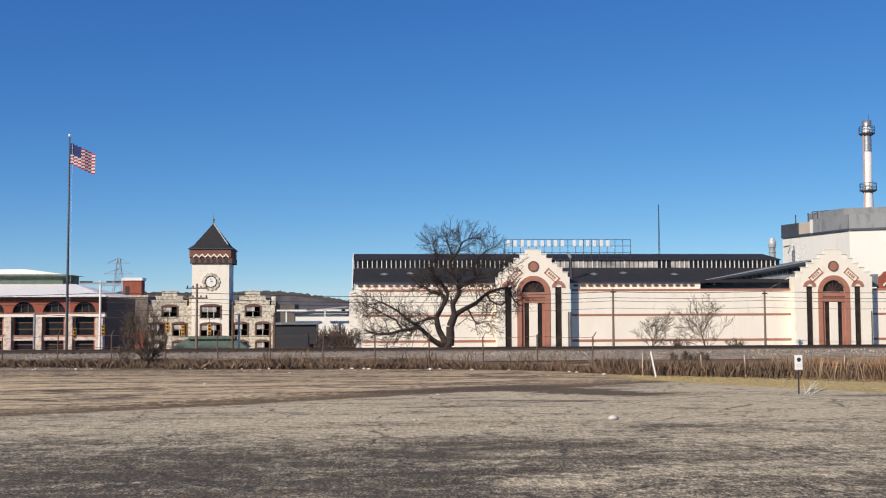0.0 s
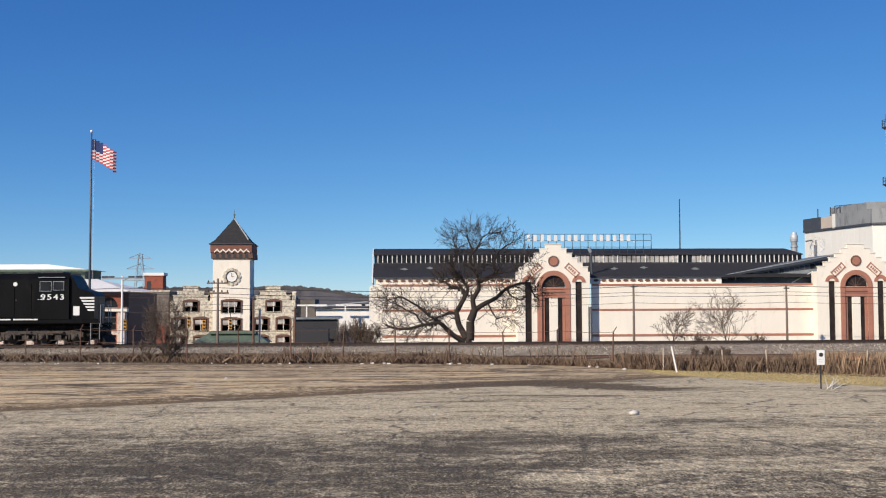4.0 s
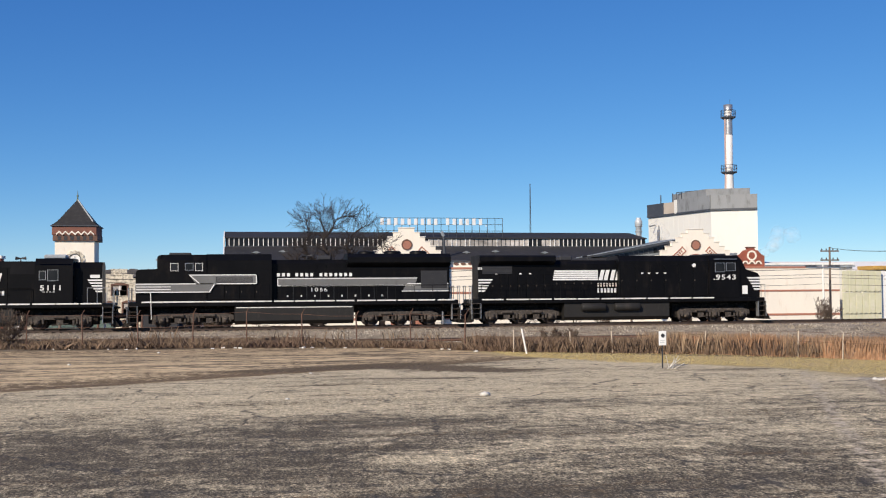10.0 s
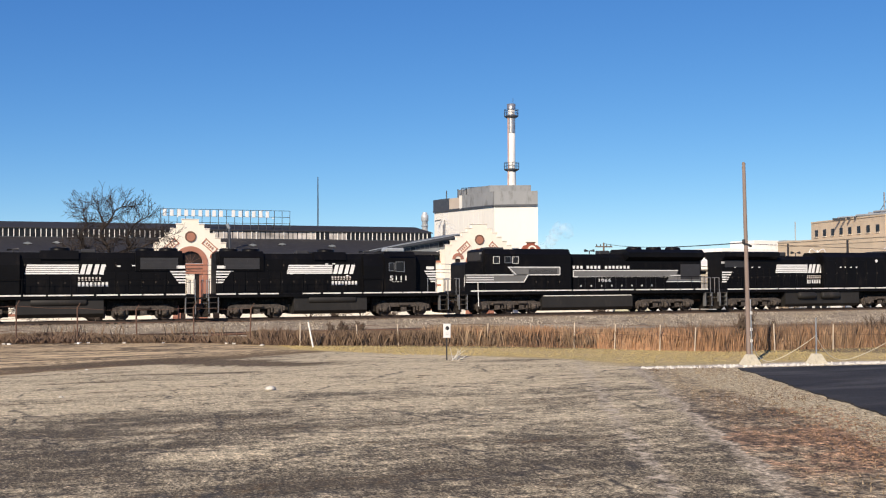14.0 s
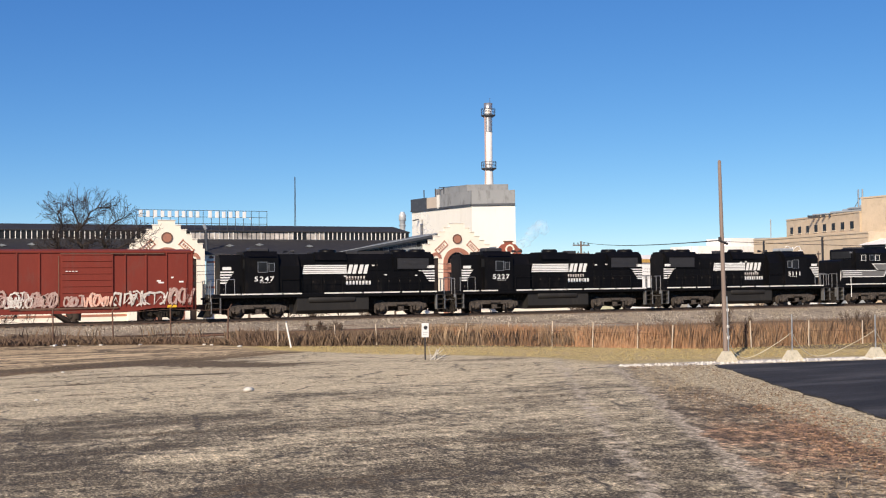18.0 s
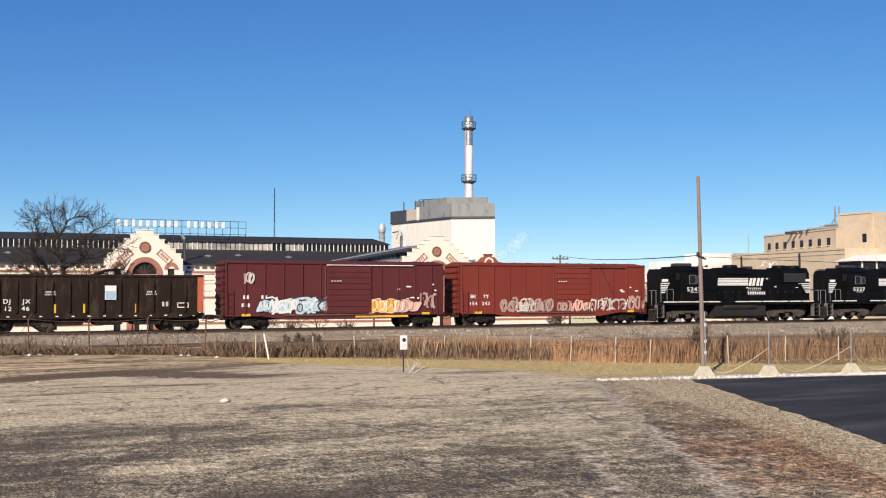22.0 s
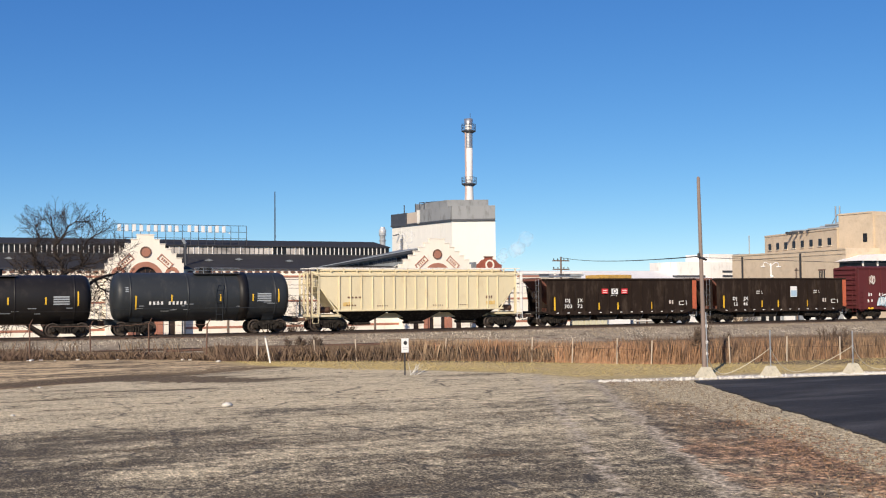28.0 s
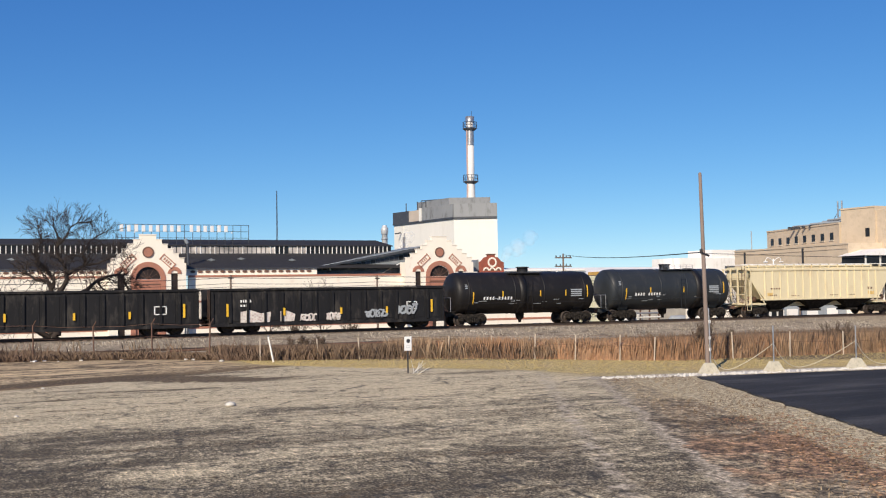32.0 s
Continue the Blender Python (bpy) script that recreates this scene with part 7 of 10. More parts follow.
    hood_doors(c, X(11.4), X(14.5), 3.0, 4.1, 0.97, 5)
    for u in (10.6, 11.5, 12.4, 13.3, 14.2, 15.1, 16.0, 16.9):
        part("door_mark", Mesh().box(X(u), X(u + 0.10), -1.065, -1.046, 1.98, 2.10), STRIPE, c)
        part("hood_door_seam", Mesh().box(X(u + 0.4), X(u + 0.43), -1.062, -1.046, 1.75, 2.68), IRON, c)
    cab_window(c, X(3.15), X(3.60), 3.74, 4.20, 1.5, LETTER)
    cab_window(c, X(4.08), X(4.55), 3.78, 4.20, 1.5, STEEL)
    cab_window(c, X(4.72), X(5.15), 3.74, 4.20, 1.5, LETTER)
    part("windscreen", Mesh().box(X(2.27), X(2.30), -1.15, 1.15, 3.95, 4.55), PANE, c)
    part("cab_roof_unit", Mesh().box(X(3.0), X(4.4), -0.6, 0.6, 4.76, 4.93, 0.05), IRON, c)
    horn(c, X(12.0), 4.45)
    fans(c, (16.0 + o, 17.8 + o, 19.6 + o), 4.84)
    part("exhaust_stack", Mesh().box(X(12.7), X(13.6), -0.35, 0.35, 4.45, 4.75, 0.06), IRON, c)
    tank_under(c, X(7.2), X(15.0), 0.20, 1.40, name="fuel_tank")
    part("tank_line", Mesh().box(X(7.3), X(14.9), -1.37, -1.35, 1.28, 1.34), STRIPE, c)
    bogie(c, X(4.6), (-2.0, 0, 2.0), 0.53, TRUCK_GREY, True)
    bogie(c, X(18.2), (-2.0, 0, 2.0), 0.53, TRUCK_GREY, True)
    step_well(c, X(0.75), 0.6)
    step_well(c, X(21.95), 0.55)
    handrail(c, X(10.2), X(21.6), 1.72, 10, NS_BLACK)
    m = Mesh().tube((X(0.95), -1.5, 2.9), (X(1.9), -1.5, 2.3), 0.03, n=5).tube((X(1.9), -1.5, 2.3), (X(1.95), -1.5, 0.6), 0.03, n=5)
    part("grab_rail", m, STRIPE, c)
    end_rails(c, X(0.5), 1.7, STEEL, -1)
    end_rails(c, X(22.2), 1.7, STEEL, 1)
    return c, L


def hood_locomotive(num, L, face, seed, names=True):
    """A four-axle road switcher; face is +1 when the cab stands near the leading (right) end."""
    c = car_thing("hood_locomotive", "black four-axle hood locomotive with white stripes, cab facing %s" % ("forward" if face > 0 else "backward"), L)
    X = lambda u: face * (u - L / 2)          # u runs from the long hood's end to the cab's end

    def span(u0, u1):
        return sorted((X(u0), X(u1)))
    part("deck", Mesh().box(*span(0.5, L - 0.5), -1.5, 1.5, 1.40, 1.66, 0.03), NS_BLACK, c)
    part("centre_sill", Mesh().box(*span(0.6, L - 0.6), -0.5, 0.5, 0.9, 1.40), UNDERFRAME, c)
    a, b = span(0.9, L - 1.0)
    sill_stripe(c, a, b, 1.66, -1.5, 11, seed)
    hood = [(-0.92, 1.66), (-0.92, 4.0), (-0.70, 4.38), (0.70, 4.38), (0.92, 4.0), (0.92, 1.66)]
    part("long_hood", Mesh().prism(hood, "x", *span(1.0, 12.7)), NS_BLACK, c)
    part("radiator_hood", Mesh().prism([(-1.0, 3.2), (-1.05, 4.15), (-0.78, 4.52), (0.78, 4.52), (1.05, 4.15), (1.0, 3.2)], "x", *span(1.2, 4.2)), NS_BLACK, c)
    part("blower_bulge", Mesh().prism([(-1.35, 1.66), (-1.35, 3.55), (-1.0, 4.25), (1.0, 4.25), (1.35, 3.55), (1.35, 1.66)], "x", *span(11.2, 12.7)), NS_BLACK, c)
    part("cab", Mesh().prism([(-1.5, 1.66), (-1.5, 4.1), (-1.05, 4.55), (1.05, 4.55), (1.5, 4.1), (1.5, 1.66)], "x", *span(12.7, 15.0)), NS_BLACK, c)
    part("short_nose", Mesh().prism([(-0.92, 1.66), (-0.92, 3.95), (-0.66, 4.32), (0.66, 4.32), (0.92, 3.95), (0.92, 1.66)], "x", *span(15.0, L - 1.15)), NS_BLACK, c)
    hood_doors(c, *span(15.1, L - 1.3), 1.8, 2.2, 0.92, 1, name="nose_door")
    for y0 in (-1.42, 0.96):
        part("windscreen", Mesh().box(*span(15.0, 15.03), y0, y0 + 0.46, 3.4, 4.0), PANE, c)
    hood_doors(c, *span(1.4, 11.0), 1.8, 3.1, 0.92, 12)
    hood_doors(c, *span(4.4, 11.0), 3.2, 3.95, 0.92, 6, name="upper_door")
    grille(c, *span(1.5, 3.9), 3.3, 4.05, 1.04, 8)
    fans(c, (X(2.0), X(3.5)), 4.5, 0.62)
    part("exhaust_stack", Mesh().box(*span(6.6, 7.5), -0.3, 0.3, 4.36, 4.62, 0.05), IRON, c)
    part("dynamic_brake_housing", Mesh().prism([(-1.1, 3.95), (-0.85, 4.50), (0.85, 4.50), (1.1, 3.95)], "x", *span(7.7, 10.0)), NS_BLACK, c)
    fans(c, (X(8.8),), 4.5, 0.62)
    horn(c, X(11.6), 4.3)
    part("cab_roof_unit", Mesh().box(*span(13.1, 14.5), -0.55, 0.55, 4.53, 4.82, 0.08), PALE_GREY if face > 0 else IRON, c)
    cab_window(c, *span(13.0, 13.35), 3.20, 3.72, 1.5)
    cab_window(c, *span(13.5, 14.1), 3.14, 3.80, 1.5)
    part("cab_awning", Mesh().box(*span(12.95, 14.8), -1.62, -1.5, 4.22, 4.26), NS_BLACK, c)
    number(num, 0.46, X(13.7), -1.52, 2.66, c, 1.3)
    bars(c, *span(13.2, 14.0), 2.40, 2.44, -1.505, 4)
    lo, hi = span(5.8, 10.6)
    if face > 0:
        logo(c, lo, hi, 2.98, 3.62, -0.965, names)
    else:
        logo(c, lo - 0.3, hi - 0.3, 2.98, 3.62, -0.965, names)
    stripes_at_end(c, X(L - 1.15), X(L - 2.0), 2.3, 3.2, -0.955)
    stripes_at_end(c, X(1.0), X(1.95), 2.3, 3.2, -0.955)
    part("end_number_box", Mesh().box(*span(L - 1.9, L - 1.3), -0.96, -0.93, 3.3, 3.5), LETTER, c)
    part("end_number_box", Mesh().box(*span(1.05, 1.6), -1.07, -1.04, 3.35, 3.55), LETTER, c)
    rng = random.Random(seed)
    for _ in range(7):
        u = rng.uniform(1.8, 11)
        part("data_mark", Mesh().box(X(u) - 0.1, X(u) + 0.1, -0.975, -0.955, (zz := rng.uniform(2.7, 3.7)), zz + 0.08), LETTER, c)
    tank_under(c, *span(6.2, 11.4), 0.24, 1.40)
    for s in (-1, 1):
        part("air_reservoir", Mesh().lathe([(0, 0), (0.2, 0.02), (0.25, 0.1), (0.25, 3.3), (0.2, 3.4), (0, 3.42)], "x", (min(X(7.2), X(10.6)), s * 1.25, 1.22), 12), TANK_STEEL, c)
    bogie(c, X(3.7), (-1.37, 1.37), 0.51, TRUCK_GREY, True)
    bogie(c, X(L - 3.7), (-1.37, 1.37), 0.51, TRUCK_GREY, True)
    step_well(c, X(0.75), 0.6)
    step_well(c, X(L - 0.75), 0.6)
    handrail(c, *span(1.0, 12.5), 1.66, 9, NS_BLACK)
    handrail(c, *span(L - 2.0, L - 0.8), 1.66, 3, STEEL)
    end_rails(c, X(0.42), 1.66, STEEL, -face)
    end_rails(c, X(L - 0.42), 1.66, STEEL, face)
    return c, L


def ribbon(m, pts, w, y, t=0.003):
    """A flat stroke of paint along the points (x, z), in one piece."""
    n = len(pts)
    closed = n > 3 and math.hypot(pts[0][0] - pts[-1][0], pts[0][1] - pts[-1][1]) < 1e-6
    i = len(m.v)
    for j in range(n):
        a = pts[(j - 1) % (n - 1)] if closed else pts[max(0, j - 1)]
        b = pts[(j + 1) % (n - 1)] if closed else pts[min(n - 1, j + 1)]
        L = max(1e-4, math.hypot(b[0] - a[0], b[1] - a[1]))
        nx, nz = -(b[1] - a[1]) / L * w / 2, (b[0] - a[0]) / L * w / 2
        m.v += [(pts[j][0] + nx, y - t, pts[j][1] + nz), (pts[j][0] - nx, y - t, pts[j][1] - nz), (pts[j][0] + nx, y, pts[j][1] + nz), (pts[j][0] - nx, y, pts[j][1] - nz)]
    for j in range(n - 1):
        a, b = i + 4 * j, i + 4 * j + 4
        m.f += [(a, b, b + 1, a + 1), (a, a + 2, b + 2, b), (a + 1, b + 1, b + 3, a + 3)]
        m.s += [False] * 3


def stroke_points(rng, cx, cz, w, h):
    """A bent stroke such as a sprayed letter has: an upright, a bow, a loop or a zigzag."""
    kind = rng.choice(("bow", "bow", "loop", "zigzag", "upright"))
    lean = rng.uniform(-0.05, 0.3) * h
    if kind == "upright":
        p = [(0, -0.5), (0.05, 0.0), (0.0, 0.5)]
    elif kind == "zigzag":
        p = [(-0.5, 0.5), (-0.4, -0.5), (0.0, 0.15), (0.35, -0.5), (0.5, 0.5)]
    elif kind == "loop":
        p = [(0.42 * math.cos(a * 0.785 + 0.6), 0.45 * math.sin(a * 0.785 + 0.6)) for a in range(9)]
    else:
        s = rng.choice((-1, 1))
        p = [(s * 0.45 * math.cos(radians(-80 + 40 * a)) - s * 0.15, 0.5 * math.sin(radians(-80 + 40 * a))) for a in range(5)] + [(-s * 0.4, 0.42)]
    return [(cx + u * w + lean * v + rng.uniform(-0.02, 0.02), cz + v * h) for u, v in p]


def spray(car, x0, x1, z0, z1, y, mats, seed, n=16):
    """A painted piece of overlapping letter shapes that cannot be read: rounded fills, outlines and loose strokes."""
    rng = random.Random(seed)
    w0, h0 = (x1 - x0) / n, z1 - z0
    solid = w0 * 1.4 < h0 and mats[0] in (SPRAY_BLUE, SPRAY_YELLOW)
    for i in range(n):
        t = (i + 0.5) / n
        cx = x0 + (x1 - x0) * t + rng.uniform(-0.2, 0.2) * w0
        h = h0 * rng.uniform(0.62, 1.0)
        w = w0 * rng.uniform(1.1, 1.6)
        cz = z0 + h / 2 + rng.uniform(0, h0 - h) * 0.6
        mat = mats[min(len(mats) - 1, int(t * len(mats)))]
        yy = y - 0.0015 * (i % 3)
        m = Mesh()
        if solid:
            lobes, turn, k, slant = rng.choice((2, 3, 4)), rng.uniform(0, 6.28), 18, rng.uniform(-0.1, 0.3)
            rim = []
            for j in range(k):
                a = 2 * math.pi * j / k
                r = 0.92 + 0.12 * math.sin(lobes * a + turn)
                u, v = math.cos(a), math.sin(a)
                p = (0.62 * w * r * math.copysign(abs(u) ** 0.6, u), 0.5 * h * min(1.0, r) * math.copysign(abs(v) ** 0.6, v))
                rim.append((cx + p[0] + slant * p[1], cz + p[1]))
            m.prism(rim, "y", yy - 0.003, yy)
            part("graffiti", m, mat, car)
            edge = Mesh()
            ribbon(edge, rim + rim[:1], 0.035, yy - 0.006)
            part("graffiti_outline", edge, SPRAY_DARK if rng.random() < 0.7 else LETTER, car)
            m = Mesh()
            ribbon(m, stroke_points(rng, cx, cz, w * 0.8, h * 0.7), rng.uniform(0.05, 0.11), yy - 0.010)
            part("graffiti_stroke", m, rng.choice((SPRAY_DARK, LETTER, LETTER, mat)), car)
        else:
            for q in range(2):
                m = Mesh()
                ribbon(m, stroke_points(rng, cx + rng.uniform(-0.3, 0.3) * w0, cz, w, h), rng.uniform(0.08, 0.17), yy - 0.003 * q)
                part("graffiti_stroke", m, mat, car)


def ladder(car, x, y, z0, z1, w, mat):
    m = Mesh()
    for q in (-w / 2, w / 2):
        m.tube((x + q, y, z0), (x + q, y, z1), 0.02, n=4)
    n = int((z1 - z0) / 0.42)
    for i in range(n + 1):
        m.tube((x - w / 2, y, z0 + i * 0.42), (x + w / 2, y, z0 + i * 0.42), 0.016, n=4)
    part("ladder", m, mat, car)


def end_ladder(car, x, y0, z0, z1, mat):
    m = Mesh()
    for q in (y0, y0 + 0.42):
        m.tube((x, q, z0), (x, q, z1), 0.02, n=4)
    for i in range(int((z1 - z0) / 0.42) + 1):
        m.tube((x, y0, z0 + i * 0.42), (x, y0 + 0.42, z0 + i * 0.42), 0.016, n=4)
    part("end_ladder", m, mat, car)


def freight_running_gear(c, L, inset=2.5, r=0.457):
    bogie(c, -L / 2 + inset, (-0.88, 0.88), r, UNDERFRAME, False)
    bogie(c, L / 2 - inset, (-0.88, 0.88), r, UNDERFRAME, False)


def boxcar(L, paint, seed, maroon):
    c = car_thing("boxcar", ("maroon" if maroon else "brick-red") + " ribbed boxcar with sliding door and sprayed graffiti", L)
    e = L / 2 - 0.72
    top, bot = 4.64, 0.95
    part("body", Mesh().prism([(-1.45, bot), (-1.45, top - 0.12), (0, top + 0.08), (1.45, top - 0.12), (1.45, bot)], "x", -e, e), paint, c)
    part("roof_eave", Mesh().box(-e - 0.02, e + 0.02, -1.53, -1.42, top - 0.2, top - 0.06, 0.02), paint, c)
    part("side_sill", Mesh().prism([(-e, 0.99), (e, 0.99), (e, 0.88), (e - 2.5, 0.88), (e - 4.2, 0.62), (-e + 4.2, 0.62), (-e + 2.5, 0.88), (-e, 0.88)], "y", -1.5, -1.42), paint, c)
    part("underframe", Mesh().box(-e, e, -0.4, 0.4, 0.62, 0.95), UNDERFRAME, c)
    d0, d1 = (-0.2, 3.0) if not maroon else (-0.9, 2.4)
    xs = [-e + 0.05 + i * 1.32 for i in range(int((d0 + e) / 1.32) + 1)] + [d1 + 0.75 + i * 1.30 for i in range(int((e - d1 - 0.75) / 1.30) + 1)] + [e - 0.08]
    for x in xs:
        part("side_rib", Mesh().box(x - 0.045, x + 0.045, -1.525, -1.44, bot, top - 0.2, 0.015), paint, c)
    # roof ribs
    for i in range(14):
        x = -e + (i + 0.5) * 2 * e / 14
        part("roof_rib", Mesh().prism([(-1.45, top - 0.12), (0, top + 0.08), (1.45, top - 0.12), (1.45, top - 0.09), (0, top + 0.11), (-1.45, top - 0.09)], "x", x - 0.03, x + 0.03), paint, c)
    door = part("door", Mesh().box(d0, d1, -1.56, -1.46, bot + 0.08, top - 0.25, 0.02), paint, c, "corrugated sliding door")
    for i in range(8):
        z = bot + 0.55 + i * 0.40
        part("door_rib", Mesh().box(d0 + 0.1, d1 - 0.1, -1.60, -1.55, z, z + 0.07, 0.015), paint, door)
    part("lock_bar", Mesh().tube((d0 - 0.1, -1.58, bot + 0.1), (d0 - 0.1, -1.58, top - 0.4), 0.03, n=5), RUST, door)
    part("door_track", Mesh().box(d0 - 3.0, d1 + 0.3, -1.60, -1.48, bot - 0.06, bot + 0.04), RUST, c)
    part("upper_track", Mesh().box(d0, d1 + 3.2, -1.58, -1.46, top - 0.28, top - 0.22), LETTER if maroon else RUST, c)
    # corrugated ends
    for s in (-1, 1):
        for i in range(8):
            z = bot + 0.25 + i * 0.45
            part("end_rib", Mesh().box(*sorted((s * e, s * (e + 0.10))), -1.3, 1.3, z, z + 0.22, 0.05), paint, c)
        end_ladder(c, s * (e + 0.16), -1.35, 0.7, 4.3 if s < 0 else 2.2, paint)
    ladder(c, -e + 0.3, -1.56, 0.75, 2.6, 0.42, paint)
    ladder(c, e - 0.3, -1.56, 0.75, 2.6, 0.42, paint)
    # reporting marks and data as bars
    x = -e + 1.7
    if maroon:
        for a, n in ((-0.5, 2), (0.75, 2)):
            bars(c, x + a, x + a + 0.5, 2.05, 2.30, -1.455, n)
            bars(c, x + a - 0.1, x + a + 0.55, 1.50, 1.75, -1.455, 3)
    else:
        for words, a, z in (("BK", -0.70, 2.15), ("TY", 0.34, 2.15), ("154", -0.70, 1.62), ("243", 0.34, 1.62)):
            number(words, 0.36, x + a, -1.458, z, c, 1.1)
    bars(c, d0 + 0.3, d0 + 1.1, 3.25, 3.31, -1.61, 4)
    for s in (-1, 1):
        part("yellow_plate", Mesh().box(s * (e - 1.4) - 0.3, s * (e - 1.4) + 0.3, -1.51, -1.50, 0.89, 1.05), YELLOW, c)
    rng = random.Random(seed)
    for _ in range(8):
        xx = rng.uniform(e - 4.5, e - 0.6)
        part("data_mark", Mesh().box(xx, xx + rng.uniform(0.15, 0.4), -1.458, -1.44, (zz := rng.uniform(1.4, 3.0)), zz + 0.1), LETTER, c)
    if maroon:
        spray(c, -e + 2.2, -e + 8.6, 0.98, 2.25, -1.53, (SPRAY_BLUE, SPRAY_BLUE, SPRAY_BLUE, SPRAY_PALE), seed, 14)
        spray(c, -e + 2.6, -e + 8.8, 1.0, 2.2, -1.545, (LETTER, SPRAY_BLUE, SPRAY_DARK), seed + 3, 5)
        spray(c, 2.3, 6.0, 0.98, 2.1, -1.53, (SPRAY_YELLOW, SPRAY_PINK), seed + 1, 6)
        spray(c, 6.3, 7.4, 1.3, 2.6, -1.53, (SPRAY_FADED,), seed + 6, 3)
        spray(c, -e + 1.2, -e + 1.9, 3.0, 4.0, -1.53, (SPRAY_FADED, SPRAY_PALE), seed + 2, 3)
        part("orange_drip", Mesh().box(1.2, 5.2, -1.525, -1.5, 0.72, 0.86), SPRAY_YELLOW, c)
    else:
        spray(c, -e + 3.2, -0.4, 0.98, 2.1, -1.53, (SPRAY_FADED, SPRAY_PALE, SPRAY_FADED), seed, 8)
        spray(c, -e + 3.4, -0.8, 0.98, 1.8, -1.535, (SPRAY_FADED, SPRAY_PALE, SPRAY_FADED), seed + 2, 10)
        spray(c, -0.1, 2.8, 1.0, 1.9, -1.61, (SPRAY_FADED, SPRAY_PINK), seed + 7, 9)
        spray(c, 3.0, 6.2, 1.0, 2.05, -1.53, (SPRAY_PALE,), seed + 4, 5)
        spray(c, 6.4, e - 0.3, 1.0, 2.3, -1.53, (SPRAY_FADED,), seed + 5, 4)
    freight_running_gear(c, L, 2.55)
    return c, L


def open_hopper(L, seed, placards):
    c = car_thing("open_hopper_car", "dark brown open-top hopper car with rusty rim and orange end", L)
    e = L / 2 - 0.75
    top = 3.55
    # hollow body: two sides, floor and end slopes
    for s in (-1, 1):
        a, b = sorted((s * 1.52, s * 1.44))
        part("side", Mesh().box(-e + 0.6, e - 0.3, a, b, 1.15, top), HOP_BROWN, c)
        part("side_sill", Mesh().prism([(-e, 1.15), (e, 1.15), (e - 1.2, 0.85), (-e + 1.2, 0.85)], "y", *sorted((s * 1.46, s * 1.54))), HOP_BROWN, c)
        part("top_chord", Mesh().box(-e + 0.2, e, *sorted((s * 1.42, s * 1.58)), top - 0.06, top + 0.10, 0.03), HOP_BROWN, c)
    part("floor", Mesh().box(-e + 1.5, e - 1.5, -1.44, 1.44, 1.1, 1.35), HOP_RUST, c)
    for s in (-1, 1):
        part("slope_sheet", Mesh().prism([(s * (e - 0.1), top - 0.1), (s * (e - 2.6), 1.25), (s * (e - 2.7), 1.3), (s * (e - 0.2), top)], "y", -1.44, 1.44), HOP_RUST if s < 0 else HOP_ORANGE, c)
        part("end_chord", Mesh().box(*sorted((s * (e - 0.15), s * e)), -1.5, 1.5, top - 0.1, top + 0.12, 0.03), HOP_RUST, c)
        part("end_post", Mesh().box(*sorted((s * (e - 0.15), s * e)), -1.5, -1.3, 1.1, top, 0.02), HOP_ORANGE if s > 0 else HOP_BROWN, c)
        part("end_platform", Mesh().box(*sorted((s * (e - 1.2), s * (e + 0.1))), -1.45, 1.45, 0.98, 1.12), UNDERFRAME, c)
        for q in (-0.5, 0.5):
            part("end_brace", Mesh().tube((s * (e - 0.1), q * 1.6, top - 0.4), (s * (e - 0.4), q * 1.6, 1.1), 0.06, n=6), WHITE if s > 0 else UNDERFRAME, c)
        end_ladder(c, s * (e + 0.06), -1.4, 0.6, 3.6, STEEL)
    part("orange_corner", Mesh().prism([(e - 0.40, 1.2), (e - 0.02, 1.2), (e - 0.02, top - 0.05), (e - 0.40, top - 0.05)], "y", -1.555, -1.52), HOP_ORANGE, c)
    part("brake_wheel", Mesh().ring((-e - 0.02, -0.5, 2.4), "x", 0.28, 0.23, 0, 360, 14, 0, 0.04), IRON, c)
    part("centre_sill", Mesh().box(-e + 2, e - 2, -0.35, 0.35, 0.55, 1.1, 0.05), IRON, c)
    for x in (-3.6, -1.2, 1.2, 3.6):
        m = Mesh().prism([(x - 1.15, 1.15), (x + 1.15, 1.15), (x + 0.75, 0.42), (x - 0.75, 0.42)], "y", -1.25, 1.25)
        bay = part("hopper_bay", m, UNDERFRAME, c)
        part("discharge_door", Mesh().prism([(x + 0.78, 0.45), (x + 0.84, 0.45), (x + 1.2, 1.08), (x + 1.14, 1.08)], "y", -1.27, 1.27), IRON, bay)
    n = 13
    for i in range(n):
        x = -e + 0.9 + i * (2 * e - 2.1) / (n - 1)
        part("side_stake", Mesh().prism([(-1.52, top - 0.1), (-1.62, top - 0.5), (-1.62, 1.3), (-1.52, 1.16)], "x", x - 0.055, x + 0.055), HOP_BROWN, c)
    for i in range(n):
        x = -e + 1.5 + i * (2 * e - 3.0) / (n - 1)
        part("rivet_plate", Mesh().box(x - 0.09, x + 0.09, -1.555, -1.535, 0.98, 1.04), LETTER, c)
    for words, x, z in (("DJ", 2.45, 1.95), ("JX", 3.48, 1.95), ("303" if placards else "12", 2.45, 1.5), ("72" if placards else "46", 3.48, 1.5)):
        number(words, 0.38, -e + x, -1.53, z, c, 1.1)
    for x, h in ((-e + 1.25, 1.0), (-e + 5.2, 0.55), (-0.3, 0.55), (2.9, 0.55)):
        part("reflector", Mesh().box(x - 0.06, x + 0.06, -1.55, -1.525, 1.22, 1.22 + h), YELLOW, c)
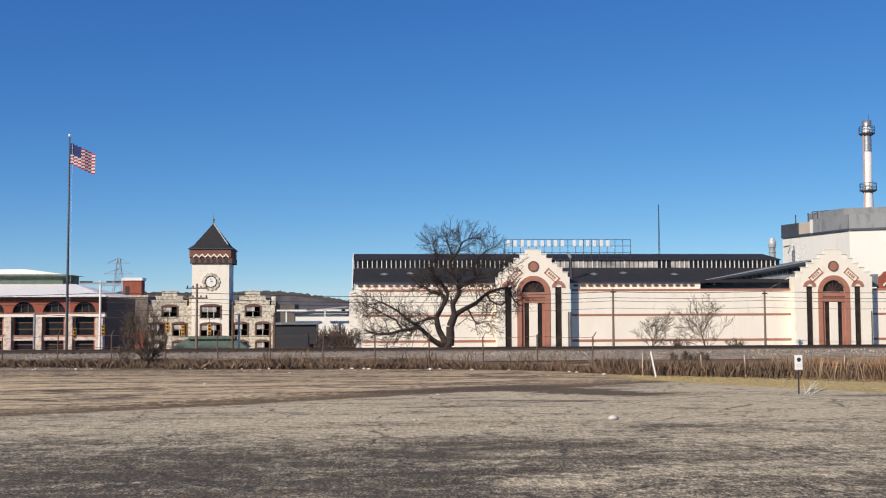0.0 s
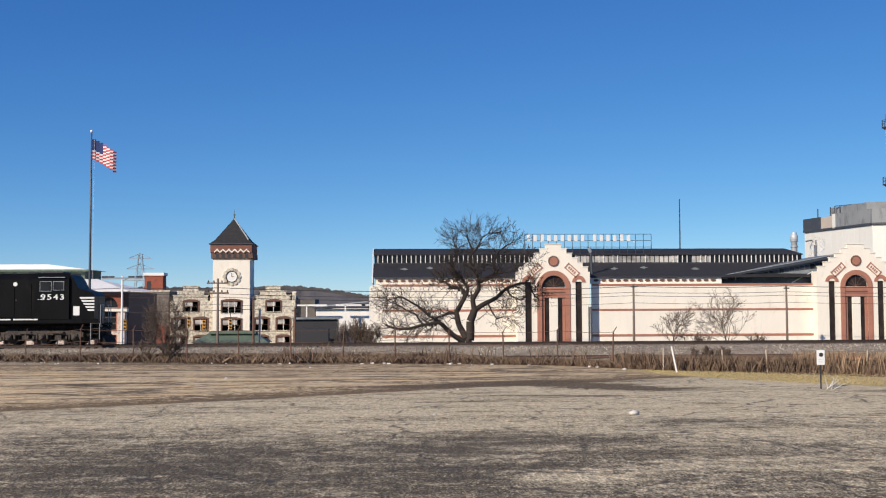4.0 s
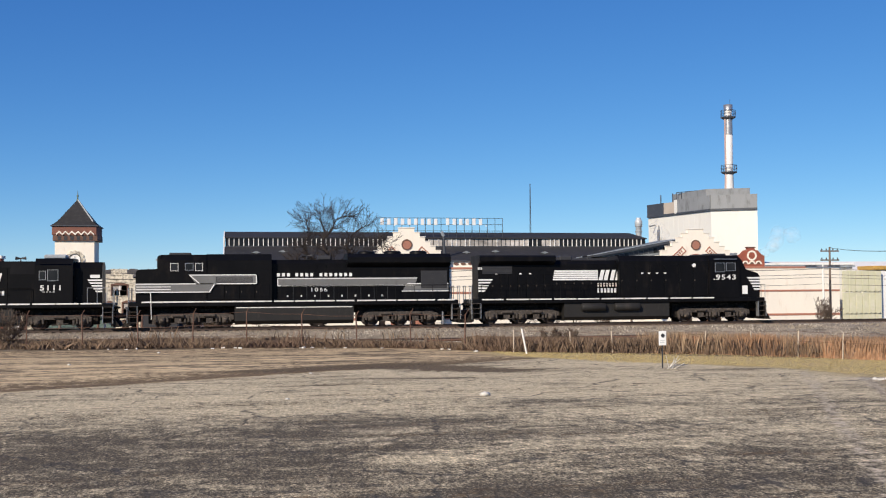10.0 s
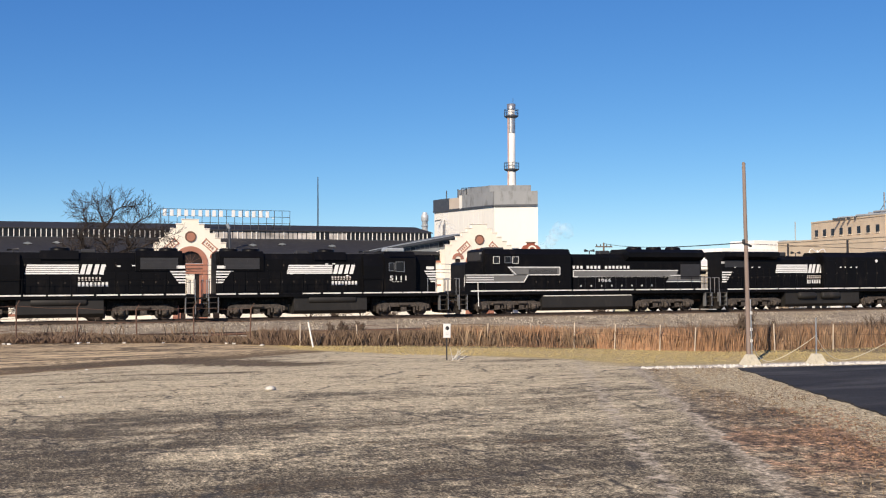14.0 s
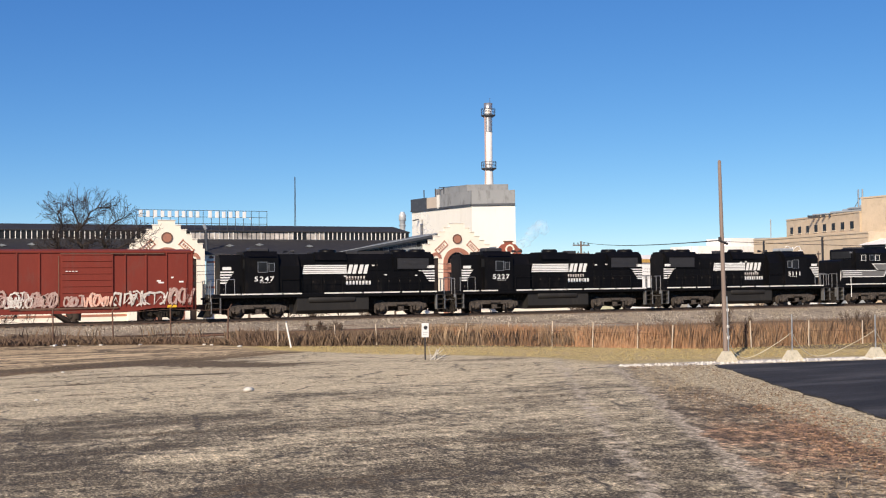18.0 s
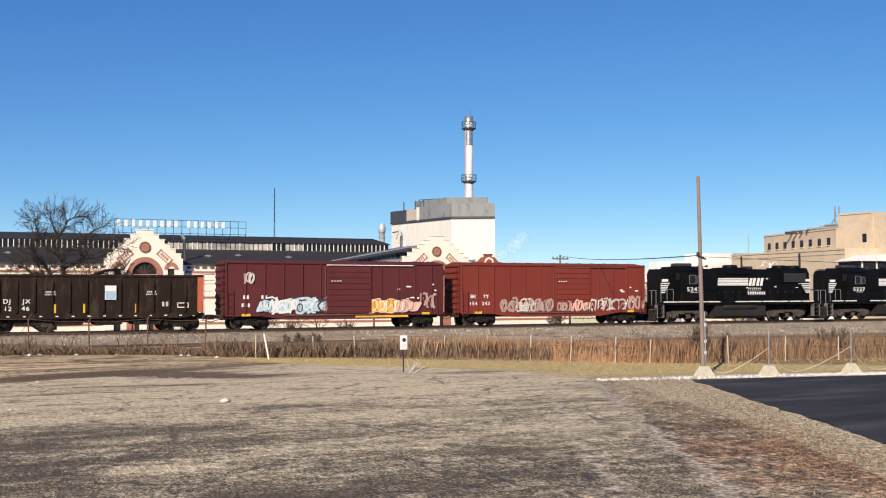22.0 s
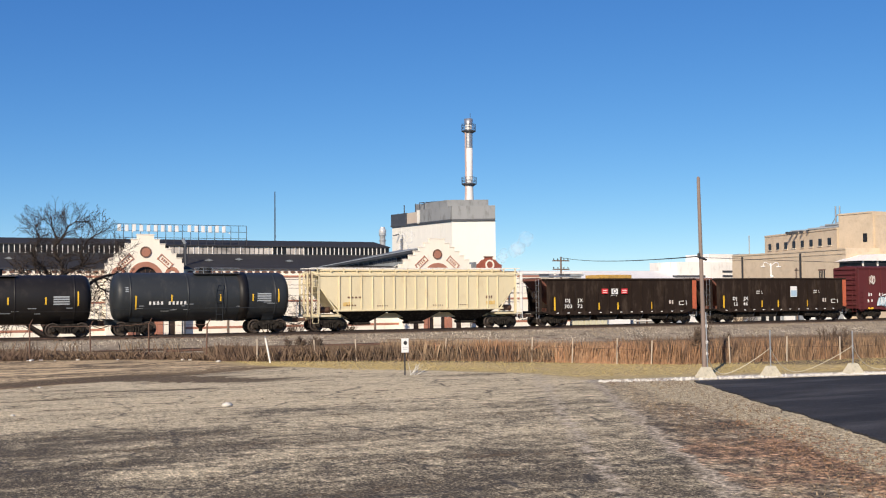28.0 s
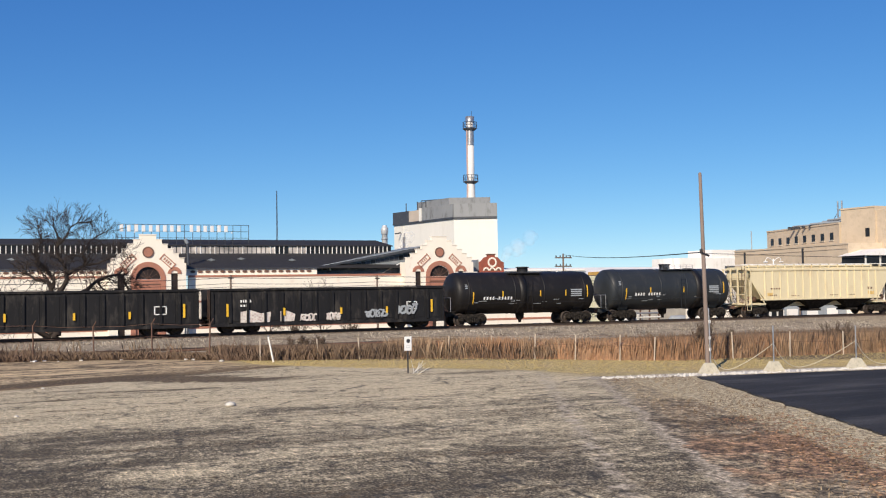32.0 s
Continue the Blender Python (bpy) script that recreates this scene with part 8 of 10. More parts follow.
    if placards:
        for x in (-1.55, 0.25):
            part("red_placard", Mesh().box(x - 0.28, x + 0.28, -1.64, -1.62, 2.45, 2.85), PLACARD_RED, c)
            part("placard_bar", Mesh().box(x - 0.2, x + 0.2, -1.645, -1.64, 2.53, 2.59), LETTER, c)
            part("placard_bar", Mesh().box(x - 0.2, x + 0.2, -1.645, -1.64, 2.68, 2.74), LETTER, c)
        part("white_placard", Mesh().box(-0.95, -0.35, -1.64, -1.62, 2.42, 2.85), LETTER, c)
        part("placard_mark", Mesh().ring((-0.65, -1.64, 2.64), "y", 0.17, 0.11, 0, 360, 12, -0.01, 0.0), IRON, c)
        bars(c, -0.95, -0.35, 2.28, 2.32, -1.535, 4)
    else:
        part("white_placard", Mesh().box(0.95, 1.65, -1.64, -1.62, 2.05, 2.95), LETTER, c)
        part("blue_placard", Mesh().box(0.99, 1.61, -1.65, -1.64, 2.10, 2.6), PLACARD_BLUE, c)
        for x in (-2.6, 3.6):
            bars(c, x, x + 0.6, 2.5, 2.6, -1.535, 5)
            bars(c, x - 0.05, x + 0.65, 2.35, 2.42, -1.535, 6)
    part("data_box", Mesh().box(e - 1.7, e - 1.0, -1.54, -1.525, 1.5, 1.56).box(e - 1.7, e - 1.0, -1.54, -1.525, 1.78, 1.84).box(e - 1.72, e - 1.66, -1.54, -1.525, 1.5, 1.84).box(e - 1.04, e - 0.98, -1.54, -1.525, 1.5, 1.84), LETTER, c)
    bars(c, e - 2.7, e - 2.2, 1.6, 1.9, -1.535, 2, SPRAY_PALE)
    freight_running_gear(c, L, 2.2)
    return c, L


def covered_hopper(L):
    c = car_thing("covered_hopper_car", "cream-yellow covered hopper car with ribbed sides and three chutes", L)
    e = L / 2 - 0.8
    top, bot = 4.00, 1.50
    part("body", Mesh().prism([(-e + 0.5, top), (e - 0.5, top), (e - 0.5, 3.15), (e - 2.0, bot), (-e + 2.0, bot), (-e + 0.5, 3.15)], "y", -1.5, 1.5), COV_TAN, c)
    part("roof", Mesh().prism([(-1.55, top - 0.02), (-1.0, top + 0.22), (1.0, top + 0.22), (1.55, top - 0.02)], "x", -e + 0.2, e - 0.2), COV_TAN, c)
    part("top_sill", Mesh().box(-e + 0.3, e - 0.3, -1.58, -1.46, top - 0.14, top + 0.02, 0.02), COV_TAN, c)
    n = 16
    for i in range(n):
        x = -e + 2.05 + i * (2 * e - 4.1) / (n - 1)
        part("side_rib", Mesh().box(x - 0.04, x + 0.04, -1.58, -1.49, bot, top - 0.14, 0.012), COV_TAN, c)
    for s in (-1, 1):
        part("end_rib", Mesh().box(s * (e - 0.55) - 0.05, s * (e - 0.55) + 0.05, -1.58, -1.3, 1.1, top, 0.012), COV_TAN, c)
    part("bottom_sill", Mesh().box(-e + 1.6, e - 1.6, -1.56, -1.42, bot - 0.12, bot + 0.02, 0.02), COV_TAN, c)
    # running boards on brackets
    for y in (-1.15, 1.15):
        part("running_board", Mesh().box(-e + 0.1, e - 0.1, y - 0.3, y + 0.3, top + 0.40, top + 0.45), WHITE, c)
    for i in range(17):
        x = -e + 0.5 + i * (2 * e - 1.0) / 16
        part("board_bracket", Mesh().box(x - 0.04, x + 0.04, -1.42, -1.34, top, top + 0.42), COV_TAN, c)
    part("hatch_row", Mesh().box(-e + 1.2, e - 1.2, -0.35, 0.35, top + 0.2, top + 0.36, 0.05), COV_TAN, c)
    # chutes, coloured near black for the shadow under the sill
    for x in (-4.2, 0.0, 4.2):
        m = Mesh()
        m.face([(x - 2.0, -1.45, bot), (x + 2.0, -1.45, bot), (x + 0.45, -0.5, 0.55), (x - 0.45, -0.5, 0.55)])
        m.face([(x + 2.0, 1.45, bot), (x - 2.0, 1.45, bot), (x - 0.45, 0.5, 0.55), (x + 0.45, 0.5, 0.55)])
        m.face([(x + 2.0, -1.45, bot), (x + 2.0, 1.45, bot), (x + 0.45, 0.5, 0.55), (x + 0.45, -0.5, 0.55)])
        m.face([(x - 2.0, 1.45, bot), (x - 2.0, -1.45, bot), (x - 0.45, -0.5, 0.55), (x - 0.45, 0.5, 0.55)])
        part("chute", m, UNDERFRAME, c)
        part("outlet_gate", Mesh().box(x - 0.6, x + 0.6, -0.7, 0.7, 0.40, 0.58, 0.03), UNDERFRAME, c)
    part("centre_sill", Mesh().box(-e, e, -0.35, 0.35, 0.85, 1.2), COV_TAN, c)
    for s in (-1, 1):
        part("end_platform", Mesh().box(*sorted((s * (e - 2.2), s * (e + 0.1))), -1.45, 1.45, 1.02, 1.16, 0.02), COV_TAN, c)
        for q in (-1.4, -0.45, 0.45, 1.4):
            part("end_post", Mesh().box(*sorted((s * (e - 0.12), s * e)), q - 0.05, q + 0.05, 1.1, top + 0.1), WHITE if s > 0 else COV_TAN, c)
        part("end_brace", Mesh().tube((s * (e - 0.5), -1.45, 3.3), (s * (e - 2.0), -1.45, 1.2), 0.06, n=6), COV_TAN, c)
        for z in (1.9, 2.6, 3.3):
            part("end_rail", Mesh().tube((s * (e - 0.05), -1.45, z), (s * (e - 0.05), 1.45, z), 0.035, n=5), WHITE if s > 0 else COV_TAN, c)
        end_ladder(c, s * (e + 0.04), -1.5, 0.6, top + 0.3, WHITE if s > 0 else RUST)
        ladder(c, s * (e - 0.28), -1.6, 0.6, top, 0.42, WHITE if s > 0 else COV_TAN)
        part("air_tank", Mesh().lathe([(0, 0), (0.22, 0.05), (0.22, 0.9), (0, 0.95)], "x", (s * (e - 1.1) - 0.45, -0.8, 1.5), 12), RUST, c)
        part("paint_patch", Mesh().box(*sorted((s * (e - 2.3), s * (e - 3.0))), -1.515, -1.50, 1.75, 2.02), FADED_YELLOW, c)
    bars(c, -5.6, -4.5, 2.3, 2.42, -1.515, 4, BROWN_TRIM)
    bars(c, -5.7, -4.9, 1.75, 1.85, -1.515, 4, BROWN_TRIM)
    bars(c, 5.2, 5.8, 2.2, 2.4, -1.515, 3, BROWN_TRIM)
    for x in (-3.4, 0.9, 2.9):
        bars(c, x, x + 0.9, 1.72, 1.78, -1.515, 5, BROWN_TRIM)
    freight_running_gear(c, L, 2.3)
    return c, L


def tank_car(L, r, cz, paint, seed, grey):
    c = car_thing("tank_car", ("slate-grey" if grey else "near-black") + " tank car with yellow reflectors and top platform", L)
    e = L / 2 - 0.62
    part("tank", Mesh().lathe([(0, -e - 0.02), (r * 0.45, -e + 0.02), (r * 0.78, -e + 0.12), (r * 0.93, -e + 0.28), (r * 0.985, -e + 0.45), (r, -e + 0.62), (r, e - 0.62), (r * 0.985, e - 0.45), (r * 0.93, e - 0.28), (r * 0.78, e - 0.12), (r * 0.45, e - 0.02), (0, e + 0.02)],
                              "x", (0, 0, cz), 36), paint, c)
    for x in (-e + 1.1, -1.1, 1.4, e - 1.1):
        part("tank_band", Mesh().lathe([(r, x - 0.06), (r + 0.02, x - 0.05), (r + 0.02, x + 0.05), (r, x + 0.06)], "x", (0, 0, cz), 36), paint, c)
    if not grey:
        part("tank_strap", Mesh().lathe([(r, -0.7), (r + 0.03, -0.7), (r + 0.03, -0.1), (r, -0.1)], "x", (0, 0, cz), 36), paint, c)
    else:
        part("tank_strap", Mesh().lathe([(r, 2.3), (r + 0.05, 2.3), (r + 0.05, 2.9), (r, 2.9)], "x", (0, 0, cz), 36), TANK_BROWN, c)
    part("manway", Mesh().lathe([(0.42, -0.1), (0.42, 0.32), (0.5, 0.32), (0.5, 0.4), (0, 0.42)], "z", (0.3, 0, cz + r), 14), IRON, c)
    px0, px1 = (-0.6, 2.4) if grey else (-1.4, 1.5)
    pl = part("top_platform", Mesh().box(px0, px1, -0.95, 0.95, cz + r * 0.93, cz + r * 0.97), IRON, c)
    m = Mesh()
    for i in range(6):
        x = px0 + (px1 - px0) * i / 5
        m.tube((x, -0.95, cz + r * 0.95), (x, -0.95, cz + r + 0.30), 0.02, n=4)
    for z in (0.15, 0.30):
        m.tube((px0, -0.95, cz + r + z), (px1, -0.95, cz + r + z), 0.02, n=4)
    if grey:
        part("platform_railing", m, STEEL, pl)
    ladder(c, (px0 + px1) / 2, -r - 0.06, 0.9, cz + r * 0.6, 0.42, paint)
    for s in (-1, 1):
        part("end_sill", Mesh().box(*sorted((s * (e - 2.4), s * (e + 0.42))), -0.4, 0.4, 0.70, 1.05, 0.03), paint, c)
        part("end_platform", Mesh().box(*sorted((s * (e + 0.02), s * (e + 0.42))), -1.45, 1.45, 1.04, 1.10), UNDERFRAME, c)
        part("saddle", Mesh().prism([(-1.25, cz - r * 0.6), (-0.8, 0.9), (0.8, 0.9), (1.25, cz - r * 0.6)], "x", *sorted((s * (e - 1.9), s * (e - 1.1)))), paint, c)
        m = Mesh().tube((s * (e + 0.4), -1.4, 1.1), (s * (e + 0.4), -1.4, 2.1), 0.022, n=5).tube((s * (e + 0.4), -1.4, 2.1), (s * (e + 0.4), 1.4, 2.1), 0.022, n=5).tube((s * (e + 0.4), 1.4, 2.1), (s * (e + 0.4), 1.4, 1.1), 0.022, n=5)
        part("end_handrail", m, STEEL, c)
    part("side_handrail", Mesh().tube((-e, -r - 0.08, cz - 0.75), (e, -r - 0.08, cz - 0.75), 0.02, n=5), paint, c)
    part("bottom_outlet", Mesh().lathe([(0.35, 0), (0.3, -0.4), (0.12, -0.55), (0.12, -0.75), (0, -0.75)], "z", (0, 0, cz - r + 0.05), 12), UNDERFRAME, c)
    # reflectors follow the curve of the shell
    def on_shell(x, half, z0, z1, mat, name):
        m = Mesh()
        k_ = 5
        pts = []
        for j in range(k_ + 1):
            z = z0 + (z1 - z0) * j / k_
            pts.append((-math.sqrt(max(0.01, (r + 0.012) ** 2 - (z - cz) ** 2)), z))
        for (ya, za), (yb, zb) in zip(pts, pts[1:]):
            m.face([(x - half, ya, za), (x + half, ya, za), (x + half, yb, zb), (x - half, yb, zb)])
        part(name, m, mat, c)
    for x, a, b in (((-e + 1.4), cz - 0.8, cz + 0.2), (-2.2, cz - 0.3, cz + 0.25), (1.0, cz - 0.3, cz + 0.25), (3.2, cz - 0.3, cz + 0.25), (e - 0.9, cz - 0.4, cz + 0.6)):
        on_shell(x, 0.045, a, b - 0.1, YELLOW, "reflector")
    rng = random.Random(seed)
    for i in range(10):
        if i == 4:
            continue
        x = -e + 2.3 + i * 0.25
        on_shell(x, 0.065, cz - 0.50, cz - 0.28, LETTER, "lettering_bar")
    for _ in range(12):
        x = rng.uniform(-e + 1.5, e - 1.2)
        z = cz + rng.uniform(-0.95, -0.4)
        on_shell(x, rng.uniform(0.12, 0.34), z, z + 0.045, PALE_GREY, "data_mark")
    for j in range(4):
        on_shell(e - 1.9, 0.48, cz - 0.33 + 0.15 * j, cz - 0.24 + 0.15 * j, PALE_GREY, "hazard_panel")
    for j in range(3):
        on_shell(-e + 0.85, 0.10, cz + 0.35 + 0.12 * j, cz + 0.41 + 0.12 * j, PALE_GREY, "lettering_bar")
    freight_running_gear(c, L, 2.1)
    return c, L


def gondola(L, seed, tagged_up):
    c = car_thing("gondola_car", "black ribbed gondola car with yellow reflectors" + (" and pale graffiti" if tagged_up else ""), L)
    e = L / 2 - 0.38
    top, bot = 2.92, 0.58
    for s in (-1, 1):
        part("side", Mesh().box(-e, e, *sorted((s * 1.42, s * 1.50)), bot, top), GON_BLACK, c)
        part("top_chord", Mesh().box(-e - 0.05, e + 0.05, *sorted((s * 1.40, s * 1.60)), top - 0.1, top + 0.08, 0.03), GON_BLACK, c)
        part("bottom_sill", Mesh().box(-e, e, *sorted((s * 1.42, s * 1.57)), bot - 0.14, bot + 0.06, 0.02), GON_BLACK, c)
        part("end", Mesh().box(*sorted((s * e, s * (e - 0.1))), -1.5, 1.5, bot, top), GON_BLACK, c)
        end_ladder(c, s * (e + 0.08), -1.45, 0.6, 2.9, RUST)
        part("end_platform", Mesh().box(*sorted((s * e, s * (e + 0.25))), -1.2, 1.2, 0.9, 0.96), UNDERFRAME, c)
    part("floor", Mesh().box(-e, e, -1.44, 1.44, 0.98, 1.1), RUST, c)
    part("centre_sill", Mesh().box(-e, e, -0.4, 0.4, 0.62, 0.98), UNDERFRAME, c)
    n = 15
    for i in range(n):
        x = -e + 0.1 + i * (2 * e - 0.2) / (n - 1)
        part("side_stake", Mesh().prism([(-1.5, top - 0.1), (-1.61, top - 0.25), (-1.61, bot + 0.1), (-1.5, bot)], "x", x - 0.08, x + 0.08), GON_BLACK, c)
    # panel corrugations between the stakes
    for i in range(n - 1):
        x = -e + 0.1 + (i + 0.5) * (2 * e - 0.2) / (n - 1)
        part("side_panel", Mesh().box(x - 0.36, x + 0.36, -1.525, -1.49, bot + 0.2, top - 0.25, 0.02), GON_BLACK, c)
    for x, h in ((-e + 1.1, 0.85), (-e + 5.0, 0.5), (0.6, 0.45), (4.0, 0.45), (e - 1.0, 0.9)):
        part("reflector", Mesh().box(x - 0.07, x + 0.07, -1.635, -1.61, bot + 0.55, bot + 0.55 + h), YELLOW, c)
    bars(c, -e + 2.0, -e + 2.8, 2.05, 2.22, -1.53, 5)
    bars(c, -e + 2.0, -e + 2.6, 1.75, 1.9, -1.53, 3)
    part("data_box", Mesh().box(e - 2.9, e - 2.1, -1.535, -1.525, 1.35, 1.42).box(e - 2.9, e - 2.1, -1.535, -1.525, 1.85, 1.92).box(e - 2.92, e - 2.84, -1.535, -1.525, 1.35, 1.92).box(e - 2.18, e - 2.1, -1.535, -1.525, 1.35, 1.92), LETTER, c)
    if tagged_up:
        part("paint_patch", Mesh().prism([(-e + 2.0, 0.7), (-e + 4.0, 0.7), (-e + 4.1, 1.4), (-e + 3.4, 1.3), (-e + 2.6, 1.55), (-e + 2.0, 1.4)], "y", -1.54, -1.525), SPRAY_PALE, c, "pale overpainted patch")
        part("paint_patch", Mesh().prism([(-e + 4.75, 0.72), (-e + 5.7, 0.72), (-e + 5.8, 1.2), (-e + 5.2, 1.45), (-e + 4.75, 1.4)], "y", -1.54, -1.525), SPRAY_PALE, c)
        for a, b in ((-2.3, -1.2), (-0.5, 0.5)):
            spray(c, a, b, 0.72, 1.25, -1.62, (SPRAY_PALE,), seed + int(a * 3), 4)
        spray(c, 2.4, 3.9, 0.85, 1.4, -1.62, (PALE_GREY,), seed + 5, 4)
        spray(c, e - 3.4, e - 2.2, 0.95, 1.8, -1.62, (PALE_GREY,), seed + 9, 3)
    freight_running_gear(c, L, 2.6)
    return c, L


CARS = []
place = 0.0
for c, L in (wide_locomotive(), heritage_locomotive(), hood_locomotive("5111", 17.9, 1, 5), hood_locomotive("5227", 17.8, -1, 6), hood_locomotive("5247", 17.7, -1, 7),
             boxcar(17.6, BOX_RED, 41, False), boxcar(17.4, BOX_MAROON, 52, True), open_hopper(16.0, 61, False), open_hopper(16.0, 62, True), covered_hopper(18.1),
             tank_car(13.0, 1.62, 2.50, TANK_GREY, 71, True), tank_car(13.3, 1.57, 2.40, TANK_BROWN, 72, False), gondola(17.7, 81, True), gondola(17.7, 82, False)):
    CARS.append((c, place - L / 2))
    place -= L


# ---- trees, brush, weeds ----
def spread(rng, d, angle):
    """A direction that leans from d by about that angle (radians)."""
    d = Vector(d).normalized()
    u = d.orthogonal().normalized()
    w = d.cross(u)
    a = rng.uniform(0, 2 * math.pi)
    return (d * math.cos(angle) + (u * math.cos(a) + w * math.sin(a)) * math.sin(angle)).normalized()


def twig(m, rng, p, d, length, r, depth, up=0.15, bend=0.45):
    """A crooked branch that forks into finer ones."""
    n = 3 if depth > 0 else 2
    r = max(r, 0.013)
    for i in range(n):
        q = p + d * (length / n)
        r2 = max(0.011, r * 0.82)
        m.tube(p, q, r, r2, 6 if r > 0.05 else (4 if r > 0.02 else 3), False)
        p, r = q, r2
        d = spread(rng, d, rng.uniform(0, bend))
        d = (d + Vector((0, 0, up))).normalized()
        if depth > 0 and i < n - 1 and rng.random() < 0.75:
            twig(m, rng, p, spread(rng, d, rng.uniform(0.5, 1.0)), length * rng.uniform(0.45, 0.7), r * 0.6, depth - 1, up, bend)
    if depth > 0:
        for _ in range(2):
            twig(m, rng, p, spread(rng, d, rng.uniform(0.25, 0.7)), length * rng.uniform(0.55, 0.8), r * 0.72, depth - 1, up, bend)


def big_tree():
    rng = random.Random(14)
    Y, s = 82.5, 0.825
    t = thing("bare_tree", "large spreading bare tree with crooked dark limbs", "tree", (0, Y, 0))

    def at(cx, cz, dy):
        cz = cz if cz > 400 else 400 - (400 - cz) * 0.80
        return Vector(((cx / 54.15 - 2.37) * s, dy, 3.4 + (12.27 - cz / 54.7 - 3.4) * s))
    limbs = [
        ([(545, 760, 0), (548, 672, 0), (560, 640, 0.05), (562, 565, 0.1), (585, 505, 0.1)], 0.34, 0.20),
        ([(530, 672, 0), (470, 630, -0.2), (430, 590, -0.4), (400, 568, -0.6), (320, 582, -0.9), (250, 600, -1.1), (190, 598, -1.2)], 0.18, 0.05),
        ([(405, 565, -0.6), (360, 540, -0.5), (300, 488, -0.3), (215, 440, -0.2), (150, 455, 0.0)], 0.10, 0.03),
        ([(320, 575, -0.9), (290, 530, -1.0), (230, 500, -1.3), (150, 460, -1.5)], 0.07, 0.02),
        ([(540, 650, 0), (505, 580, 0.4), (495, 520, 0.6), (540, 440, 0.7), (530, 400, 0.8), (470, 390, 1.0), (430, 350, 1.2)], 0.21, 0.05),
        ([(500, 530, 0.6), (460, 520, 0.8), (400, 545, 1.1), (370, 560, 1.3)], 0.11, 0.03),
        ([(540, 440, 0.7), (555, 400, 0.8), (520, 330, 0.9), (480, 270, 0.8), (470, 220, 0.7), (500, 160, 0.5), (480, 90, 0.4)], 0.115, 0.025),
        ([(585, 505, 0.1), (575, 450, 0), (605, 395, -0.2), (605, 350, -0.3), (580, 280, -0.4), (555, 215, -0.4), (570, 150, -0.3), (545, 80, -0.2)], 0.17, 0.028),
        ([(560, 200, -0.4), (600, 140, -0.7), (620, 80, -0.9), (650, 55, -1.0)], 0.08, 0.02),
        ([(605, 360, -0.3), (660, 325, -0.6), (690, 300, -0.9), (670, 240, -1.1), (700, 170, -1.2), (760, 120, -1.2)], 0.13, 0.03),
        ([(690, 310, -0.9), (740, 300, -1.2), (790, 270, -1.4), (830, 240, -1.5)], 0.07, 0.02),
        ([(590, 505, 0.1), (640, 475, 0.4), (700, 445, 0.7), (750, 400, 1.0), (800, 375, 1.2), (860, 365, 1.3), (895, 430, 1.4)], 0.17, 0.04),
        ([(655, 480, 0.4), (675, 520, 0.5), (700, 555, 0.6), (740, 540, 0.7)], 0.06, 0.02),
        ([(750, 400, 1.0), (780, 440, 1.2), (830, 460, 1.4), (880, 420, 1.5)], 0.07, 0.02),
    ]
    first = None
    for pts, r0, r1 in limbs:
        r0, r1 = r0 * 1.2, r1 * 1.35
        P = [at(*q) for q in pts]
        m = Mesh()
        fine = Mesh()
        n = len(P) - 1
        for i in range(n):
            a, b = r0 + (r1 - r0) * i / n, r0 + (r1 - r0) * (i + 1) / n
            mid = (P[i] + P[i + 1]) / 2 + Vector((rng.uniform(-1, 1), rng.uniform(-1, 1), rng.uniform(-1, 1))) * 0.05
            m.tube(P[i], mid, a, (a + b) / 2, 8, False).tube(mid, P[i + 1], (a + b) / 2, b, 8, False)
            if first is None:
                continue
            d = (P[i + 1] - P[i]).normalized()
            for _ in range(3 if b > 0.14 else 8):
                if i == 0 and rng.random() < 0.7:
                    continue
                p0 = P[i].lerp(P[i + 1], rng.random())
                twig(fine, rng, p0, spread(rng, d, rng.uniform(0.5, 1.2)), rng.uniform(0.7, 1.15), min(0.045, b * 0.5), 2, 0.04, 0.6)
        if first is not None:
            for _ in range(6):
                twig(fine, rng, P[-1], spread(rng, d, rng.uniform(0.3, 1.3)), rng.uniform(0.6, 1.0), r1 * 0.75, 2, 0.04, 0.6)
        limb = part("trunk" if first is None else "limb", m, BARK, t)
        if fine.v:
            tagged(part("twig_spray", fine, BARK, limb), kind="stuff")
        first = first or limb


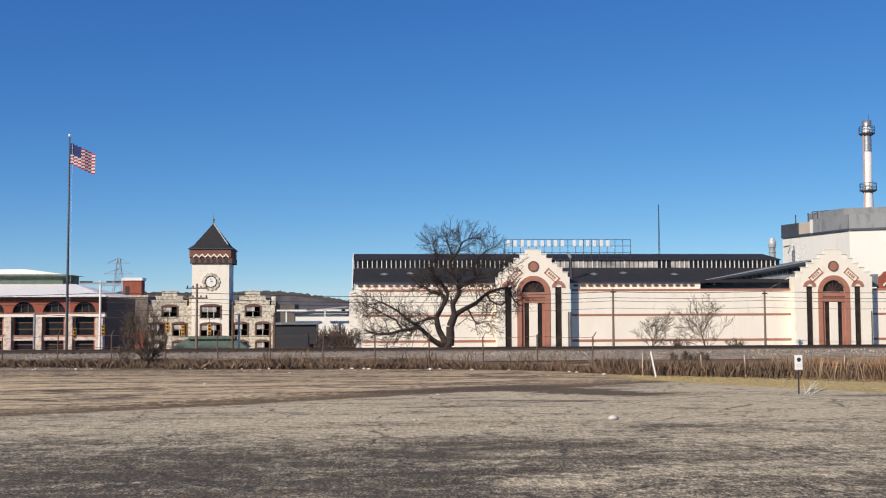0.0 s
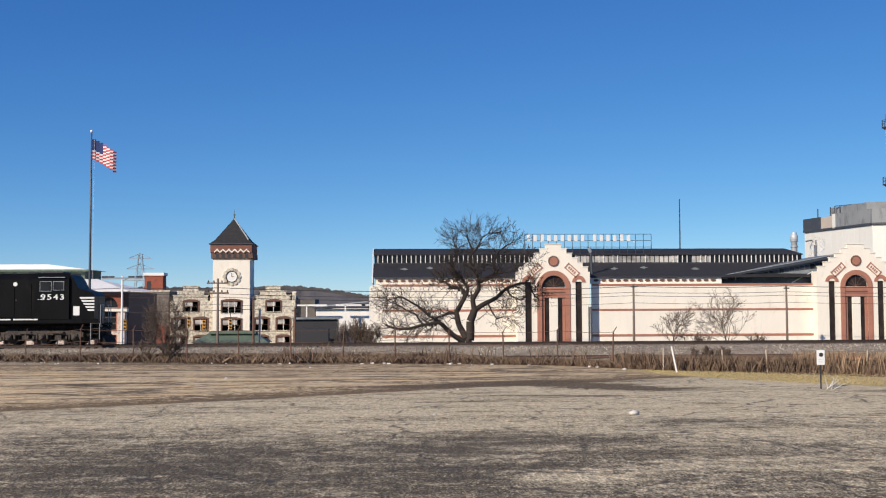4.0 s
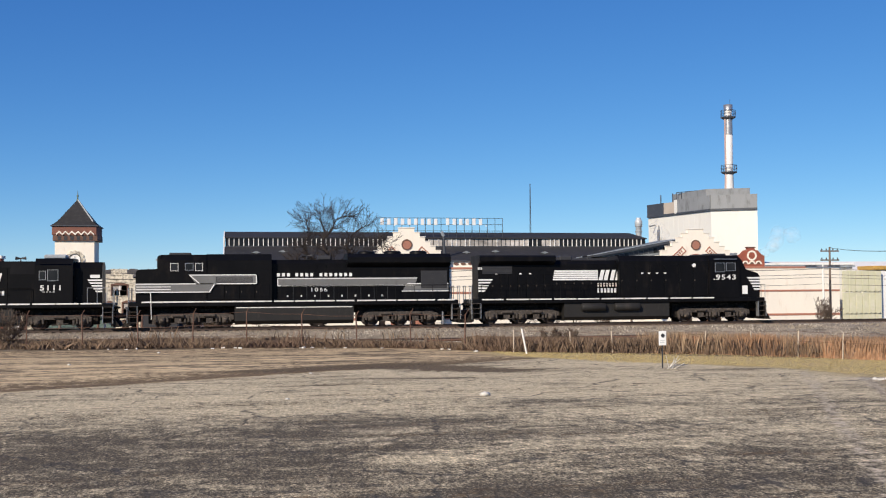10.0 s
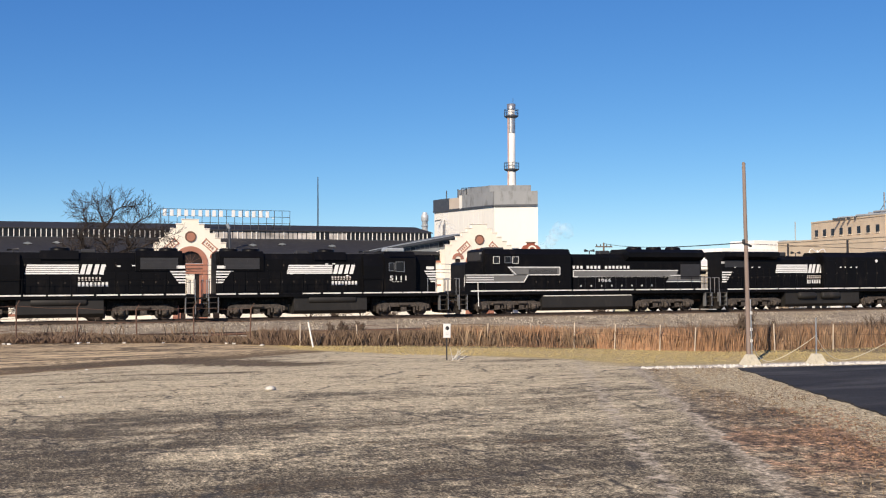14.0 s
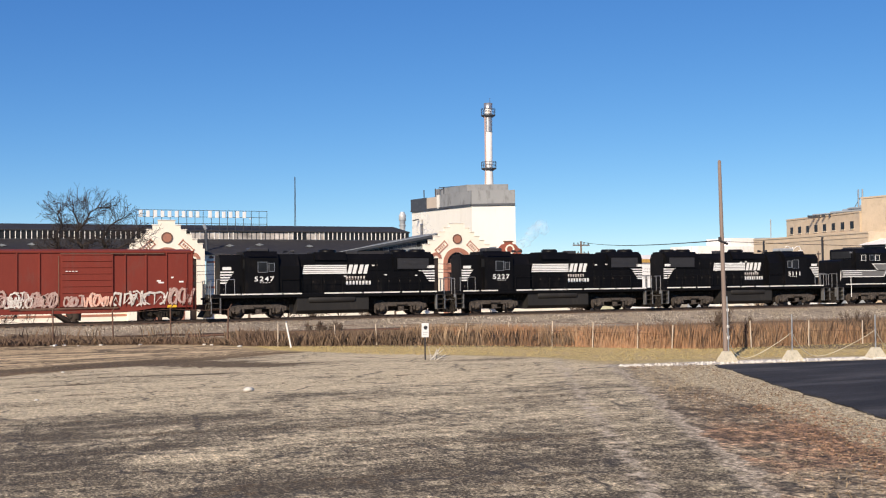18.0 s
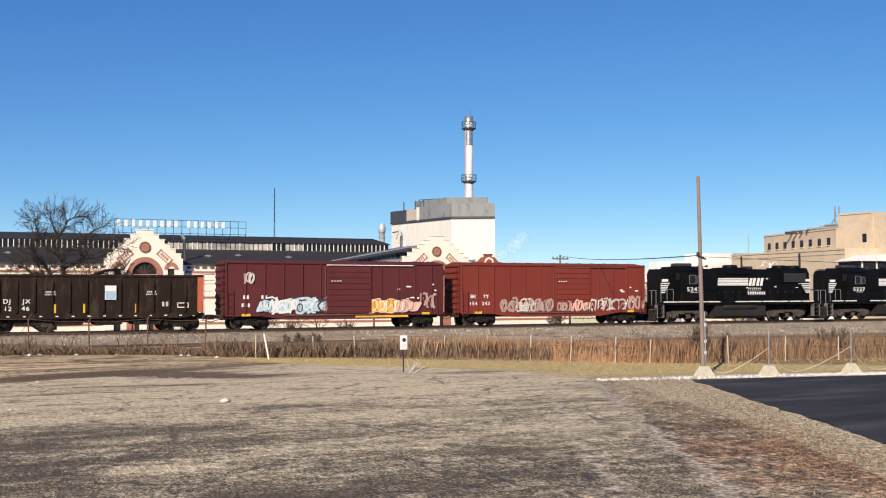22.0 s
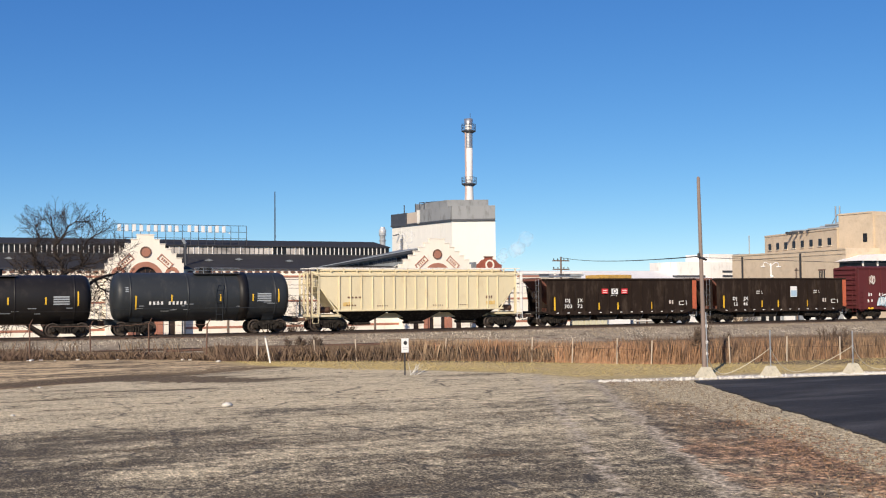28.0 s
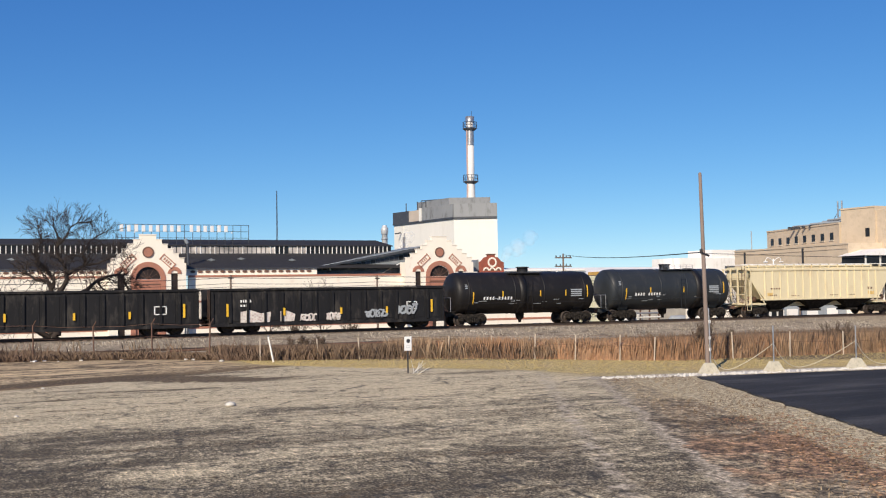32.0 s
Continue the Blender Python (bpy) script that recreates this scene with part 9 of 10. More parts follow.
def sapling(x, y, z, h, seed, mat=TWIG, stems=1, name="young_tree", label="young bare tree with fine upright twigs", depth=4, lean=0.35, wide=1.0):
    rng = random.Random(seed)
    t = thing(name, label, "tree" if name.endswith("tree") else "shrub", (x, y, z))
    fine = Mesh()
    for _ in range(stems):
        trunk = Mesh()
        d = spread(rng, (0, 0, 1), rng.uniform(0.0, lean))
        p = Vector((rng.uniform(-0.1, 0.1) * stems, rng.uniform(-0.1, 0.1) * stems, -0.1))
        n = 6
        r = 0.024 * h if stems == 1 else 0.010 * h
        for i in range(n):
            q = p + d * (h * 0.62 / n)
            trunk.tube(p, q, r, r * 0.85, 6, False)
            p, r = q, r * 0.85
            d = spread(rng, d, 0.16)
            if i > 0:
                for _ in range(3 if wide > 1 else 2):
                    twig(fine, rng, p, spread(rng, d, rng.uniform(0.5, 1.0) * (1.15 if wide > 1 else 1)), h * wide ** 0.5 * rng.uniform(0.13, 0.24), r * 0.55, depth - 1, 0.22 / wide)
        for _ in range(2):
            twig(fine, rng, p, spread(rng, d, 0.35), h * 0.2, r * 0.8, depth - 1, 0.25)
        part("trunk" if stems == 1 else "stem", trunk, mat, t)
    tagged(part("twig_spray", fine, mat, t), kind="stuff")
    return t


big_tree()
sapling(22.6, 84.0, -0.4, 3.4, 3, TWIG, depth=4, wide=2.0)
sapling(26.8, 84.0, -0.4, 4.0, 4, TWIG, lean=0.1, depth=4, wide=2.4)
sapling(24.6, 84.6, -0.5, 1.9, 34, stems=4, depth=3, name="bare_shrub", label="low bare shrub between the young trees", lean=0.9)
sapling(29.2, 84.4, -0.5, 1.8, 35, stems=4, depth=3, name="bare_shrub", label="low bare shrub beside the young trees", lean=0.9)
sapling(49.0, 84.0, -0.6, 2.9, 13, stems=3)
sapling(-12.9, 66.2, 0.0, 2.5, 5, stems=4, depth=3, name="bare_shrub", label="bare brown shrub beside the track fence", lean=0.6)
sapling(-13.7, 66.5, 0.0, 1.9, 15, stems=4, depth=3, name="bare_shrub", label="bare brown shrub beside the track fence", lean=0.8)
sapling(-2.2, 84.5, -0.6, 2.9, 6, stems=7, name="bare_shrub", label="reddish-brown bare shrub behind the track", lean=0.8)
sapling(-1.2, 84.8, -0.6, 2.5, 16, stems=6, name="bare_shrub", label="reddish-brown bare shrub behind the track", lean=0.8)
sapling(32.6, 42.6, 0.0, 2.1, 7, stems=3, depth=3, name="bare_shrub", label="dark bare shrub by the wooden pole", lean=0.5)
sapling(33.6, 43.4, 0.0, 1.7, 17, stems=3, depth=3, name="bare_shrub", label="dark bare shrub by the wooden pole", lean=0.7)
sapling(41.0, 42.2, 0.0, 1.7, 18, stems=4, depth=3, name="bare_shrub", label="grey-brown bare shrub in the weeds", lean=0.7)
sapling(17.5, 57.0, 0.0, 1.3, 19, stems=6, name="bare_shrub", label="low dark bare shrub in the weeds", lean=0.9)
sapling(88.0, 107.0, -3.0, 7.6, 33, stems=3, lean=0.3, name="young_tree", label="bare grey young tree behind the railway bank")
sapling(-26.5, 140.0, -3.0, 7.5, 20, stems=3, name="young_tree", label="bare pale young tree by the old workshop")
sapling(-30.0, 142.0, -3.0, 6.5, 21, stems=3, name="young_tree", label="bare pale young tree by the old workshop")

WEED_LINE = [(-60, 67.0), (-18.6, 66.6), (-2.4, 65.0), (3.9, 63.7), (7.0, 62.6), (9.9, 60.9), (12.4, 58.0), (14.6, 55.6), (19.1, 53.4), (23.1, 51.1), (26.3, 47.9), (29.0, 44.5), (31.2, 42.6), (34, 42.2), (41.7, 41.5), (70, 39.5)]


def weed_y(x):
    return float(np.interp(x, [q[0] for q in WEED_LINE], [q[1] for q in WEED_LINE]))


def weeds():
    rng = np.random.default_rng(4)

    def blades(n, xr, depth, hmean, wmin, wmax, mat, name, label, lean=0.25, front=1.4, clump=0.0):
        x = rng.uniform(xr[0], xr[1], n)
        k_ = rng.random(n) ** front * depth
        y = np.array([weed_y(a) for a in x]) + k_ + 0.25 * rng.standard_normal(n)
        h = hmean * (0.30 + 0.85 * rng.random(n)) * (0.85 + 0.3 * (np.sin(x * 1.7) * np.sin(x * 0.63 + 1.3) * 0.5 + 0.5))
        # the farther ones stay low so that the bank shows above
        h = np.minimum(h, np.maximum(0.18, 3.4 - (3.4 - hmean * 1.02) * y / np.array([weed_y(a) for a in x])))
        keep = y < 67.2
        x, y, h = x[keep], y[keep], h[keep]
        n = len(x)
        w = rng.uniform(wmin, wmax, n)
        a = rng.uniform(0, math.pi, n)
        lx, ly = rng.normal(0, lean, n) * h, rng.normal(0, lean, n) * h
        base = np.maximum(0.0, np.interp(y, [65.6, 68.2], [0.0, 0.42]))
        v = np.empty((n, 4, 3))
        v[:, 0] = np.stack([x - w * np.cos(a), y - w * np.sin(a), base - 0.03], 1)
        v[:, 1] = np.stack([x + w * np.cos(a), y + w * np.sin(a), base - 0.03], 1)
        v[:, 2] = np.stack([x + lx * 0.4 + w * np.cos(a), y + ly * 0.4, base + h * 0.62], 1)
        v[:, 3] = np.stack([x + lx, y + ly, base + h], 1)
        f = [(4 * i, 4 * i + 1, 4 * i + 2, 4 * i + 3) for i in range(n)]
        stuff(name, v.reshape(-1, 3).tolist(), f, mat, None, label, "weeds")
    def thicket(x0, x1, h, mat, name, label, step=0.11):
        """The matted body of the weeds: a ragged bank of stems that the single stalks stand in."""
        prof = ((-0.02, 0.0), (0.03, 0.22), (0.09, 0.45), (0.16, 0.66), (0.28, 0.84), (0.52, 0.95), (1.0, 0.92), (1.8, 0.75), (2.6, 0.35), (3.0, 0.0))
        xs = np.arange(x0, x1, step)
        v, f = [], []
        n = len(prof)
        for i, x in enumerate(xs):
            big = 0.82 + 0.22 * noise.noise(Vector((x * 0.55, 3, 0))) + 0.14 * noise.noise(Vector((x * 1.9, 9, 0)))
            ends = min(1.0, (x - x0) / 1.5 + 0.15, (x1 - x) / 1.5 + 0.15)
            for j, (dy, dz) in enumerate(prof):
                rough = 0.0 if j in (0, n - 1) else 1.0
                top = rng.uniform(-0.10, 0.13) if 3 < j < 8 else rng.uniform(-0.03, 0.03)
                v.append((x + rough * rng.uniform(-0.04, 0.04), weed_y(x) + dy + rough * rng.uniform(-0.07, 0.07), max(-0.02, h * ends * (dz * big + rough * top))))
        for i in range(len(xs) - 1):
            for j in range(n - 1):
                a = i * n + j
                f.append((a, a + n, a + n + 1, a + 1))
        stuff(name, v, f, mat, None, label, "weeds")
    thicket(20.5, 62, 0.98, THATCH_RED, "matted_dry_grass", "matted body of reddish dry grass along the fence")
    thicket(12.8, 21.5, 0.66, THATCH_BROWN, "matted_weeds", "matted dark brown weeds along the fence")
    blades(42000, (21, 62), 3.4, 1.15, 0.003, 0.006, WEED_RED, "tall_dry_grass", "tall reddish dry grass along the railway fence", 0.09)
    blades(20000, (13, 27), 5.0, 0.85, 0.003, 0.006, WEED_TAN, "brown_weeds", "dark brown dry weeds along the railway fence", 0.2)
    blades(46000, (-30, 15), 3.4, 0.44, 0.003, 0.006, WEED_TAN, "brown_weeds", "low brown dry weeds along the railway fence", 0.5)
    blades(9000, (30, 62), 3.0, 1.35, 0.003, 0.006, WEED_TAN, "brown_weeds", "tall brown dry weeds along the railway fence", 0.12)
    blades(5000, (14, 62), 22.0, 0.4, 0.008, 0.018, WEED_TAN, "low_weeds", "low sparse dry weeds before the ballast", 0.4, 0.8)
    for x0, x1 in ((2.0, 6.5), (8.5, 11.5), (-6, -3), (12.8, 14.2)):
        blades(120, (x0, x1), 1.6, 1.1, 0.004, 0.008, WEED_TAN, "tall_weed_stalks", "tall thin dry weed stalks by the fence", 0.15)
    # short turf on the grass strip and dead tufts on the verge
    n = 26000
    x = rng.uniform(13.5, 62, n)
    y = rng.uniform(0, 1, n)
    far = np.array([weed_y(a) for a in x]) + 0.4
    near = np.interp(x, [13.5, 14.7, 16.9, 20.0, 22, 23.2, 34, 62], [53.0, 51.0, 46.6, 44.6, 42.4, 38.2, 35.6, 31.0])
    y = near + (far - near) * y
    h = rng.uniform(0.02, 0.06, n)
    w = rng.uniform(0.015, 0.035, n)
    v = np.empty((n, 3, 3))
    v[:, 0] = np.stack([x - w, y, 0 * x + 0.01], 1)
    v[:, 1] = np.stack([x + w, y, 0 * x + 0.01], 1)
    v[:, 2] = np.stack([x + rng.normal(0, 0.03, n), y + rng.normal(0, 0.03, n), h], 1)
    stuff("turf", v.reshape(-1, 3).tolist(), [(3 * i, 3 * i + 1, 3 * i + 2) for i in range(n)], TURF, None, "short yellowed winter turf strip", "grass")
    n = 7000
    y = 10 + 26 * rng.random(n) ** 1.1
    left = np.interp(y, [9.0, 13.4, 21.1, 35.9], [9.6, 11.9, 15.7, 22.9])
    right = np.interp(y, [9.0, 18.9, 34.1], [15.2, 19.1, 25.6])
    x = left + (right - left) * rng.random(n)
    h = rng.uniform(0.02, 0.07, n)
    w = rng.uniform(0.008, 0.02, n)
    a = rng.uniform(0, math.pi, n)
    v = np.empty((n, 3, 3))
    v[:, 0] = np.stack([x - w * np.cos(a), y - w * np.sin(a), 0 * x], 1)
    v[:, 1] = np.stack([x + w * np.cos(a), y + w * np.sin(a), 0 * x], 1)
    v[:, 2] = np.stack([x + rng.normal(0, 0.05, n), y + rng.normal(0, 0.05, n), h], 1)
    stuff("dead_grass", v.reshape(-1, 3).tolist(), [(3 * i, 3 * i + 1, 3 * i + 2) for i in range(n)], DEAD, None, "dead grass and fallen leaves on the verge", "grass")
    # fallen leaves, thickest in the hollow beside the asphalt
    n = 2400
    y = 10 + 13 * rng.random(n) ** 1.2
    left = np.interp(y, [9.0, 13.4, 21.1, 35.9], [10.4, 12.6, 16.2, 23.2])
    right = np.interp(y, [9.0, 18.9, 34.1], [15.2, 19.1, 25.6])
    x = left + (right - left) * (0.22 + 0.6 * rng.random(n))
    r, a, tilt = rng.uniform(0.02, 0.05, n), rng.uniform(0, 6.28, n), rng.uniform(-0.6, 0.6, n)
    v = np.empty((n, 4, 3))
    for i, (u, w) in enumerate(((-1, 0), (0, -0.55), (1, 0), (0, 0.55))):
        v[:, i] = np.stack([x + r * (u * np.cos(a) - w * np.sin(a)), y + r * (u * np.sin(a) + w * np.cos(a)), 0.03 + r * tilt * w + 0.3 * r * abs(u) + 0.02 * rng.random(n)], 1)
    stuff("fallen_leaves", v.reshape(-1, 3).tolist(), [(4 * i, 4 * i + 1, 4 * i + 2, 4 * i + 3) for i in range(n)], LEAVES, None, "rust-brown fallen leaves on the verge", "leaves")
    # gravel and crumbs of asphalt on the lot
    n = 42000
    y = 14 + 46 * rng.random(n) ** 1.6
    x = (rng.random(n) * 1.25 - 0.42) * y
    keep = (x > -26) & (x < 23)
    x, y = x[keep], y[keep]
    n = len(x)
    r = (0.004 + 0.010 * rng.random(n) ** 2) * (0.7 + y / 60)
    a = rng.uniform(0, 6.28, n)
    v = np.empty((n, 4, 3))
    z = np.array([ground_height(p, q) for p, q in zip(x, y)])
    for i in range(3):
        v[:, i] = np.stack([x + r * np.cos(a + 2.09 * i), y + r * np.sin(a + 2.09 * i), z - 0.002], 1)
    v[:, 3] = np.stack([x, y, z + r * rng.uniform(0.5, 1.0, n)], 1)
    f = []
    for i in range(n):
        q = 4 * i
        f += [(q, q + 1, q + 3), (q + 1, q + 2, q + 3), (q + 2, q, q + 3)]
    stuff("gravel", v.reshape(-1, 3).tolist(), f, GRAVEL, None, "loose pale gravel and crumbs of asphalt on the lot", "gravel")
    # white stones along the asphalt's far edge
    n = 900
    x = rng.uniform(22.6, 62, n)
    y = np.interp(x, [22, 25.8, 33.2, 62], [35.6, 34.9, 33.6, 28.9]) + rng.normal(0, 0.22, n) + 0.25
    v, f = [], []
    for p, q in zip(x, y):
        r_ = rng.uniform(0.03, 0.10)
        i = len(v)
        for j in range(4):
            v.append((p + r_ * math.cos(j * 1.57), q + r_ * math.sin(j * 1.57), 0.0))
        v.append((p, q, r_ * 0.9))
        f += [(i + j, i + (j + 1) % 4, i + 4) for j in range(4)]
    stuff("edge_stones", v, f, ROCK, None, "white crushed stones along the asphalt edge", "stones")


LEAVES = weed_material("rust_brown_leaves", (0.10, 0.048, 0.024), (0.46, 0.28, 0.165), (0.25, 0.145, 0.085))
def thatch_material(name, a, b, c):
    """Matted stems: upright streaks over broad patches of colour."""
    k = Nodes(name)
    up, wide = k.stretched(1, 1, 0.10), k.stretched(1, 1, 0.3)
    streak, fine = k.noise(up, 9.0, 4.0, 0.65), k.noise(up, 30.0, 3.0, 0.7)
    col = k.mix(k.ramp(streak, 0.36, 0.64), a, b)
    col = k.mix(k.ramp(k.noise(wide, 0.35, 4.0, 0.6), 0.42, 0.60), col, c)
    col = k.scaled(col, k.ramp(fine, 0.3, 0.7, 0.72, 1.28))
    return k.finish(col, 0.95, streak, 0.08, 0.8)


THATCH_RED = thatch_material("matted_dry_grass", (0.15, 0.085, 0.050), (0.44, 0.29, 0.175), (0.40, 0.215, 0.115))
THATCH_BROWN = thatch_material("matted_brown_weeds", (0.065, 0.042, 0.029), (0.22, 0.145, 0.095), (0.12, 0.074, 0.050))
DEAD = weed_material("dead_verge_grass", (0.065, 0.044, 0.024), (0.52, 0.41, 0.26), (0.17, 0.105, 0.055))
GRAVEL = weed_material("lot_gravel", (0.04, 0.034, 0.026), (0.58, 0.49, 0.35), (0.30, 0.24, 0.16))
weeds()


# ---- fence, poles, sign, barrier ----
def fence():
    f = thing("railway_fence", "old thin wire fence with slim rusty and pale posts", "fence", (0, 0, 0))
    # western run, taller rusty posts
    west = [(-24.5, 66.6), (-21.3, 66.5), (-18.1, 66.4), (-14.9, 66.2), (-11.7, 65.9), (-8.6, 65.7), (-5.5, 65.5), (-2.4, 65.3), (0.7, 64.8), (3.9, 64.2), (7.0, 63.2), (9.9, 61.6), (12.4, 58.5)]
    rng = random.Random(2)
    tops = []
    for x, y in west:
        h = rng.uniform(1.85, 2.15)
        lx = rng.uniform(-0.06, 0.06)
        part("post", Mesh().tube((x, y, -0.1), (x + lx, y, h), 0.04, n=6), RUST, f)
        part("barb_arm", Mesh().tube((x + lx, y, h - 0.05), (x + lx + 0.16, y - 0.1, h + 0.25), 0.025, n=5), RUST, f)
        tops.append(Vector((x + lx, y, h)))
    for k_ in (0.05, 0.75, 1.4):
        run = []
        for a, b in zip(tops, tops[1:]):
            a, b = a - Vector((0, 0, k_)), b - Vector((0, 0, k_))
            run += [a, (a + b) / 2 - Vector((0, 0, 0.06))]
        part("wire", Mesh().path(run + [b], 0.012, 4), RUST, f)
    east = [(14.4, 55.7), (17.2, 54.6), (19.1, 53.6), (23.1, 51.3), (24.9, 49.8), (26.3, 47.9), (27.6, 46.2), (29.0, 44.4), (30.2, 43.3), (33.8, 42.0), (36.9, 41.6), (40.0, 41.3), (43.2, 41.0), (46.5, 40.7), (50, 40.3)]
    tops = []
    pale = surf("pale_post_paint", (0.48, 0.40, 0.31), 0.8, var=0.2, scale=3)
    for x, y in east:
        h = rng.uniform(1.05, 1.3)
        lx = rng.uniform(-0.08, 0.08)
        part("post", Mesh().tube((x, y - 0.15, -0.1), (x + lx, y - 0.15, h), 0.036, n=6), pale, f, "pale weathered post")
        tops.append(Vector((x + lx, y - 0.15, h)))
    for k_ in (0.05, 0.5):
        part("wire", Mesh().path([a - Vector((0, 0, k_)) for a in tops], 0.008, 4), RUST, f)
    p = thing("leaning_white_post", "thin white post leaning at the lot edge", "post", (14.77, 54.3, 0))
    part("pipe", Mesh().tube((0, 0, -0.05), (-0.27, 0, 1.30), 0.045, n=8), WHITE, p)
    part("cap", Mesh().tube((-0.27, 0, 1.30), (-0.28, 0, 1.36), 0.055, n=8), STEEL, p)
    r = thing("old_pipe", "dark rusted pipe lying along the foot of the bank", "pipe", (0, 0, 0))
    part("pipe", Mesh().path([(11.5, 65.4, 0.20), (16, 64.6, 0.32), (21, 64.2, 0.34), (28.4, 63.9, 0.30)], 0.07, 8), RUST, r)
    for x, y in ((13, 65.1), (18, 64.4), (23.5, 64.1), (28, 63.9)):
        part("stub", Mesh().tube((x, y, -0.05), (x, y, 0.36), 0.04, n=6), RUST, r)


fence()


def lot_sign():
    s = thing("lot_sign", "small white notice sign with dark round mark on a thin post", "sign", (17.5, 42.9, 0))
    part("post", Mesh().box(-0.025, 0.025, -0.02, 0.02, -0.05, 1.5), IRON, s)
    b = part("board", Mesh().box(-0.165, 0.165, -0.045, -0.022, 0.96, 1.56, 0.008), LETTER, s)
    part("round_mark", Mesh().disc((0.01, -0.047, 1.37), 0.085, -0.006, 0.0, 16), IRON, b)
    part("notice_bar", Mesh().box(-0.11, 0.11, -0.05, -0.045, 1.16, 1.175).box(-0.11, 0.09, -0.05, -0.045, 1.08, 1.095), PALE_GREY, b)
    d = thing("dead_plant", "bleached dead stalks at the foot of the sign", "plant", (17.85, 42.7, 0))
    rng = random.Random(77)
    for i in range(9):
        a = spread(rng, (0.35, 0, 1), rng.uniform(0.2, 0.9))
        part("stalk", Mesh().tube((rng.uniform(-0.25, 0.2), 0, 0), Vector((0, 0, 0)) + a * rng.uniform(0.3, 0.65), 0.018, 0.008, 5), ROCK, d)


lot_sign()


def wooden_pole():
    p = thing("wooden_pole", "tall bare weathered wooden pole with wires", "utility pole", (27.49, 35.6, 0))
    part("shaft", Mesh().lathe([(0.098, -0.1), (0.090, 2.0), (0.078, 5.0), (0.066, 8.0), (0.04, 8.06)], n=12), POLE_GREY, p, "", Matrix.Rotation(radians(-1.1), 4, "Y"))
    part("bracket", Mesh().tube((-0.24, -0.05, 4.82), (0.14, -0.05, 4.70), 0.045, n=6), IRON, p)
    part("insulator", Mesh().lathe([(0.05, 0), (0.07, 0.05), (0.05, 0.1), (0.07, 0.14), (0.03, 0.18)], c=(-0.24, -0.05, 4.8), n=8), IRON, p)
    part("conduit", Mesh().tube((0.02, -0.15, 0.3), (-0.02, -0.14, 2.6), 0.03, n=6), STEEL, p)
    for z in (0.9, 1.35, 2.0):
        part("tag", Mesh().box(-0.05, 0.05, -0.165, -0.15, z, z + 0.12), WHITE, p)
    # barrier of concrete feet, steel posts and sagging ropes
    posts = [(27.42, 35.45), (30.05, 34.7), (33.93, 34.2), (38.2, 33.6), (42.5, 33.0)]
    for i, (x, y) in enumerate(posts):
        b = thing("barrier", "trapezoid concrete barrier foot with slim post beside the asphalt", "barrier", (x, y, 0), "rope barrier")
        lo, hi = [(-0.34, -0.24), (0.34, -0.24), (0.34, 0.24), (-0.34, 0.24)], [(-0.14, -0.12), (0.14, -0.12), (0.14, 0.12), (-0.14, 0.12)]
        m = Mesh()
        for j in range(4):
            q = (j + 1) % 4
            m.face([(*lo[j], 0.07), (*lo[q], 0.07), (*hi[q], 0.42), (*hi[j], 0.42)]).face([(*lo[j], 0), (*lo[q], 0), (*lo[q], 0.07), (*lo[j], 0.07)])
        m.face([(*p_, 0.42) for p_ in hi])
        part("block", m, CONCRETE, b)
        if i:
            part("post", Mesh().tube((0, 0, 0.4), (0, 0, 1.95 - 0.1 * i), 0.03, n=8), STEEL, b, "galvanized steel post")
            part("hook", Mesh().tube((-0.05, 0, 1.15), (0.05, 0, 1.15), 0.02, n=5), STEEL, b)
    for (ax, ay), (bx, by) in zip(posts, posts[1:]):
        r = thing("barrier_rope", "pale sagging rope between barrier posts", "rope", (0, 0, 0), "rope barrier ropes")
        pts = []
        for j in range(15):
            t = j / 14
            z = 1.14 - 1.08 * (1 - abs(2 * t - 1) ** 1.7)
            pts.append((ax + (bx - ax) * t, ay + (by - ay) * t + 0.9 * math.sin(math.pi * t), max(0.03, z)))
        part("strand", Mesh().path(pts, 0.014, 5), surf("pale_rope", (0.55, 0.50, 0.38), 0.9) if "pale_rope" not in bpy.data.materials else bpy.data.materials["pale_rope"], r)


wooden_pole()


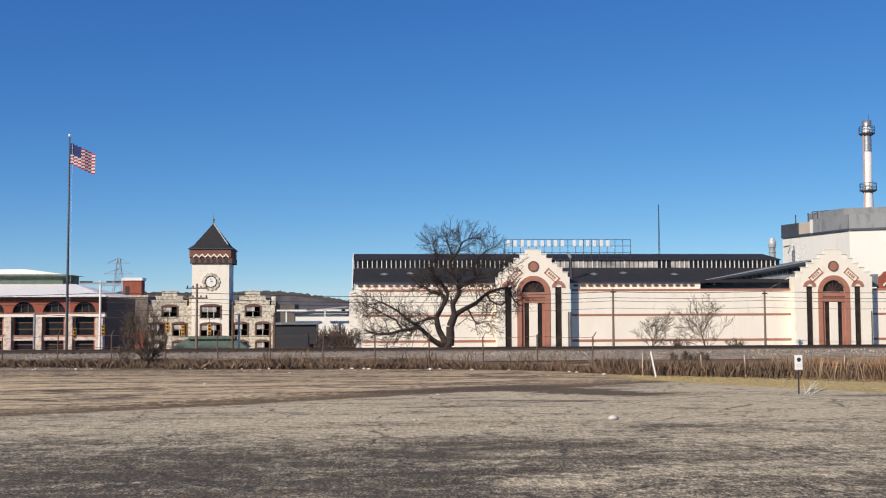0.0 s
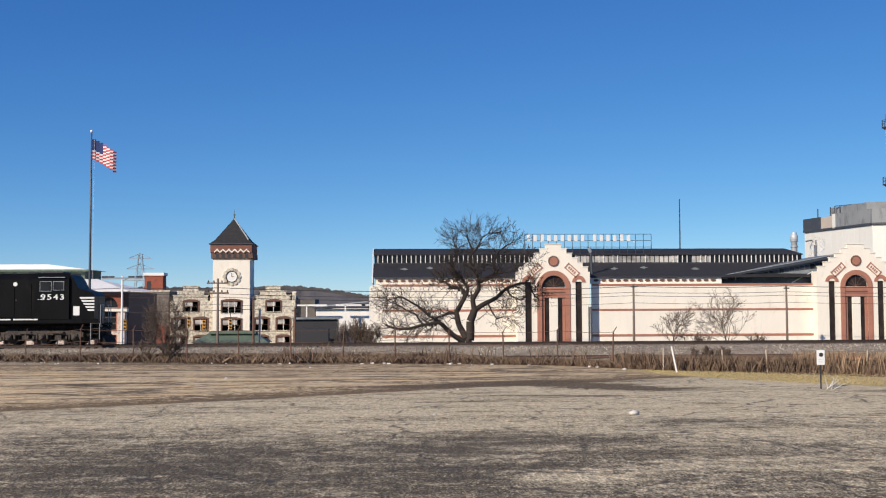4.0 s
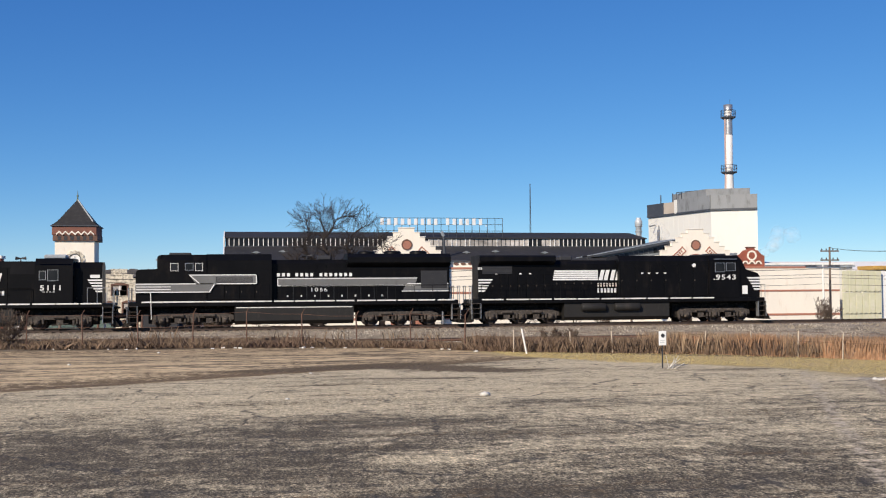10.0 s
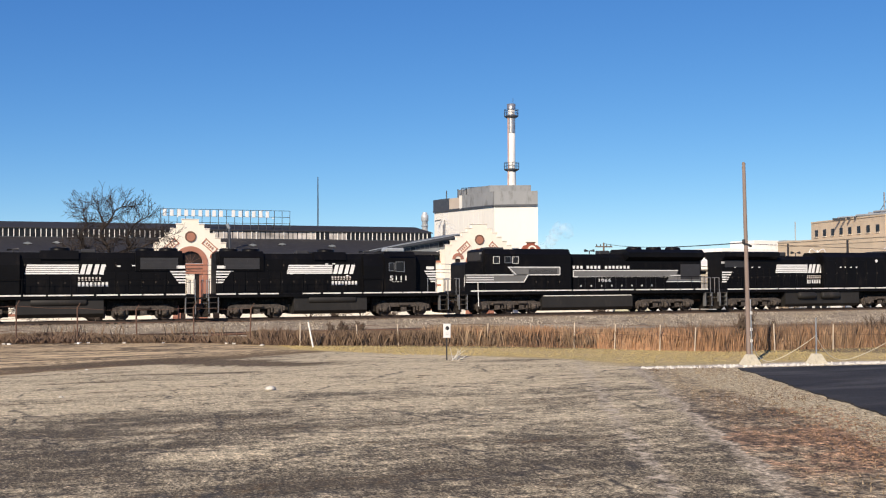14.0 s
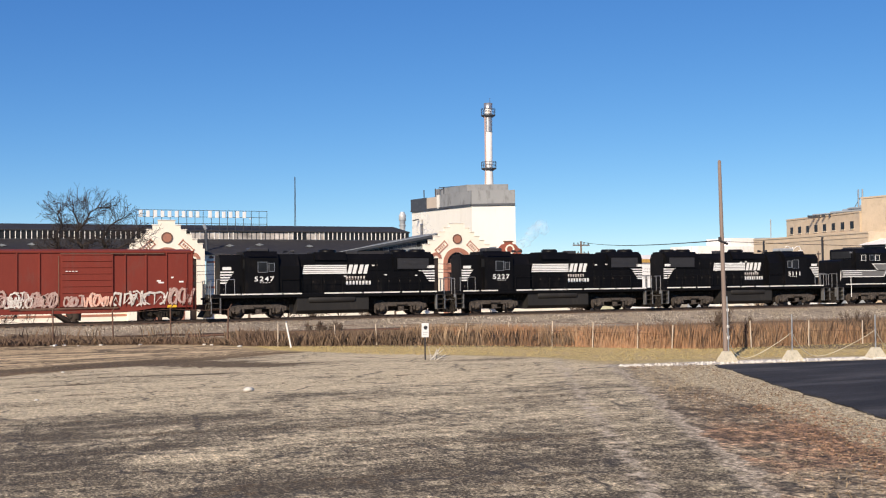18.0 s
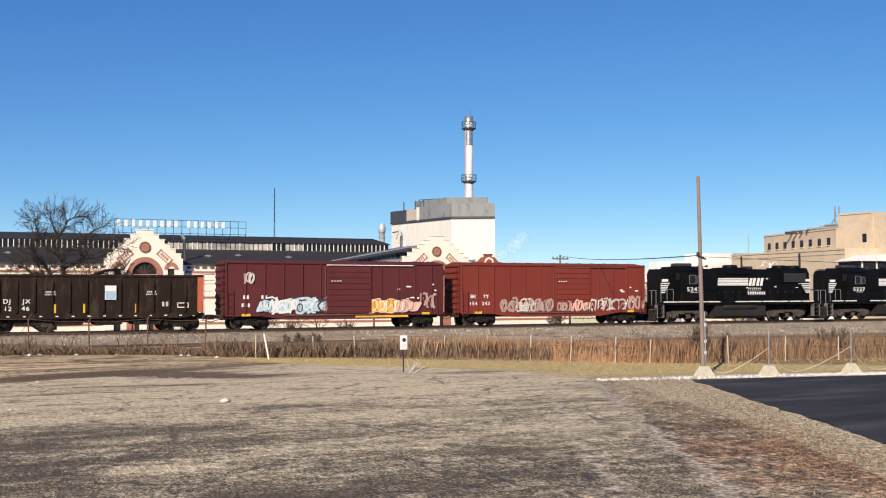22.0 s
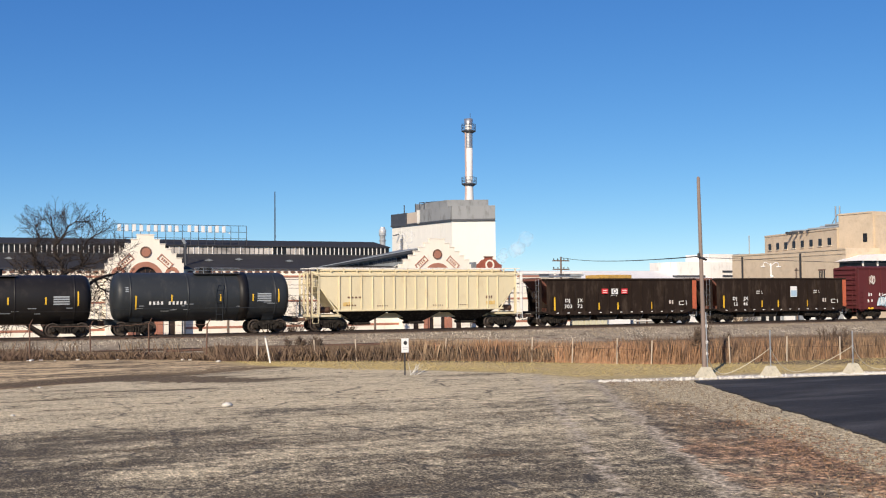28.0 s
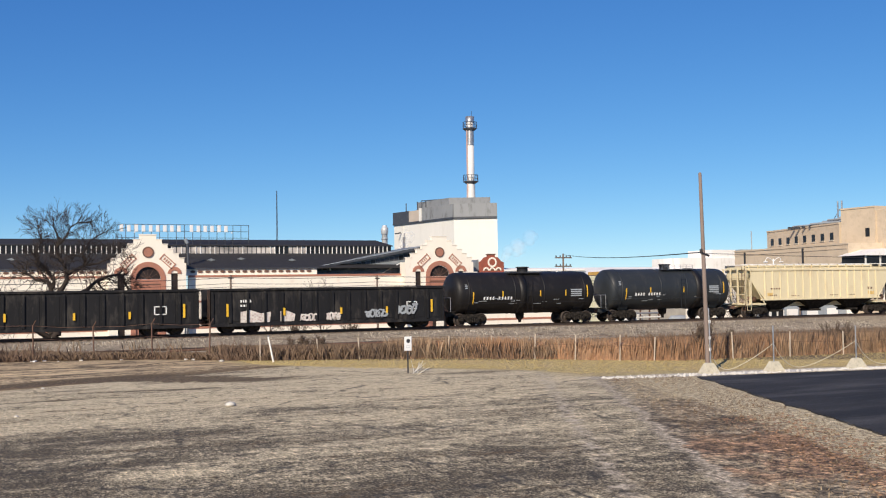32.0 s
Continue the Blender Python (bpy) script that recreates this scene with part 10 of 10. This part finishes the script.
def street_furniture():
    g = "street poles"
    # x, y, top, material, crossarm
    for x, y, top, mat, arm in ((26.0, 112, 5.55, WOOD_POLE, 0), (42.2, 112, 5.35, WOOD_POLE, 0), (64.6, 110, 7.65, WOOD_POLE, 1), (-16.8, 112, 6.2, WOOD_POLE, 2), (-26.4, 112, 6.5, OFFWHITE, 3), (62.6, 108, 5.6, OFFWHITE, 3), (98, 108, 6.4, WOOD_POLE, 0), (-9.0, 112, 3.2, RUST, 0), (-13.2, 112, 4.4, RUST, 0)):
        p = thing("street_pole", ("pale" if mat is OFFWHITE else "dark") + " roadside utility pole across the track", "utility pole", (x, y, -3.0), g)
        h = top + 3.0
        part("shaft", Mesh().lathe([(0.15, 0), (0.10, h), (0.05, h + 0.05)], n=8), mat, p)
        if arm in (1, 2):
            for z in (h - 0.5, h - 1.5):
                part("crossarm", Mesh().box(-1.1, 1.1, -0.08, 0.06, z, z + 0.14), mat, p)
                for q in (-0.95, -0.4, 0.4, 0.95):
                    part("insulator", Mesh().lathe([(0.05, 0), (0.08, 0.1), (0.04, 0.22)], c=(q, 0, z + 0.14), n=6), IRON, p)
        elif arm == 3:
            part("crossarm", Mesh().box(-2.0, 2.0, -0.1, 0.06, h - 0.3, h - 0.12), STEEL, p)
            for q in (-1.75, -1.1, 0.9, 1.7):
                part("lamp_head", Mesh().box(q - 0.32, q + 0.32, -0.14, 0.1, h - 0.16, h + 0.02, 0.05), DARK_GREY, p)
        else:
            part("bracket", Mesh().box(-0.25, 0.3, -0.1, 0.05, h - 0.35, h - 0.22), IRON, p)
    w = thing("street_wires", "dark overhead wires along the street", "wires", (0, 112, 0))
    for z0, r in ((5.3, 0.03), (4.7, 0.022), (4.35, 0.022), (3.6, 0.018)):
        pts = []
        xs = [-60, -26.4, -16.8, 26.0, 42.2, 64.6, 98]
        for a, b in zip(xs, xs[1:]):
            for j in range(10):
                t = j / 10
                pts.append((a + (b - a) * t, 0, z0 - 0.0035 * (b - a) ** 1.3 * 4 * t * (1 - t)))
        part("wire", Mesh().path(pts, r, 4), IRON, w)
    n = thing("pole_wires", "thin wires from the street to the wooden pole", "wires", (0, 0, 0))
    for z0, z1 in ((7.6, 4.85),):
        pts = [(64.6 + (27.4 - 64.6) * j / 14, 110 + (35.6 - 110) * j / 14, z0 + (z1 - z0) * j / 14 - 0.3 * 4 * (j / 14) * (1 - j / 14)) for j in range(15)]
        part("wire", Mesh().path(pts, 0.022, 4), IRON, n)
    part("wire", Mesh().path([(27.4 + (75 - 27.4) * j / 14, 35.6 - 5 * j / 14, 4.8 - 0.4 * 4 * (j / 14) * (1 - j / 14)) for j in range(15)], 0.010, 4), IRON, n)
    for x, z in ((-29.9, 1.2), (-20.4, 1.8), (-18.8, 1.44), (-16.06, 1.54), (-27.0, 1.5)):
        t = thing("traffic_signal", "yellow traffic signal hanging over the street", "traffic light", (x, 116, z), "traffic signals")
        b = part("housing", Mesh().box(-0.18, 0.18, -0.12, 0.15, -0.55, 0.55, 0.03), SIGNAL, t)
        for q in (-0.35, 0, 0.35):
            part("lens", Mesh().disc((0, -0.13, q), 0.11, -0.01, 0.0, 10), IRON, b)
            part("visor", Mesh().ring((0, -0.13, q), "y", 0.15, 0.12, 10, 170, 6, -0.16, 0.0), SIGNAL, b)
        part("hanger", Mesh().tube((0, 0, 0.55), (0, 0, 1.4), 0.03, n=5), IRON, t)
    s = thing("signal_span_wire", "span wire carrying the traffic signals", "wires", (0, 116, 0))
    part("wire", Mesh().path([(-34, 0, 3.2), (-27, 0, 2.8), (-20, 0, 2.9), (-13, 0, 3.1)], 0.03, 4), IRON, s)
    part("post", Mesh().tube((-34, 0, -3.0), (-34, 0, 3.3), 0.12, n=8), STEEL, s)
    part("post", Mesh().tube((-13, 0, -3.0), (-13, 0, 3.2), 0.12, n=8), STEEL, s)


SIGNAL = surf("signal_yellow", (0.62, 0.30, 0.05), 0.6, var=0.1)
street_furniture()

# ---- flag: stiff strips hinged one to the next, so that it can wave ----
FLAG = []


def flag():
    p = thing("flagpole", "tall slim dark steel flagpole", "flagpole", (-30.45, 115, -3.0))
    part("shaft", Mesh().lathe([(0.16, 0), (0.13, 10), (0.07, 24.6), (0.0, 24.65)], n=10), DARK_GREY, p)
    part("finial", Mesh().lathe([(0.0, 0), (0.12, 0.06), (0.15, 0.18), (0.1, 0.3), (0, 0.33)], c=(0, 0, 24.6), n=10), WHITE, p)
    part("halyard", Mesh().tube((0.25, 0, 1.5), (0.3, 0, 23.9), 0.012, n=4), OFFWHITE, p)
    f = thing("flag", "waving flag with red and white stripes and blue canton", "flag", (-30.36, 115, 20.95))
    n, W, H = 7, 2.55, 2.2
    w = W / n
    for i in range(n):
        me = bpy.data.meshes.new("flag_strip")
        v, fc, mi = [], [], []
        for j in range(13):
            z0, z1 = -H * j / 13, -H * (j + 1) / 13
            k_ = len(v)
            v += [(0, 0, z0), (w, 0, z0 - 0.0), (w, 0, z1), (0, 0, z1), (0, 0.012, z0), (w, 0.012, z0), (w, 0.012, z1), (0, 0.012, z1)]
            q = [(0, 1, 2, 3), (7, 6, 5, 4), (0, 4, 5, 1), (3, 2, 6, 7), (0, 3, 7, 4), (1, 5, 6, 2)]
            fc += [tuple(k_ + a for a in t) for t in q]
            mi += [2 if (j < 7 and i < 3) else (0 if j % 2 == 0 else 1)] * 6
        me.from_pydata(v, [], fc)
        for m_ in (CLOTH_RED, CLOTH_WHITE, CLOTH_BLUE):
            me.materials.append(m_)
        me.polygons.foreach_set("material_index", mi)
        FLAG.append((part("flag_strip", me, CLOTH_RED, f), w))


flag()


def litter():
    rng = random.Random(9)
    for x, y, s in ((7.75, 33.6, 0.16), (2.8, 65.0, 0.12), (4.0, 63.9, 0.10), (12.6, 56.5, 0.12), (-4.0, 60.5, 0.08), (1.6, 34.0, 0.06), (3.0, 44.0, 0.07), (-7.4, 52.0, 0.08)):
        r = thing("stone", "pale loose stone lying on the lot", "stone", (x, y, 0))
        m = Mesh().lathe([(0, -0.02), (s * 0.9, 0), (s * 1.05, s * 0.35), (s * 0.6, s * 0.75), (0, s * 0.85)], n=7)
        m.v = [(a * rng.uniform(0.8, 1.25), b * rng.uniform(0.8, 1.2), c * rng.uniform(0.85, 1.15)) for a, b, c in m.v]
        part("boulder", m, ROCK, r)
    for i in range(26):
        x = rng.uniform(-22, 13)
        y = weed_y(x) - rng.uniform(0.1, 0.9)
        t = thing("litter_scrap", "scrap of pale litter by the fence", "litter", (x, y, 0.0))
        m = Mesh().box(-rng.uniform(0.05, 0.14), rng.uniform(0.05, 0.14), -0.04, 0.05, 0, rng.uniform(0.04, 0.09), 0.015)
        part("scrap", m, rng.choice([WHITE, OFFWHITE, ROCK]), t, "", pose(0, 0, 0, rng.uniform(-8, 8), 0, rng.uniform(0, 180)))


litter()
old = thing("cast_off_rail", "long rusty cast-off rail lying along the ballast foot", "rail", (0, 0, 0))
part("rail_head", Mesh().box(7.5, 31.0, 66.86, 66.96, 0.20, 0.30, 0.02), RAIL, old)
part("rail_foot", Mesh().box(7.5, 31.0, 66.80, 67.02, 0.12, 0.20), RAIL, old)


# ---- steam: wisps of thin rigid puffs that drift and turn ----
def steam_material():
    k = Nodes("thin_white_steam")
    mix, clear, white = (k.tree.nodes.new("ShaderNode" + q) for q in ("MixShader", "BsdfTransparent", "BsdfDiffuse"))
    white.inputs["Color"].default_value = (0.82, 0.82, 0.84, 1)
    k.put(mix.inputs[0], k.ramp(k.noise(k.stretched(1, 1, 1), 1.1, 5.0, 0.6), 0.38, 0.72, 0.0, 0.12))
    k.tree.links.new(clear.outputs[0], mix.inputs[1])
    k.tree.links.new(white.outputs[0], mix.inputs[2])
    k.tree.links.new(mix.outputs[0], k.tree.nodes["Material Output"].inputs["Surface"])
    return k.mat


STEAM = steam_material()
PUFFS = []


def steam(x, y, z, rise, run, n, r0, r1, seed, label):
    """Puffs strung along a rising line, larger towards its end."""
    t = thing("steam_wisp", label, "steam", (x, y, z))
    rng = random.Random(seed)
    for i in range(n):
        f = (i + 0.5) / n
        r = r0 + (r1 - r0) * f
        m = Mesh()
        prof = [(r * math.sin(math.pi * j / 10) * (1 + 0.25 * noise.noise(Vector((j * 0.7, i, seed)))), -r * math.cos(math.pi * j / 10)) for j in range(11)]
        m.lathe(prof, n=16)
        m.v = [tuple(Vector(p) * (1 + 0.3 * noise.noise(Vector(p) * (1.4 / r) + Vector((i, seed, 0))))) for p in m.v]
        ob = part("puff", m, STEAM, t)
        PUFFS.append((ob, Vector((run * f + rng.uniform(-0.3, 0.3) * r, rng.uniform(-0.8, 0.8) * r, rise * f + rng.uniform(-0.3, 0.3) * r)), rng.uniform(0, 6.28), r))


steam(52.6, 131.0, 8.2, 2.8, 1.2, 6, 0.45, 1.0, 1, "thin white steam rising beside the vent stack")
steam(67.5, 134.0, 6.8, 4.2, 5.6, 8, 0.5, 1.15, 2, "thin drifting steam beside the boiler house")

# ---- what moves ----
SPEED, LEAD = 9.268, 65.3          # metres a second; where the train's front stands 13 s into the clip

# the train picks up a little speed: metres gained on that pace
GAIN = ((0, -0.10), (4, -0.05), (6, 0.0), (8, 0.07), (10, 0.22), (13, 0.36), (17, 0.46), (20, 0.50), (23, 0.57), (26, 0.70), (28, 0.83), (30, 0.95), (32, 1.05))


def motions():
    for c, off in CARS:
        walk(c, [(t, pose(off + LEAD + SPEED * (t - 13.0) + gain, TRACK_Y, RAIL_Z)) for t, gain in GAIN])
    # the flag waves: each strip swings about its upright edge and hangs on from the one before
    rows = {i: [] for i in range(len(FLAG))}
    for k in range(65):
        t = k * 0.5
        x = y = z = 0.0
        for i, (strip, w) in enumerate(FLAG):
            a = radians(14 + 26 * (i / 6) * math.sin(2.1 * t - 1.05 * i) + 10 * math.sin(0.7 * t + 0.6 * i))
            droop = radians(27 + 6 * math.sin(0.9 * t - 0.5 * i))
            rows[i].append((t, pose(x, y, z, 0, 0, math.degrees(a))))
            x, y, z = x + w * math.cos(a) * 0.985, y + w * math.sin(a), z - w * math.tan(droop)
    for i, (strip, w) in enumerate(FLAG):
        walk(strip, rows[i])
    for ob, at, turn, r in PUFFS:
        walk(ob, [(4.0 * i, pose(at.x + 0.5 * r * math.sin(0.8 * i + turn), at.y, at.z + 0.4 * r * math.cos(0.8 * i + turn), 0, 0, 35 * i)) for i in range(9)])
    # the wheels roll; wheels of one size share one set of keys
    first = {}
    for w, r in SPINNING:
        if r not in first:
            turn = SPEED / r
            steps = int(32 * turn / radians(80)) + 1
            walk(w, [(32 * i / steps, pose(0, 0, 0, 0, math.degrees(turn * 32 * i / steps), 0)) for i in range(steps + 1)])
            first[r] = w.animation_data
        else:
            w.rotation_mode = "QUATERNION"
            keys = w.animation_data_create()
            keys.action = first[r].action
            keys.action_slot = first[r].action_slot


motions()
